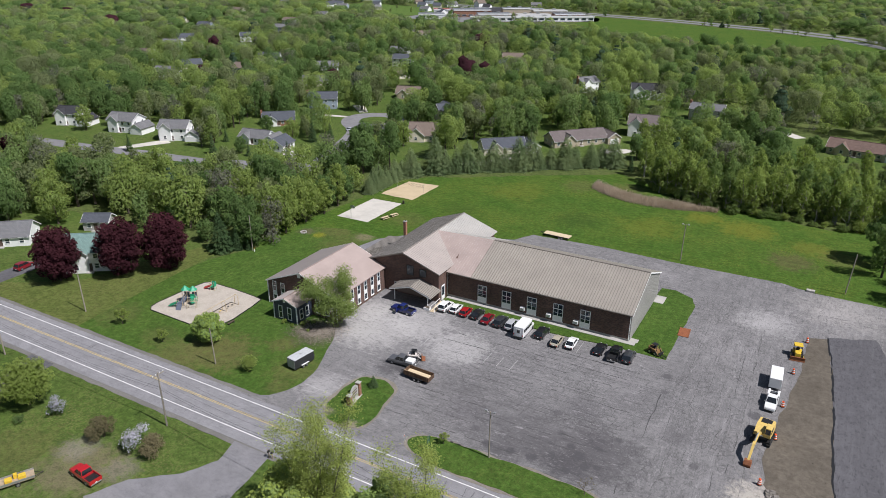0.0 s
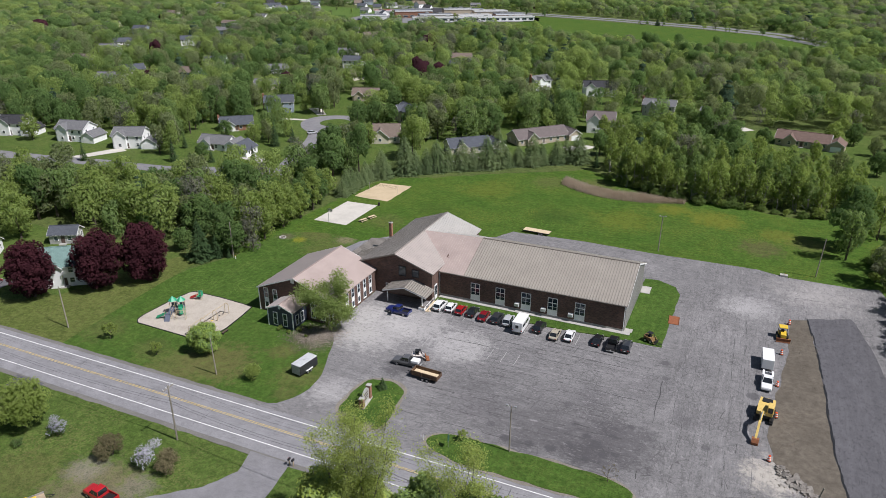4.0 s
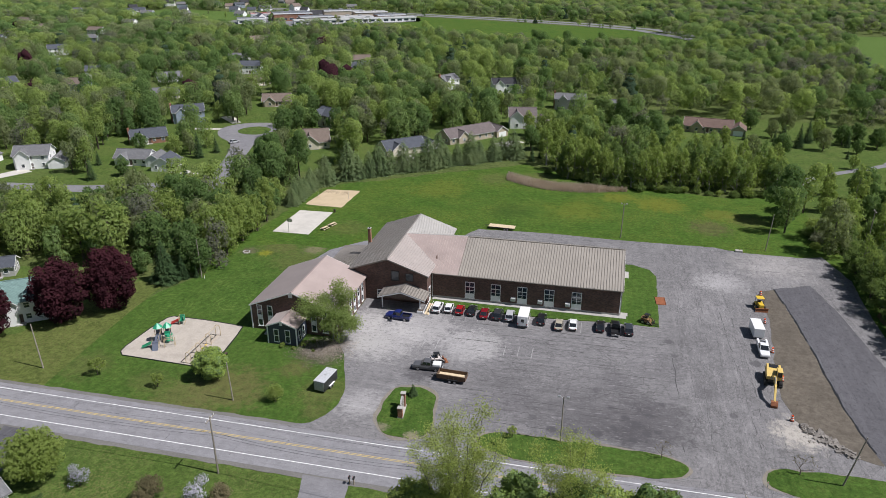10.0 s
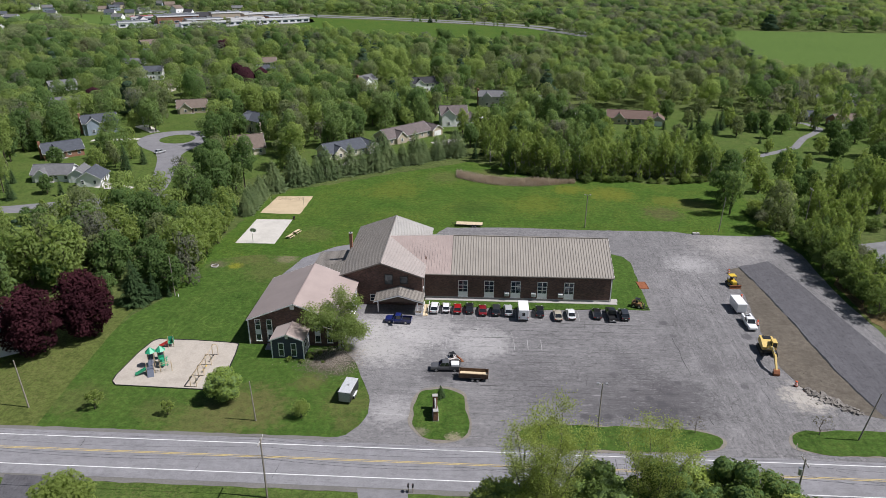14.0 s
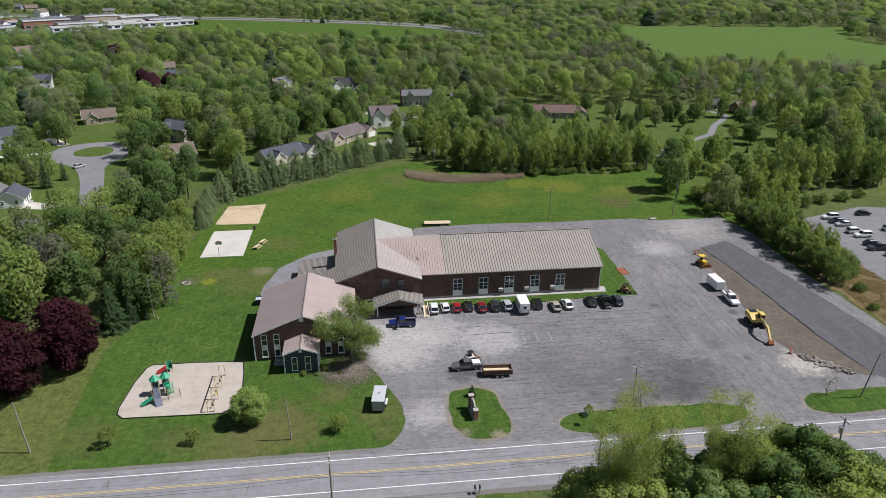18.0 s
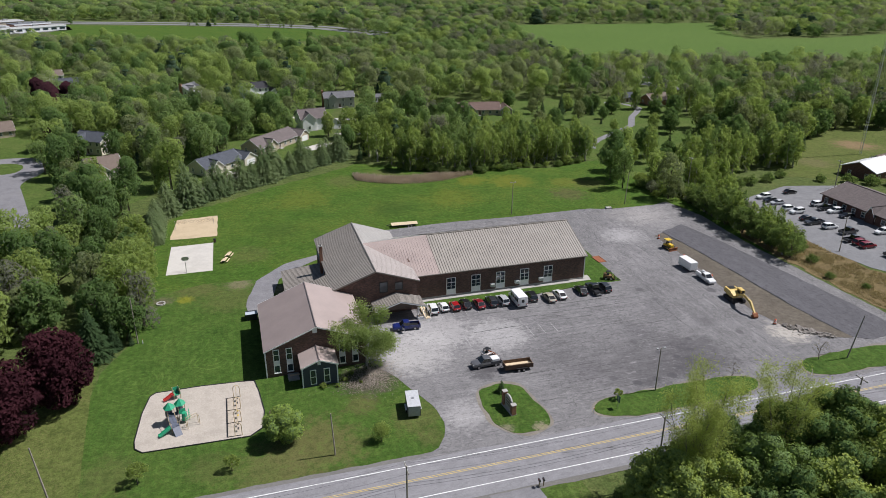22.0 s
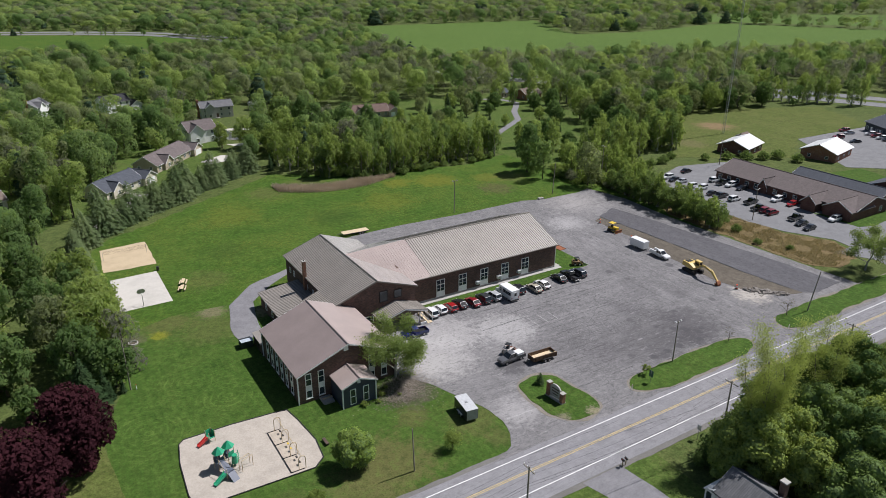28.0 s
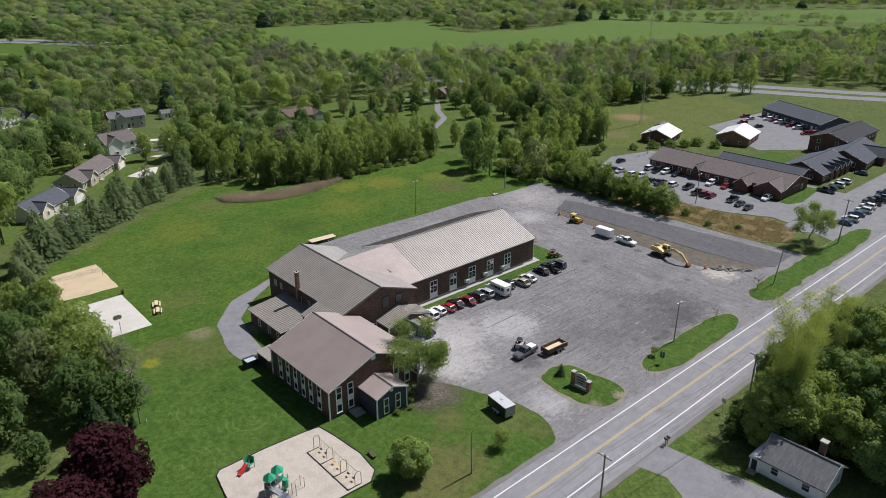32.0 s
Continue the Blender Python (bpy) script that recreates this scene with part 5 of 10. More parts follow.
# long wing
gable_walls(hall, -69.8, -27.45, 127.5, 150.6, 6.35, 10.75, "x", BRICK_DARK)
RIDGE, EAVE = 11.0, 6.28
for y, mats in ((127.0, None), (151.1, None)):
    near = slope(hall, (-78.8, 139.05, UP), (-63.5, 139.05, RIDGE), (-63.5, y, EAVE), (-70.4, y, EAVE), ROOF_PINK_AND_LIT if y < 130 else ROOF_PALE)
    bm = bmesh.new()
    for k in range(24):
        x = -77.9 + k * 0.61
        u = min(1.0, (x + 78.8) / 8.4)
        top, low = Vector((x, 139.05, UP + (RIDGE - UP) * (x + 78.8) / 15.3)), Vector((x, 139.05 + (y - 139.05) * u, 0))
        low.z = top.z + (EAVE - top.z) * u
        rod(bm, top, low, 0.028, n=4)
    tagged(part("roof_rib", bm, ROOF_PINK_AND_LIT if y < 130 else ROOF_PALE, near), kind="stuff")
    slope(hall, (-63.5, 139.05, RIDGE), (-27.1, 139.05, RIDGE), (-27.1, y, EAVE), (-63.5, y, EAVE), ROOF_TAN, rib=0.61, rib_mat=RIB_DARK)
part("ridge_cap", boxed(-63.5, 138.85, RIDGE - 0.02, -27.05, 139.25, RIDGE + 0.1), RIB_DARK, hall)
part("gutter", boxed(-69.4, 126.82, EAVE - 0.2, -27.1, 126.98, EAVE - 0.02), RIB_DARK, hall)
part("gable_siding", profile(bmesh.new(), [(127.5, 0.25), (150.6, 0.25), (150.6, 6.3), (139.05, 10.6), (127.5, 6.3)], "x", -27.44, -27.3), SIDING_GREY, hall, "grey ribbed metal siding")
bm = bmesh.new()
for k in range(38):
    y = 127.8 + k * 0.6
    top = 6.3 + (11.55 - abs(y - 139.05)) * 0.372
    box(bm, -27.3, y - 0.03, 0.3, -27.25, y + 0.03, top - 0.1)
part("siding_rib", bm, SIDING_GREY, hall)
for y0, y1 in ((127.0, 139.05), (151.1, 139.05)):
    p = profile(bmesh.new(), [(y0, EAVE), (y1, RIDGE), (y1, RIDGE - 0.3), (y0, EAVE - 0.3)], "x", -27.12, -27.0)
    part("rake_board", p, TRIM, hall)
for x in (-61.95, -56.0, -50.0, -44.0, -38.0):
    window(hall, facing("s", x, 127.46, 0.65), 2.2, 4.05, "wing")
for x in (-51.4, -45.35, -39.3):
    ac = part("air_conditioner", boxed(x, 126.75, 1.25, x + 1.05, 127.5, 2.0, bevel=0.04), WHITE_PAINT, hall, "white wall-mounted air conditioner")
    bm = bmesh.new()
    for k in range(6):
        box(bm, x + 0.1, 126.73, 1.33 + k * 0.1, x + 0.95, 126.76, 1.37 + k * 0.1)
    part("grille", bm, STEEL, ac)
for x in (-27.55, -69.6):
    part("downspout", rods(((x, 127.33, 0.2), (x, 127.33, 6.2), 0.07)), TRIM, hall)
part("plinth", boxed(-69.8, 127.44, 0, -27.4, 127.6, 0.5), KERB, hall)
# entrance porch
porch = part("porch", rods(*(((x, y, 0), (x, y, 3.1), 0.14) for x in (-79.3, -70.6) for y in (119.9,))), TRIM, hall, "open gabled entrance porch on white posts")
PR, PE = 4.75, 3.15
slope(porch, (-74.6, 118.9, PR), (-74.6, 123.5, PR), (-80.1, 123.5, PE), (-80.1, 118.9, PE), ROOF_TAN, "porch_roof", rib=0.5, rib_mat=RIB_GREY)
slope(porch, (-74.6, 118.9, PR), (-74.6, 123.5, PR), (-69.2, 123.5, PE), (-69.2, 118.9, PE), ROOF_TAN, "porch_roof", rib=0.5, rib_mat=RIB_GREY)
part("fascia", profile(bmesh.new(), [(-80.1, PE - 0.3), (-74.6, PR - 0.3), (-69.2, PE - 0.3), (-69.2, PE - 0.02), (-74.6, PR - 0.02), (-80.1, PE - 0.02)], "y", 118.82, 118.92), TRIM, porch)
part("gable_board", profile(bmesh.new(), [(-79.6, PE - 0.15), (-74.6, PR - 0.25), (-69.7, PE - 0.15)], "y", 119.0, 119.1), DARK_WOOD, porch)
part("entry_door", boxed(-76.2, 123.36, 0.1, -73.8, 123.48, 2.5), DARK_WOOD, porch, "dark double entrance door")
ramp_ob = thing("entrance_ramp", "pale wooden ramp with low rails beside the porch", "ramp")
part("deck", profile(bmesh.new(), [(118.6, 0.05), (123.3, 0.05), (123.3, 0.55), (118.6, 0.1)], "x", -69.3, -68.2), PALE_WOOD, ramp_ob)
part("rail", rods(*(((x, y, 0), (x, y, 1.2), 0.05) for x in (-69.3, -68.2) for y in (118.7, 121, 123.2)), *(((x, 118.7, 1.05), (x, 123.2, 1.3), 0.05) for x in (-69.3, -68.2))), TRIM, ramp_ob)
lump = thing("entrance_planter", "pale boxed planter with clutter by the porch post", "planter", pose(-70.3, 119.2, 0.03))
part("box", boxed(-0.7, -0.5, 0, 0.7, 0.5, 0.6, bevel=0.05), TRIM, lump)
part("soil", boxed(-0.6, -0.4, 0.55, 0.6, 0.4, 0.64), MULCH, lump)
ush = thing("utility_shed_or_camper", "small dark shed with a grey lean-to roof against the annex", "shed", pose(-102.0, 126.9, 0))
part("wall", boxed(-1.4, -2.6, 0, 1.4, 2.6, 2.3), DARK_WOOD, ush)
part("roof", profile(bmesh.new(), [(-1.6, 2.3), (1.6, 2.6), (1.6, 2.75), (-1.6, 2.45)], "y", -2.8, 2.8), ROOF_GREY, ush)
part("door", boxed(-1.46, -0.6, 0.05, -1.4, 0.5, 2.0), BLACK, ush)
dump = thing("dumpster", "dark steel dumpster with a pale lid behind the annex", "dumpster", pose(-105.0, 129.4, 0.02))
part("body", profile(bmesh.new(), [(-0.9, 0), (0.9, 0), (1.1, 1.3), (-1.1, 1.5)], "x", -1.2, 1.2), plain("dumpster_paint", (0.03, 0.035, 0.04), 0.6), dump)
part("lid", boxed(-1.22, -1.1, 1.42, 1.22, 0.2, 1.5), plain("pale_lid", (0.42, 0.47, 0.52), 0.5), dump)
part("fork_pocket", box(boxed(-1.4, -0.5, 0.7, -1.2, 0.5, 0.9), 1.2, -0.5, 0.7, 1.4, 0.5, 0.9), BLACK, dump)

# ---- trees ----
def inside(px, py, poly):
    res = np.zeros(len(px), bool)
    n = len(poly)
    for i in range(n):
        (x1, y1), (x2, y2) = poly[i], poly[(i + 1) % n]
        c = ((y1 > py) != (y2 > py)) & (px < (x2 - x1) * (py - y1) / ((y2 - y1) or 1e-9) + x1)
        res ^= c
    return res


def leaf_cloud(rng, lumps, n, size, flat=0.9, inner=0.7, jitter=0.38):
    """n small leaf clusters on the skins of the lumps (x, y, z, r); returns corners and faces."""
    lumps = np.array(lumps, float)
    w = lumps[:, 3] ** 2
    pick = rng.choice(len(lumps), n, p=w / w.sum())
    d = rng.normal(size=(n, 3))
    d[:, 2] = d[:, 2] * 0.9 + 0.15
    d /= np.linalg.norm(d, axis=1)[:, None]
    r = lumps[pick, 3] * rng.uniform(inner, 1.06, n)
    p = lumps[pick, :3] + d * r[:, None] * np.array([1, 1, flat])
    nm = d * 0.8 + rng.normal(scale=jitter, size=(n, 3))
    nm[:, 2] += 0.3
    nm /= np.linalg.norm(nm, axis=1)[:, None]
    t = np.cross(nm, rng.normal(size=(n, 3)))
    t /= np.linalg.norm(t, axis=1)[:, None] + 1e-9
    b = np.cross(nm, t)
    s = size * rng.uniform(0.55, 1.25, n)[:, None]
    v = np.stack([p + t * s, p + b * s * 0.6 + nm * s * 0.12, p - t * s * 0.9, p - b * s * 0.65 - nm * s * 0.1], 1).reshape(-1, 3)
    return v, np.arange(n * 4).reshape(n, 4)


def core(rng, lumps, squash):
    """Closed shaggy bodies just under the leaf lumps, so that crowns stay full."""
    g = np.linspace(-1, 1, 3)
    vs, fs = [], []
    for x, y, z, r in lumps:
        shag = rng.uniform(0.82, 1.12, (3, 3, 3))
        for ax in range(3):
            for sgn in (-1, 1):
                a, b = np.meshgrid(g, g)
                p = np.empty((9, 3))
                p[:, ax], p[:, (ax + 1) % 3], p[:, (ax + 2) % 3] = sgn, a.ravel(), b.ravel()
                k3 = p.astype(int) + 1
                p = p / np.linalg.norm(p, axis=1)[:, None] * shag[k3[:, 0], k3[:, 1], k3[:, 2]][:, None]
                k = len(vs) * 9
                vs.append(p * r * squash + (x, y, z))
                for q in (0, 1, 3, 4):
                    fs.append((q + k, q + 1 + k, q + 4 + k, q + 3 + k))
    return np.vstack(vs), np.array(fs)


def dome(rng, lumps, tall):
    """Closed, shaggy bodies open at the bottom, on the lumps (x, y, z, r); neighbouring faces share their corners."""
    cells = [(i, j, k) for i in (-1, 0, 1) for j in (-1, 0, 1) for k in (-1, 0, 1) if (i, j, k) != (0, 0, 0)]
    at = {c: q for q, c in enumerate(cells)}
    unit = np.array([np.array(c, float) / np.linalg.norm(c) for c in cells])
    quads = []
    for ax in range(3):
        for side in (-1, 1):
            if ax == 2 and side < 0:
                continue
            for p in (-1, 0):
                for q in (-1, 0):
                    ring = []
                    for dp, dq in ((0, 0), (1, 0), (1, 1), (0, 1)):
                        c = [0, 0, 0]
                        c[ax], c[(ax + 1) % 3], c[(ax + 2) % 3] = side, p + dp, q + dq
                        ring.append(at[tuple(c)])
                    quads.append(ring if side > 0 else ring[::-1])
    quads = np.array(quads)
    vs, fs = [], []
    for k, (x, y, z, r) in enumerate(lumps):
        vs.append(unit * (r * rng.uniform(0.62, 1.3, len(unit)))[:, None] * np.array([1, 1, tall]) + (x, y, z))
        fs.append(quads + k * len(unit))
    return np.vstack(vs), np.vstack(fs)


def limbs(rng, height, radius, forks, spread, lean=0.04, low=0.25, depth=2):
    """A tapered trunk with limbs, as a bmesh; also returns the limb tips."""
    bm, tips = bmesh.new(), []
    base, p, r = Vector((0, 0, -0.2)), Vector((0, 0, -0.2)), radius
    stem = []
    for k in range(4):
        q = base + Vector((rng.normal() * lean * height, rng.normal() * lean * height, height * (k + 1) / 4 + 0.2))
        rod(bm, p, q, r, r * 0.72, 6)
        stem.append((p, q, r))
        p, r = q, r * 0.72
    tips.append(p)
    for k in range(forks):
        u = low + (1 - low) * (k + 0.5) / forks
        i = min(3, int(u * 4))
        s, e, rr = stem[i]
        at = s.lerp(e, u * 4 - i)
        a = k * 2.4 + rng.uniform(-0.4, 0.4)
        ln = spread * (1.05 - 0.5 * u) * rng.uniform(0.75, 1.15)
        tip = at + Vector((math.cos(a) * ln, math.sin(a) * ln, ln * rng.uniform(0.45, 1.0)))
        rod(bm, at, tip, rr * 0.55, rr * 0.16, 5)
        tips.append(tip)
        if depth > 1:
            for _ in range(3):
                a2, l2 = a + rng.uniform(-1.2, 1.2), ln * rng.uniform(0.35, 0.6)
                f = at.lerp(tip, rng.uniform(0.45, 0.9))
                t2 = f + Vector((math.cos(a2) * l2, math.sin(a2) * l2, l2 * rng.uniform(0.3, 1.1)))
                rod(bm, f, t2, rr * 0.22, rr * 0.06, 4)
                tips.append(t2)
    return bm, tips


def crown_lumps(rng, height, wide, low, n=20, taper=0.22):
    """Uneven lumps over a full egg-shaped crown."""
    z0, half = height * (low + 1) / 2, height * (1 - low) / 2
    out = [(0, 0, z0, min(wide, half) * 0.75)]
    for k in range(n):
        c = 1 - 2 * (k + 0.5) / n
        a, sn = k * 2.4 + rng.uniform(-0.4, 0.4), math.sqrt(1 - c * c)
        r = wide * rng.uniform(0.27, 0.44)
        fat = 1.0 - taper * (max(0, c) if taper < 0.5 else (c + 1) / 2)
        r *= 1.0 if taper < 0.5 else 0.5 + 0.5 * fat
        out.append((math.cos(a) * sn * (wide - r * 0.75) * fat, math.sin(a) * sn * (wide - r * 0.75) * fat, z0 + c * (half - r * 0.8) + rng.uniform(-0.3, 0.3), r))
    return out


def broadleaf(seed, height=10, wide=4.0, leaves=2600, size=0.3, mat=None, bark=None, open_crown=0.0, low=0.2, name="tree", label="", category="tree", girth=0.026, taper=0.22, tall=1.0, skin=None):
    """A broadleaf tree: trunk with limbs, and a crown of leaf clusters in uneven lumps."""
    rng = np.random.default_rng(seed)
    bm, tips = limbs(rng, height * 0.72, girth * height, 9 if open_crown >= 0.2 else 6, wide * 0.9, low=low, depth=2 if open_crown >= 0.2 or name == "birch_tree" else 1)
    lumps = []
    if open_crown < 0.2:
        lumps = crown_lumps(rng, height, wide, low, 24 if not skin else 12 if leaves < 1000 else 18, taper)
        tips = []
    for t in tips:
        lumps.append((t.x, t.y, t.z, wide * rng.uniform(0.22, 0.42) * (1 - open_crown * 0.4)))
    for k in range(int(12 * (1 - open_crown)) if tips else 0):
        a, z = rng.uniform(0, 6.28), rng.uniform(low + 0.12, 0.88) * height
        rr = wide * 0.62 * math.sin(min(1.0, (z / height - low * 0.6) / (1 - low * 0.6)) * math.pi * 0.92) ** 0.6
        lumps.append((math.cos(a) * rr, math.sin(a) * rr, z, wide * rng.uniform(0.26, 0.42)))
    e = thing(name, label, category)
    part("trunk", bm, bark or BARK, e)
    v, f = leaf_cloud(rng, lumps, leaves, size, flat=0.9 * tall, inner=0.35 if tips or name == "birch_tree" else 0.75, jitter=0.5)
    slots = np.zeros(len(f), int)
    if not tips and name != "birch_tree":
        cv, cf = dome(rng, [(x, y, z, r * 0.82) for x, y, z, r in lumps], 0.9 * tall) if skin else core(rng, lumps[:1], 0.8)
        v, f = np.vstack([v, cv]), np.vstack([f, cf + len(v)])
        slots = np.append(slots, np.full(len(cf), 1 if skin else 0))
    v[:, 2] = np.maximum(v[:, 2], 0.25)
    c = new("crown", fast_mesh("crown", v, f, [mat or LEAVES[0]] + ([skin] if skin else []), slots))
    c.data.polygons.foreach_set("use_smooth", slots == 1)
    c.parent = e
    return e


def vase_tree(seed, height, wide, leaves, size, mat, bark, name, label):
    """A tall open tree: bare stems that fan upward and fork, with sparse leaves on the outer twigs."""
    rng = np.random.default_rng(seed)
    e = thing(name, label, "tree")
    bm, ends = bmesh.new(), []
    for k in range(5):
        a = k * 1.257 + rng.uniform(-0.4, 0.4)
        reach, top = wide * rng.uniform(0.35, 0.85), height * rng.uniform(0.78, 1.0)
        p, r = Vector((math.cos(a) * 0.15, math.sin(a) * 0.15, -0.2)), 0.0075 * height
        for j in range(1, 8):
            u = j / 7
            out = reach * u ** 1.5
            q = Vector((math.cos(a) * out + rng.normal() * 0.22, math.sin(a) * out + rng.normal() * 0.22, top * u))
            rod(bm, p, q, r, r * 0.8, 6)
            if u > 0.3:
                for _ in range(3):
                    b, ln = a + rng.uniform(-1.9, 1.9), wide * rng.uniform(0.25, 0.55) * (1.25 - 0.6 * u)
                    tip = q + Vector((math.cos(b) * ln * 0.75, math.sin(b) * ln * 0.75, ln * rng.uniform(0.7, 1.3)))
                    rod(bm, q, tip, r * 0.35, r * 0.08, 4)
                    ends.append((q, tip))
                    for _ in range(2):
                        f, c = q.lerp(tip, rng.uniform(0.35, 0.85)), b + rng.uniform(-1.2, 1.2)
                        t2 = f + Vector((math.cos(c) * ln * 0.35, math.sin(c) * ln * 0.35, ln * rng.uniform(0.2, 0.6)))
                        rod(bm, f, t2, r * 0.16, r * 0.05, 3)
                        ends.append((f, t2))
            p, r = q, r * 0.8
    part("trunk", bm, bark, e)
    pick, u = rng.integers(len(ends), size=leaves), rng.uniform(0.25, 1.1, leaves)
    a, b = np.array([q for q, _ in ends])[pick], np.array([q for _, q in ends])[pick]
    p = a + (b - a) * u[:, None] + rng.normal(0, 0.6, (leaves, 3))
    t, w = rng.normal(size=(2, leaves, 3))
    t /= np.linalg.norm(t, axis=1)[:, None]
    w = np.cross(t, w)
    w /= np.linalg.norm(w, axis=1)[:, None] + 1e-9
    sz = size * rng.uniform(0.6, 1.3, leaves)[:, None]
    v = np.stack([p + t * sz, p + w * sz * 0.6, p - t * sz, p - w * sz * 0.6], 1).reshape(-1, 3)
    c = new("crown", fast_mesh("crown", v, np.arange(leaves * 4).reshape(leaves, 4), [mat]))
    c.parent = e
    return e


def conifer(seed, height=9, wide=2.3, mat=None, n=1700, name="spruce_tree", label="dark green spruce with drooping tiers", size=0.34, blunt=0.85):
    rng = np.random.default_rng(seed)
    e = thing(name, label, "conifer tree")
    part("trunk", rods(((0, 0, -0.2), (0, 0, height * 0.95), 0.02 * height, 0.02)), BARK, e)
    u = 1 - np.sqrt(rng.uniform(0.0, 1, n))
    tier = np.floor(u * height * 1.6) / (height * 1.6)
    a = rng.uniform(0, 6.283, n)
    arm = np.floor(a / 6.283 * 9 + tier * 57) * 0.7
    reach = wide * (1 - u) ** blunt * rng.uniform(0.35, 1.05, n) * (0.86 + 0.2 * np.sin(arm * 5))
    p = np.stack([np.cos(a) * reach, np.sin(a) * reach, 0.35 + u * height * 0.97 - reach * 0.22 + rng.normal(0, 0.1, n)], 1)
    out = np.stack([np.cos(a), np.sin(a), np.full(n, -0.25)], 1)
    side = np.stack([-np.sin(a), np.cos(a), rng.normal(0, 0.2, n)], 1)
    s = (size * rng.uniform(0.6, 1.3, n) * (0.65 + 0.5 * (1 - u)))[:, None]
    v = np.stack([p + out * s * 1.3, p + side * s * 0.55 + np.array([0, 0, 0.08]), p - out * s * 0.8 + np.array([0, 0, 0.15]), p - side * s * 0.55], 1).reshape(-1, 3)
    c = new("crown", fast_mesh("crown", v, np.arange(n * 4).reshape(n, 4), [mat or NEEDLES]))
    c.parent = e
    return e


def shrub(seed, height=2.5, wide=1.6, mat=None, n=1300, size=0.16, name="shrub", label="", mats=None):
    rng = np.random.default_rng(seed)
    e = thing(name, label, "shrub")
    stems = [((0, 0, -0.1), (math.cos(k * 1.26) * wide * 0.5, math.sin(k * 1.26) * wide * 0.5, height * 0.7), 0.05, 0.015, 5) for k in range(5)]
    part("stem", rods(*stems), BARK, e)
    lumps = [(rng.normal() * wide * 0.4, rng.normal() * wide * 0.4, height * rng.uniform(0.3, 0.78), wide * rng.uniform(0.3, 0.55)) for _ in range(11)]
    v, f = leaf_cloud(rng, lumps, n, size, 0.9, 0.5)
    v[:, 2] = np.maximum(v[:, 2], 0.04)
    slots = None
    if mats:
        slots = (rng.uniform(size=n) < np.clip((v[::4, 2] / height - 0.25) * 1.3, 0.1, 0.85)).astype(int)
    c = new("crown", fast_mesh("crown", v, f, mats or [mat or LEAVES[0]], slots))
    c.parent = e
    return e


def plant_at(proto, x, y, s=1.0, yaw=0.0, z=0.0, label=""):
    o = copy_thing(proto, pose(x, y, z, 0, 0, yaw) @ Matrix.Diagonal((s, s, s * random.uniform(0.92, 1.08), 1)))
    return tagged(o, label) if label else o


def moved(ob, x, y, s=1.0, yaw=0.0):
    ob.matrix_world = pose(x, y, 0, 0, 0, yaw) @ Matrix.Scale(s, 4)
    return ob


# single trees near the building
moved(broadleaf(1, 10.8, 5.8, 17000, 0.22, BIRCH_LEAF, BARK_PALE, 0.24, 0.06, "birch_tree", "airy birch with pale stems and hanging spring leaves by the annex", "tree"), -84.9, 104.0)
MAPLE_LABEL = "round crimson maple with dense dark purple leaves"
maple = moved(broadleaf(2, 14.5, 5.9, 9500, 0.38, MAROON, BARK, 0.0, 0.04, "crimson_maple_tree", MAPLE_LABEL), -144.5, 98.6)
plant_at(maple, -137.6, 106.0, 0.97, 70)
plant_at(maple, -154.5, 88.6, 0.92, 160)
moved(broadleaf(3, 6.6, 3.3, 9500, 0.16, BRIGHT_LEAF, BARK, 0.0, 0.06, "round_tree", "dense round light-green tree beside the playground", taper=0.45, tall=1.15, skin=CLOSE_MASSES[0]), -101.8, 85.5)
sap = broadleaf(4, 3.9, 1.35, 900, 0.19, LEAVES[1], BARK, 0.3, 0.3, "sapling", "small thin sapling in the front lawn")
moved(sap, -123.4, 81.6)
for x, y, s in ((-110.0, 80.6, 0.8), (-44.6, 80.6, 0.62),):
    plant_at(sap, x, y, s, x * 7)
moved(broadleaf(5, 3.6, 1.6, 1100, 0.17, LEAVES[1], BARK, 0.1, 0.15, "sapling", "leafy young tree in the front lawn"), -86.9, 81.2)
bare = broadleaf(6, 4.0, 1.8, 160, 0.12, BROWN_LEAF, BARK, 0.9, 0.25, "bare_tree", "small almost leafless tree on the verge")
moved(bare, -0.7, 81.4)
plant_at(bare, -21.0, 80.6, 0.8, 40)
moved(conifer(7, 2.3, 1.0, NEEDLES, 420, "young_spruce", "young spruce on the entrance island", 0.16), -63.6, 88.4)
# across the road
sw = moved(broadleaf(8, 9.0, 4.4, 4800, 0.34, LEAVES[1], BARK, 0.1, 0.12, "yard_tree", "full green tree beside a house"), -113.0, 54.4)
LILAC = "rounded lilac bush in pale lavender bloom"
lilac = moved(shrub(9, 3.6, 2.2, None, 2200, 0.16, "lilac_bush", LILAC, [LEAVES[2], BLOSSOM]), -86.9, 55.0)
plant_at(lilac, -106.1, 55.0, 0.78, 60)
bronze = moved(shrub(10, 4.2, 2.3, BROWN_LEAF, 2200, 0.2, "bronze_bush", "brown-leaved bush just coming into leaf"), -94.0, 55.0)
plant_at(bronze, -83.3, 56.2, 0.92, 30)
foot = moved(shrub(13, 1.0, 0.6, LEAVES[1], 380, 0.13, "shrub", "small shrub at the foot of the vestibule wall"), -93.8, 98.9)
for x, y, s in ((-89.8, 100.0, 1.0), (-91.3, 98.4, 0.7), (-88.2, 101.6, 0.8), (-87.0, 98.4, 0.6)):
    plant_at(foot, x, y, s, x * 31)
rng = np.random.default_rng(41)
n = 5200
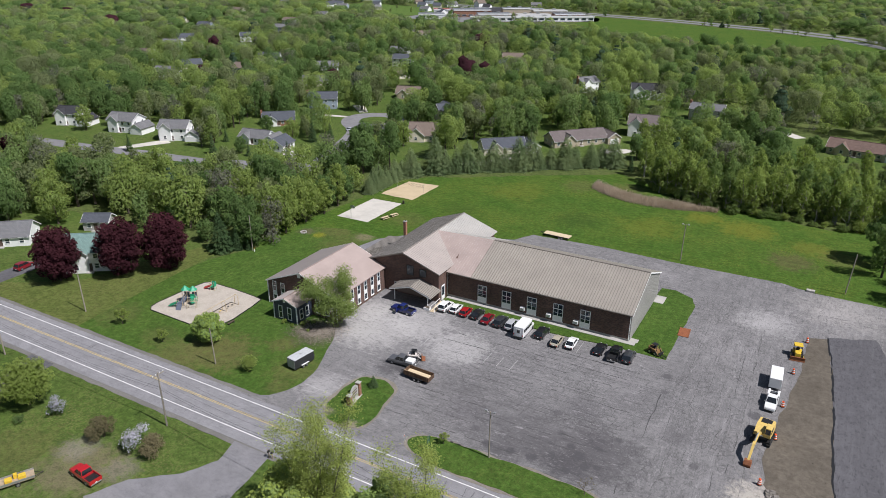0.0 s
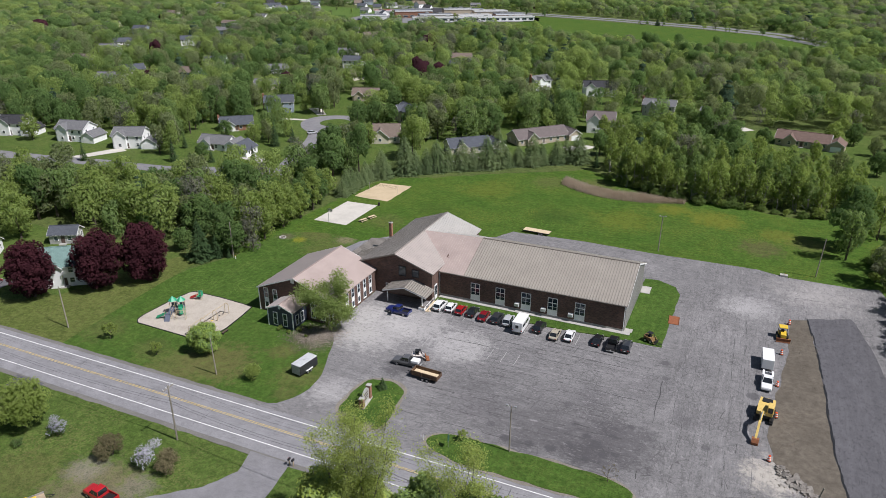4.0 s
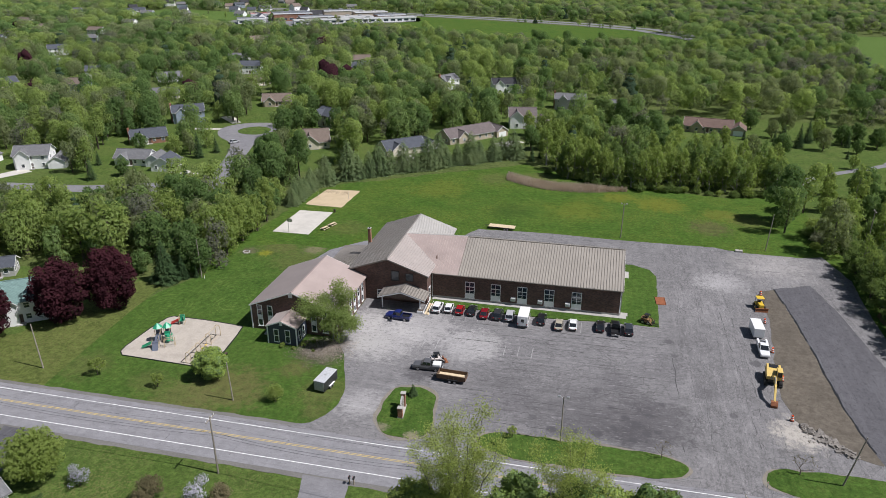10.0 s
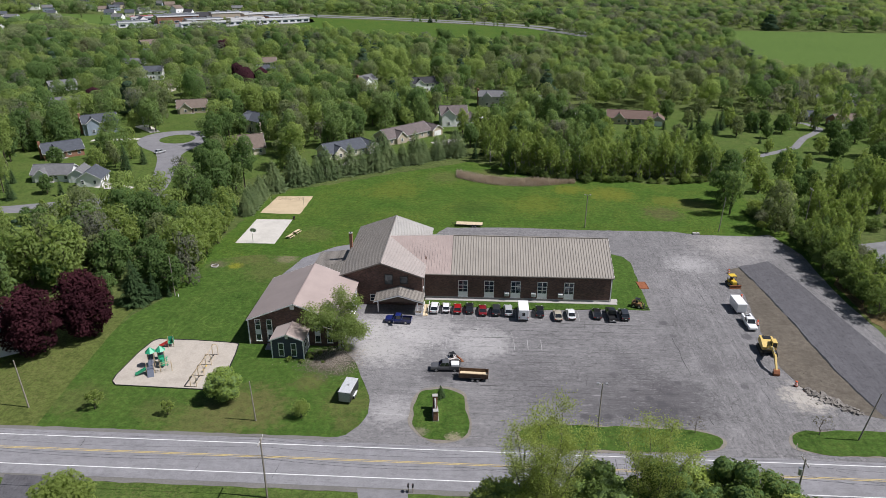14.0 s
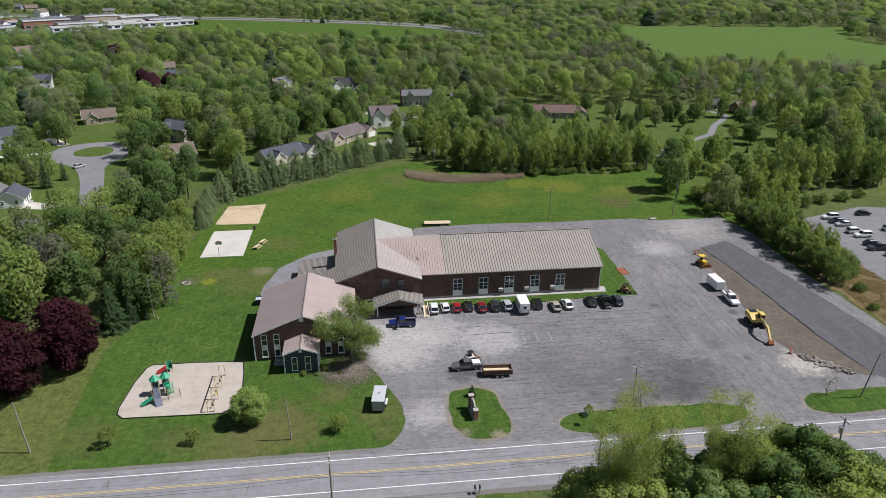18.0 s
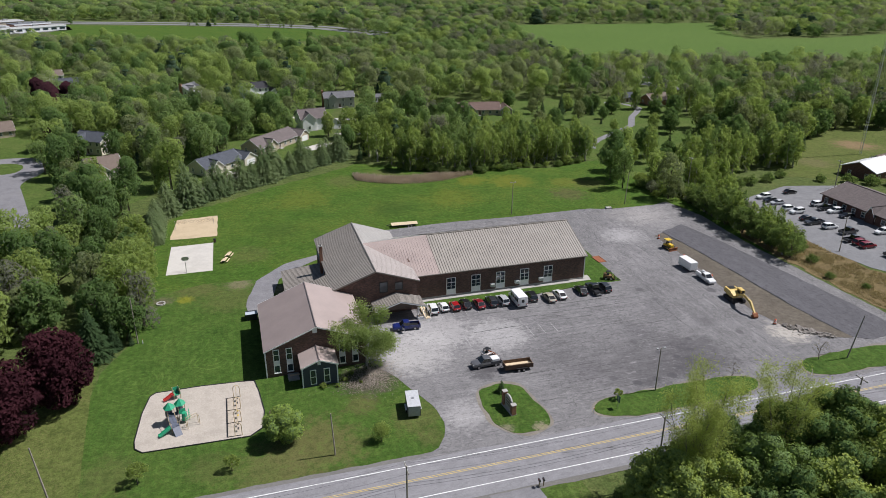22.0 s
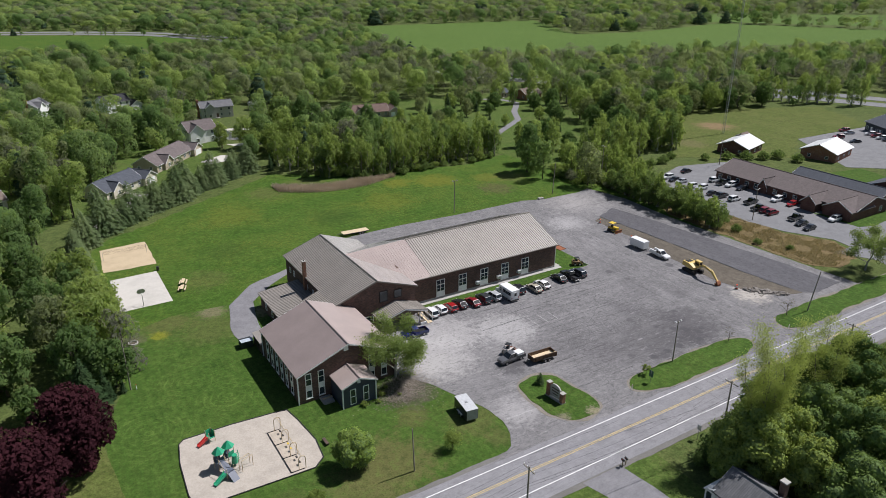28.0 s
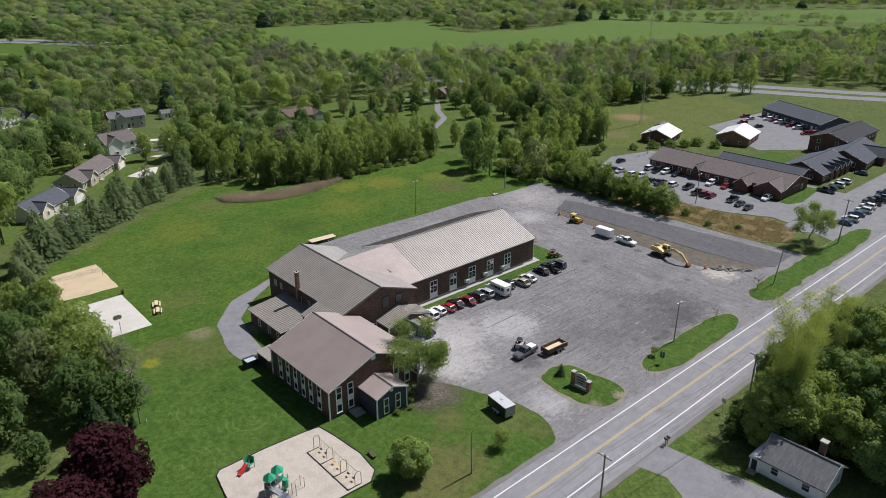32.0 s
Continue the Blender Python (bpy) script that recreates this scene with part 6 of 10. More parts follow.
pts = np.concatenate([rng.normal((-85.5, 99.2), (3.0, 2.2), (n - 1500, 2)), rng.normal((-83.5, 102.8), (1.6, 1.5), (1500, 2))])
pts = pts[(pts[:, 0] < -78.5) & (pts[:, 1] < 104.6) & ~((pts[:, 0] < -90.6) & (pts[:, 1] > 99.4))]
a, sz = rng.uniform(0, 6.283, len(pts)), rng.uniform(0.03, 0.1, len(pts))
c, sn = np.cos(a) * sz, np.sin(a) * sz
z = rng.uniform(0.02, 0.07, len(pts))
v = np.stack([np.stack([pts[:, 0] + p * c - q * sn, pts[:, 1] + p * sn + q * c, z + h], 1) for p, q, h in ((-1, -0.5, 0), (1, -0.5, 0.04), (1, 0.5, 0), (-1, 0.5, 0.05))], 1).reshape(-1, 3)
tagged(new("leaf_litter", fast_mesh("leaf_litter", v, np.arange(len(v)).reshape(-1, 4), [LITTER])), "brown and grey leaf litter strewn under the birch", "leaf litter", kind="stuff")
moved(shrub(11, 1.6, 1.0, LEAVES[2], 700, 0.12, "shrub", "small dark shrub in a yard"), -109.5, 50.5)
airy = vase_tree(12, 22.6, 5.4, 14000, 0.118, AIRY_LEAF, GREY_BARK, "airy_tree", "tall open tree with bare grey stems and thin yellow-green spring leaves")
moved(airy, -47.6, 54.6)
plant_at(airy, -49.6, 54.0, 0.9, 140)
plant_at(airy, -34.4, 54.6, 0.96, 110)
scrub = broadleaf(76, 4.2, 2.4, 900, 0.3, DEEP_WOOD, BARK, 0.1, 0.02, "scrub_tree", "dark scrubby bush at the end of the roadside thicket")
moved(scrub, -53.4, 58.6)
for x, y, s in ((-55.2, 56.4, 0.8), (-52.0, 60.0, 0.6), (-51.6, 56.8, 1.1), (-56.6, 58.4, 0.5), (-49.0, 59.6, 0.7), (-45.5, 60.6, 0.6)):
    plant_at(scrub, x, y, s, x * 17)
thick = [moved(broadleaf(20, 14.0, 5.6, 5200, 0.27, FINE_LEAVES[2], BARK, 0.0, 0.03, "thicket_tree", "dense dark green tree south of the road", skin=CLOSE_MASSES[2]), -30, 50),
         moved(broadleaf(21, 13.0, 5.2, 5200, 0.26, FINE_LEAVES[0], BARK, 0.0, 0.03, "thicket_tree", "full mid-green tree south of the road", skin=CLOSE_MASSES[0]), -40, 51.5),
         moved(broadleaf(22, 13.5, 5.0, 5200, 0.25, FINE_LEAVES[1], BARK, 0.1, 0.03, "thicket_tree", "yellow-green tree south of the road", skin=CLOSE_MASSES[1]), -35, 44)]
for k, (x, y, i, s) in enumerate(((-54.2, 54.6, 2, 0.8), (-52.3, 52.2, 2, 0.95), (-56.6, 54.2, 2, 0.5), (-48.6, 56.6, 2, 0.72), (-41.0, 58.6, 1, 0.86))):
    plant_at(thick[i], x, y, s, k * 91)
for k, (x, y, i, s) in enumerate(((-24, 55.5, 0, 1.05), (-18.5, 51, 2, 1.0), (-16, 52.5, 0, 0.85), (-23, 45, 2, 1.0), (-46.5, 51, 2, 0.8), (-43, 43, 0, 1.0), (-14, 44, 2, 1.0), (-29, 38, 2, 1.1), (-38, 36, 0, 1.1), (-5, 50, 2, 1.0), (-49.5, 45, 2, 0.8), (-20, 37, 2, 1.1),
                               (2, 43, 2, 1.0), (6, 53, 2, 0.75), (-33, 56, 0, 0.95), (-50.5, 38.5, 1, 0.95), (-44.6, 57, 0, 0.6), (-40, 57, 1, 0.8), (-28.5, 57, 2, 0.9), (-18, 57, 0, 0.85), (-45, 34, 0, 1.0), (-51.8, 50.5, 2, 0.5), (-36.5, 49, 1, 0.95))):
    plant_at(thick[i], x, y, s, k * 67)
willow = moved(broadleaf(23, 11.0, 5.6, 9000, 0.24, BIRCH_LEAF, BARK_PALE, 0.4, 0.12, "willow_tree", "wide pale-green willow by the road"), 38.0, 86.0)

# the wood edge west of the lawn, conifer rows and the thicket behind the meadow
edge = [broadleaf(30 + k, h, w, 1080, 0.4, (LEAVES + [DEEP_WOOD])[m], BARK, o, 0.06, "wood_edge_tree", lab, tall=1.2, skin=MASSES[m if m < 5 else 2]) for k, (h, w, m, o, lab) in enumerate((
    (12, 4.8, 2, 0.0, "leafy green tree at the wood edge"), (13.5, 5.0, 1, 0.1, "fresh yellow-green tree at the wood edge"), (11, 4.6, 5, 0.0, "deep green tree at the wood edge"), (14, 4.6, 3, 0.1, "tall olive-green tree with an open crown"), (11.5, 3.0, 1, 0.1, "slender bright poplar just in leaf")))]
for e in edge:
    moved(e, -400, -300)
rng = np.random.default_rng(77)
EDGE_SPOTS = [(-129.5, 127, 2, 0.9), (-134, 131, 0, 1.1), (-131, 137, 1, 1.05), (-130.5, 145, 1, 1.1), (-137, 143, 3, 1.0), (-131, 153, 1, 0.9), (-138, 155, 0, 1.1), (-132, 162, 2, 0.95), (-131, 170, 0, 0.8), (-133, 178, 1, 0.75), (-141, 180, 0, 1.0),
              (-146, 134, 2, 1.1), (-150, 146, 1, 1.1), (-148, 158, 0, 1.15), (-160, 140, 0, 1.1), (-163, 153, 3, 1.05), (-172, 146, 2, 1.1), (-185, 145, 1, 1.05), (-157, 128, 0, 0.9),
              (-171, 131, 1, 0.95), (-183, 132, 0, 1.0), (-196, 138, 2, 1.1), (-208, 128, 1, 1.2), (-200, 118, 1, 1.15), (-218, 116, 0, 1.2), (-206, 107, 0, 1.05), (-190, 112, 1, 1.0), (-143, 124, 2, 0.6)]
EDGE_SPOTS += [(-128.6, 157, 4, 1.0), (-129, 149, 1, 1.0), (-128.4, 139.5, 1, 0.95), (-129.6, 165, 4, 1.1), (-176, 157, 3, 0.65), (-188, 155, 0, 0.6), (-199, 150, 1, 0.7), (-211, 149, 2, 0.65), (-222, 146, 0, 0.75), (-236, 150, 1, 0.6), (-247, 143, 0, 0.8), (-183, 167, 4, 0.6), (-216, 160, 3, 0.5), (-233, 161, 4, 0.5), (-250, 159, 1, 0.55),
               (-286, 190, 1, 0.8), (-200, 196, 0, 0.55), (-196, 222, 1, 0.7), (-214, 226, 2, 0.7), (-157, 226, 0, 0.8), (-150, 236, 1, 0.75), (-158, 240, 3, 0.7), (-205, 244, 0, 0.75), (-212, 260, 1, 0.7)]
for k, (x, y, i, s) in enumerate(EDGE_SPOTS):
    plant_at(edge[i], x, y, s * (1.12 if x < -150 and 142 < y < 174 else 1.0), k * 83)
# the wood edge behind the barns, and trees round the houses
for k, (x, y) in enumerate(((92, 207), (99, 211), (106, 215), (113, 219), (121, 224), (129, 228), (137, 233), (146, 237), (156, 238), (166, 238), (177, 237), (188, 235), (199, 232), (96, 219), (104, 224), (112, 229), (120, 234), (129, 239), (139, 244), (150, 247), (162, 248), (175, 247), (188, 245), (98, 231), (107, 237), (117, 243), (127, 249), (139, 255), (152, 257), (166, 258), (180, 257), (104, 246), (115, 253), (127, 261), (141, 266), (156, 268), (86, 222), (88, 236), (92, 248), (98, 258))):
    plant_at(edge[(2, 0, 2, 3, 1)[k % 5]], x + rng.uniform(-2, 2), y + rng.uniform(-2, 2), rng.uniform(0.85, 1.3), k * 77)
for k, (x, y, i, s) in enumerate(((-162, 276, 2, 1.0), (-148, 272, 0, 1.0), (-141, 262, 1, 1.0), (-66, 288, 4, 1.0), (-58, 282, 1, 0.95), (-50, 276, 0, 1.0), (-52, 266, 1, 1.0), (-60, 266, 4, 0.9), (-44, 268, 1, 1.05))):
    plant_at(edge[i], x, y, s, k * 57)
thin = [broadleaf(50 + k, 12.5, 2.7, 640, 0.34, LEAVES[m], BARK_PALE, 0.1, 0.04, "thicket_tree", lab, taper=0.4, tall=1.7, skin=MASSES[m]) for k, (m, lab) in enumerate(((1, "slender green tree in the thicket behind the meadow"), (1, "bright young tree in the thicket behind the meadow"), (0, "olive half-leafed tree in the thicket")))]
for e in thin:
    moved(e, -420, -300)
k = 0
for row, (y0, dy) in enumerate(((222.5, 0), (227, 1), (232, 2), (238, 3), (245, 4))):
    for j in range(17):
        x = -46 + j * 4.3 + rng.uniform(-1.6, 1.6)
        y = y0 + rng.uniform(-1.4, 1.4) + (max(0, -30 - x) * 0.55 if row == 0 else 0)
        if row == 4 and j % 2:
            continue
        plant_at(thin[int(rng.integers(3))], x, y, rng.uniform(0.78, 1.25), k * 71)
        k += 1
for k, (x, y, s) in enumerate(((-50, 237, 1.0), (-54, 243, 1.1), (-49.5, 247, 1.15), (-45, 252, 1.1), (-55.5, 251, 1.1), (-41, 256, 1.15), (-36, 250, 1.1), (-30, 253, 1.1))):
    plant_at(thin[k % 2], x, y, s, k * 37)
spruce = conifer(60, 10.5, 4.6, BLUE_NEEDLES, 2600, "row_pine", "blue-green pine with spreading tiers in a planted row along the meadow", 0.5, 0.6)
moved(spruce, -126, 203)
for k in range(16):
    u = (k + 1) / 17
    x, y = -125 + u * 60, 207.0 + u * 47
    plant_at(spruce, x + rng.uniform(-1.2, 1.2), y + rng.uniform(-1.2, 1.6), rng.uniform(0.8, 1.25), k * 50)
for k in range(7):
    plant_at(spruce, -128.5 + rng.uniform(-0.6, 0.6), 180 + k * 3.4, rng.uniform(0.55, 0.8), k * 33)
dark = conifer(61, 11, 2.6, NEEDLES, 1400)
moved(dark, -131.5, 123.5, 0.6)
moved(conifer(62, 11.0, 3.9, NEEDLES, 2600, "spruce_tree", "broad dark green spruce at the lawn corner", 0.4), -134.6, 121.0)
for x, y, s in ((-130.6, 123.6, 0.55), (-128.6, 124.8, 0.5), (-208, 189, 1.3), (-186.8, 223.7, 1.5), (-173.3, 192.7, 1.3), (-194, 194, 0.9), (-240, 176, 1.1), (43.5, 291, 1.5), (112, 212, 1.25), (-60, 247, 0.95), (-57, 253, 1.1), (-184, 232, 1.1), (24, 300, 0.7), (8, 300, 0.6), (36, 300, 0.75), (58, 277, 0.55), (66, 246, 0.5), (70, 240, 0.55), (95, 214, 1.5), (110, 226, 1.7), (133, 240, 1.5), (160, 250, 1.4), (103, 205, 1.1), (49, 301, 1.6), (57, 309, 1.4), (63, 296, 1.0), (40, 303, 1.2), (72, 312, 1.3), (16, 292, 0.5), (30, 284, 0.45), (-232, 214, 1.2), (-252, 206, 1.0), (-218, 206, 0.9), (-258, 214, 1.3)):
    plant_at(dark, x, y, s, x * 11)

# brush between the lot and the offices
brush = [shrub(70 + k, 4.0, 2.8, LEAVES[m], 800, 0.37, "brush", lab) for k, (m, lab) in enumerate(((0, "green brush along the asphalt lot edge"), (1, "bright yellow-green brush along the lot edge"), (4, "olive half-leafed brush by the lot")))]
for e in brush:
    moved(e, -440, -300)
for k in range(64):
    y = 130 + 62 * (k / 64) + rng.uniform(-1.5, 1.5)
    x = rng.uniform(29.5, 41) if y < 168 else rng.uniform(16 + (192 - y) * 0.4, 44)
    plant_at(brush[int(rng.integers(3))], x, y, rng.uniform(0.5, 1.2), k * 47)
for k in range(30):
    y = 132 + 58 * (k / 30) + rng.uniform(-1.5, 1.5)
    x = rng.uniform(30, 40) if y < 168 else rng.uniform(22 + (192 - y) * 0.3, 42)
    plant_at(thin[k % 3], x, y, rng.uniform(0.45, 0.78), k * 59)
for k in range(34):
    plant_at(thin[k % 3], rng.uniform(42, 100), rng.uniform(190, 216), rng.uniform(0.75, 1.3), k * 61)
for k in range(20):
    y = 168 + k * 1.1
    plant_at(thin[k % 2], rng.uniform(38, 47 + (y - 168) * 0.5), y, rng.uniform(0.6, 0.95), k * 67)
for k in range(46):
    u = k / 45
    x, y = (84 + 120 * u / 0.62, 297 - 48 * u / 0.62) if u < 0.62 else (204 + (u - 0.62) * 110, 249 - (u - 0.62) * 110)
    plant_at(thin[k % 3], x + rng.uniform(-4, 4), y + rng.uniform(-3, 9), rng.uniform(0.9, 1.45), k * 53)
for k in range(26):
    x = -52 + k * 2.9 + rng.uniform(-1, 1)
    plant_at(brush[(0, 1, 0)[k % 3]], x, 219.5 + max(0, -30 - x) * 0.5 + rng.uniform(-1.2, 2.2), rng.uniform(0.45, 1.0), k * 29)
low = broadleaf(75, 6.0, 2.9, 1500, 0.27, LEAVES[0], BARK, 0.25, 0.04, "brush_tree", "thin low tree shading the lot edge")
moved(low, 30.0, 131.0)
for k in range(-4, 15):
    plant_at(low if k % 3 else thin[k % 2], 29.6 - 0.05 * k + rng.uniform(-0.8, 1.6), 133 + k * 2.3, rng.uniform(1.0, 1.5) if k % 3 else 0.85, k * 43)
for x, y, s in ((31, 126, 0.9), (33, 120, 0.6), (36, 128, 0.8), (30, 111, 0.45), (34, 104, 0.4), (31, 138, 1.2), (55, 178, 1.0), (62, 180, 0.9), (70, 181, 0.9), (78, 184, 0.8), (88, 176, 0.7), (96, 172, 0.9), (102, 168, 1.0), (108, 165, 1.0), (114, 163, 1.1), (116, 156, 1.0)):
    plant_at(brush[0], x, y, s, x * 5)
for x, y, i, s in ((36, 196, 1, 0.8), (44, 204, 0, 0.75), (34, 210, 4, 0.9), (52, 214, 2, 0.7), (47, 222, 0, 1.0), (58, 205, 4, 0.9), (66, 200, 4, 1.0), (72, 208, 1, 0.8), (78, 199, 4, 0.95), (84, 206, 0, 0.75), (92, 196, 1, 0.8), (38, 228, 4, 0.85), (28, 232, 1, 0.7), (60, 236, 4, 0.6), (20, 196, 1, 0.3),
                   (20, 262, 3, 0.8), (34, 276, 0, 0.8), (52, 288, 3, 0.7), (62, 300, 0, 0.75), (84, 262, 0, 0.8), (78, 252, 2, 0.8), (98, 280, 0, 0.9), (14, 285, 4, 0.8), (-6, 276, 1, 0.8), (-14, 290, 0, 0.8), (66, 315, 3, 0.7), (44, 318, 3, 0.8), (30, 322, 0, 0.8), (2, 262, 1, 0.6), (-4, 304, 0, 0.7), (22, 318, 1, 0.8), (36, 306, 3, 0.6), (56, 262, 1, 0.4), (74, 296, 0, 0.8), (68, 304, 2, 0.8), (86, 310, 3, 0.9), (54, 306, 1, 0.7), (10, 276, 3, 0.5), (28, 268, 1, 0.45), (64, 286, 0, 0.5), (90, 284, 2, 0.8), (76, 262, 1, 0.6)):
    plant_at(edge[i], x, y, s, x * 13)

# tall dry grass on the bank by the offices
rng = np.random.default_rng(6)
pts = rng.uniform([29.5, 88], [51, 150], (34000, 2))
pts = pts[inside(pts[:, 0], pts[:, 1], [(29.2, 97), (28.6, 132), (36, 149), (43, 139), (43, 112), (49, 101), (45, 93), (33, 91)])]
keep = np.array([noise.noise((px * 0.25, py * 0.25, 4.0)) > -0.12 for px, py in pts])
pts = pts[keep]
a, h = rng.uniform(0, 6.283, len(pts)), rng.uniform(0.18, 0.55, len(pts))
base = np.stack([pts[:, 0], pts[:, 1], np.zeros(len(pts))], 1)
s = np.stack([np.cos(a), np.sin(a), np.zeros(len(pts))], 1) * 0.06
lean = np.stack([rng.normal(0, 0.25, len(pts)), rng.normal(0, 0.25, len(pts)), h], 1)
v = np.stack([base - s, base + s, base + lean + s * 0.4, base + lean - s * 0.4], 1).reshape(-1, 3)
tagged(new("dry_grass", fast_mesh("dry_grass", v, np.arange(len(v)).reshape(-1, 4), [DRY_BLADE])), "tall dry tan grass on the bank beside the lot", "grass", kind="stuff")

# reeds
rng = np.random.default_rng(5)
pts = rng.uniform([-66, 211], [-25, 231], (60000, 2))
curve = 216.2 + 4.2 * ((-pts[:, 0] - 46) / 18) ** 2 * np.where(pts[:, 0] < -46, 1.7, 0.25)
keep = np.abs(pts[:, 1] - curve) < 4.2 * np.clip((-24 - pts[:, 0]) / 14, 0.25, 1) * rng.uniform(0.4, 1.0, len(pts))
pts = pts[keep]
a = rng.uniform(0, 6.283, len(pts))
h = rng.uniform(0.5, 1.6, len(pts))
base = np.stack([pts[:, 0], pts[:, 1], np.zeros(len(pts))], 1)
s = np.stack([np.cos(a), np.sin(a), np.zeros(len(pts))], 1) * 0.035
lean = np.stack([rng.normal(0, 0.4, len(pts)), rng.normal(0, 0.4, len(pts)), h], 1)
v = np.stack([base - s, base + s, base + lean + s * 0.6, base + lean - s * 0.6], 1).reshape(-1, 3)
tagged(new("reeds", fast_mesh("reeds", v, np.arange(len(v)).reshape(-1, 4), [REED])), "stand of dry tan reeds at the meadow edge", "reeds", kind="stuff")

# ---- woods ----
def along(px, py, line, wide):
    res = np.zeros(len(px), bool)
    for (x1, y1), (x2, y2) in zip(line, line[1:]):
        dx, dy = x2 - x1, y2 - y1
        u = np.clip(((px - x1) * dx + (py - y1) * dy) / (dx * dx + dy * dy), 0, 1)
        res |= np.hypot(px - x1 - u * dx, py - y1 - u * dy) < wide
    return res


HOUSES = [  # x, y, length, depth, yaw, storeys, roof, walls, garage
    (-303, 196, 11, 9, 20, 2, "dark", "white"), (-270, 199, 13, 9, 12, 2, "grey", "white"), (-240, 200, 12, 9, 25, 2, "grey", "white"), (-206, 212, 13, 8, 8, 1, "grey", "white"), (-190.5, 208, 9, 8, 100, 1, "slate", "white"),
    (-221, 242, 14, 9, 40, 1, "slate", "brick"), (-226, 281, 14, 9, 35, 2, "slate", "blue"), (-202, 326, 14, 10, 20, 1, "brown", "tan"), (-150, 252, 11, 13, 25, 1, "brown", "cream"), (-112, 249, 17, 9, 42, 1, "slate", "cream"),
    (-91, 276, 24, 9.5, 48, 1, "mauve", "tan"), (-126, 393, 12, 9, 60, 2, "grey", "white"), (-92, 388, 13, 9, 20, 2, "dark", "white"), (-52, 350, 15, 8, 0, 2, "grey", "grey"), (11, 314, 20, 9, -10, 1, "red", "tan"),
    (-71, 306, 12, 11, 10, 2, "mauve", "white"), (-157, 288, 13, 9, -35, 2, "slate", "cream"), (-155.5, 99.5, 13, 10, 35, 2, "teal", "white"), (-190, 97, 14, 9, 40, 1, "grey", "white"), (108, 312, 12, 9, 10, 1, "brown", "brick"), (96, 322, 8, 6, 0, 1, "slate", "tan"),
    (-118, 46, 9, 8, 70, 1, "grey", "white"), (-177, 116, 7, 5, 30, 1, "slate", "grey"), (-30, 357, 6, 4, 0, 1, "grey", "white"),
]
FAR_HOMES = [(-420, 420, 10), (-455, 470, 40), (-390, 500, -20), (-480, 540, 15), (-430, 590, 60), (-520, 600, 5), (-380, 610, 30), (-560, 520, 10), (-610, 640, 35), (-540, 680, 0), (-640, 560, 20), (-330, 560, 50), (-300, 470, 15), (-350, 380, 30), (-690, 700, 10), (-600, 800, 10), (-660, 870, 30), (-470, 950, 0), (-400, 990, 20), (-560, 960, 45), (-210, 480, 20), (-360, 300, 20), (-385, 340, 60), (-330, 335, 5), (-300, 380, 40), (-265, 420, 15), (-240, 380, 70), (-470, 400, 20), (-510, 450, 50), (-440, 350, 10), (-270, 330, 30), (-190, 430, 10)]
TOWN = [(-700 + 61 * (k % 8) + 23 * ((k // 8) % 3) + (k * 37) % 29, 800 + 58 * (k // 8) + (k * 53) % 41) for k in range(56)]
TOWN = [p for p in TOWN if p[0] + 0.55 * (p[1] - 880) < -395]
LANE = [(-340, 155), (-300, 167), (-257, 172), (-205, 180), (-164, 193), (-172, 236), (-183, 250), (-200, 268)]
CLEAR = [SCHOOL, [(-128, 62), (-128, 122), (-205, 122), (-205, 62)], [(-700, 55), (700, 55), (700, 80), (-700, 80)], [(-190, 20), (30, 20), (30, 80), (-190, 80)],
         [(28, 85), (28, 215), (92, 230), (145, 245), (215, 222), (245, 235), (300, 130), (300, 60), (28, 60)], [(-10, 250), (-20, 335), (60, 340), (112, 328), (112, 262), (92, 215), (22, 215), (4, 252)],
         [(-250, 640), (-290, 880), (-130, 818), (5, 750), (55, 600), (-20, 545), (-85, 555), (-170, 590)], [(176, 748), (432, 714), (356, 565), (440, 548), (602, 577), (765, 305), (640, 262), (455, 312), (238, 374), (116, 424), (128, 525)],
         [(450, 705), (640, 565), (770, 310), (900, 210), (1150, 380), (900, 560), (700, 680)], [(-470, 690), (-380, 640), (-250, 690), (-250, 806), (-275, 865), (-330, 905), (-470, 900)], [(-650, 740), (-475, 710), (-470, 850), (-520, 890), (-650, 920)], [(-47, 219), (26, 219), (26, 248), (-47, 248)],
         [(-129, 118), (-129, 200), (-140, 200), (-146, 165), (-150, 118)], [(-205, 262), (-197, 285), (-172, 285), (-170, 262), (-188, 250)], [(-262, 176), (-262, 190), (-190, 196), (-190, 182)], [(-60, 298), (-20, 330), (-10, 350), (-40, 370), (-62, 340)],
         [(-268, 128), (-225, 141), (-190, 150), (-160, 162), (-150, 194), (-185, 192), (-268, 180)],
         [(-136, 196), (-122, 196), (-96, 214), (-72, 230), (-46, 240), (-46, 262), (-70, 262), (-100, 246), (-124, 226)],
         [(-127, 205), (-108, 222), (-85, 240), (-64, 258), (-50, 300), (-75, 297), (-97, 266), (-122, 238)]]


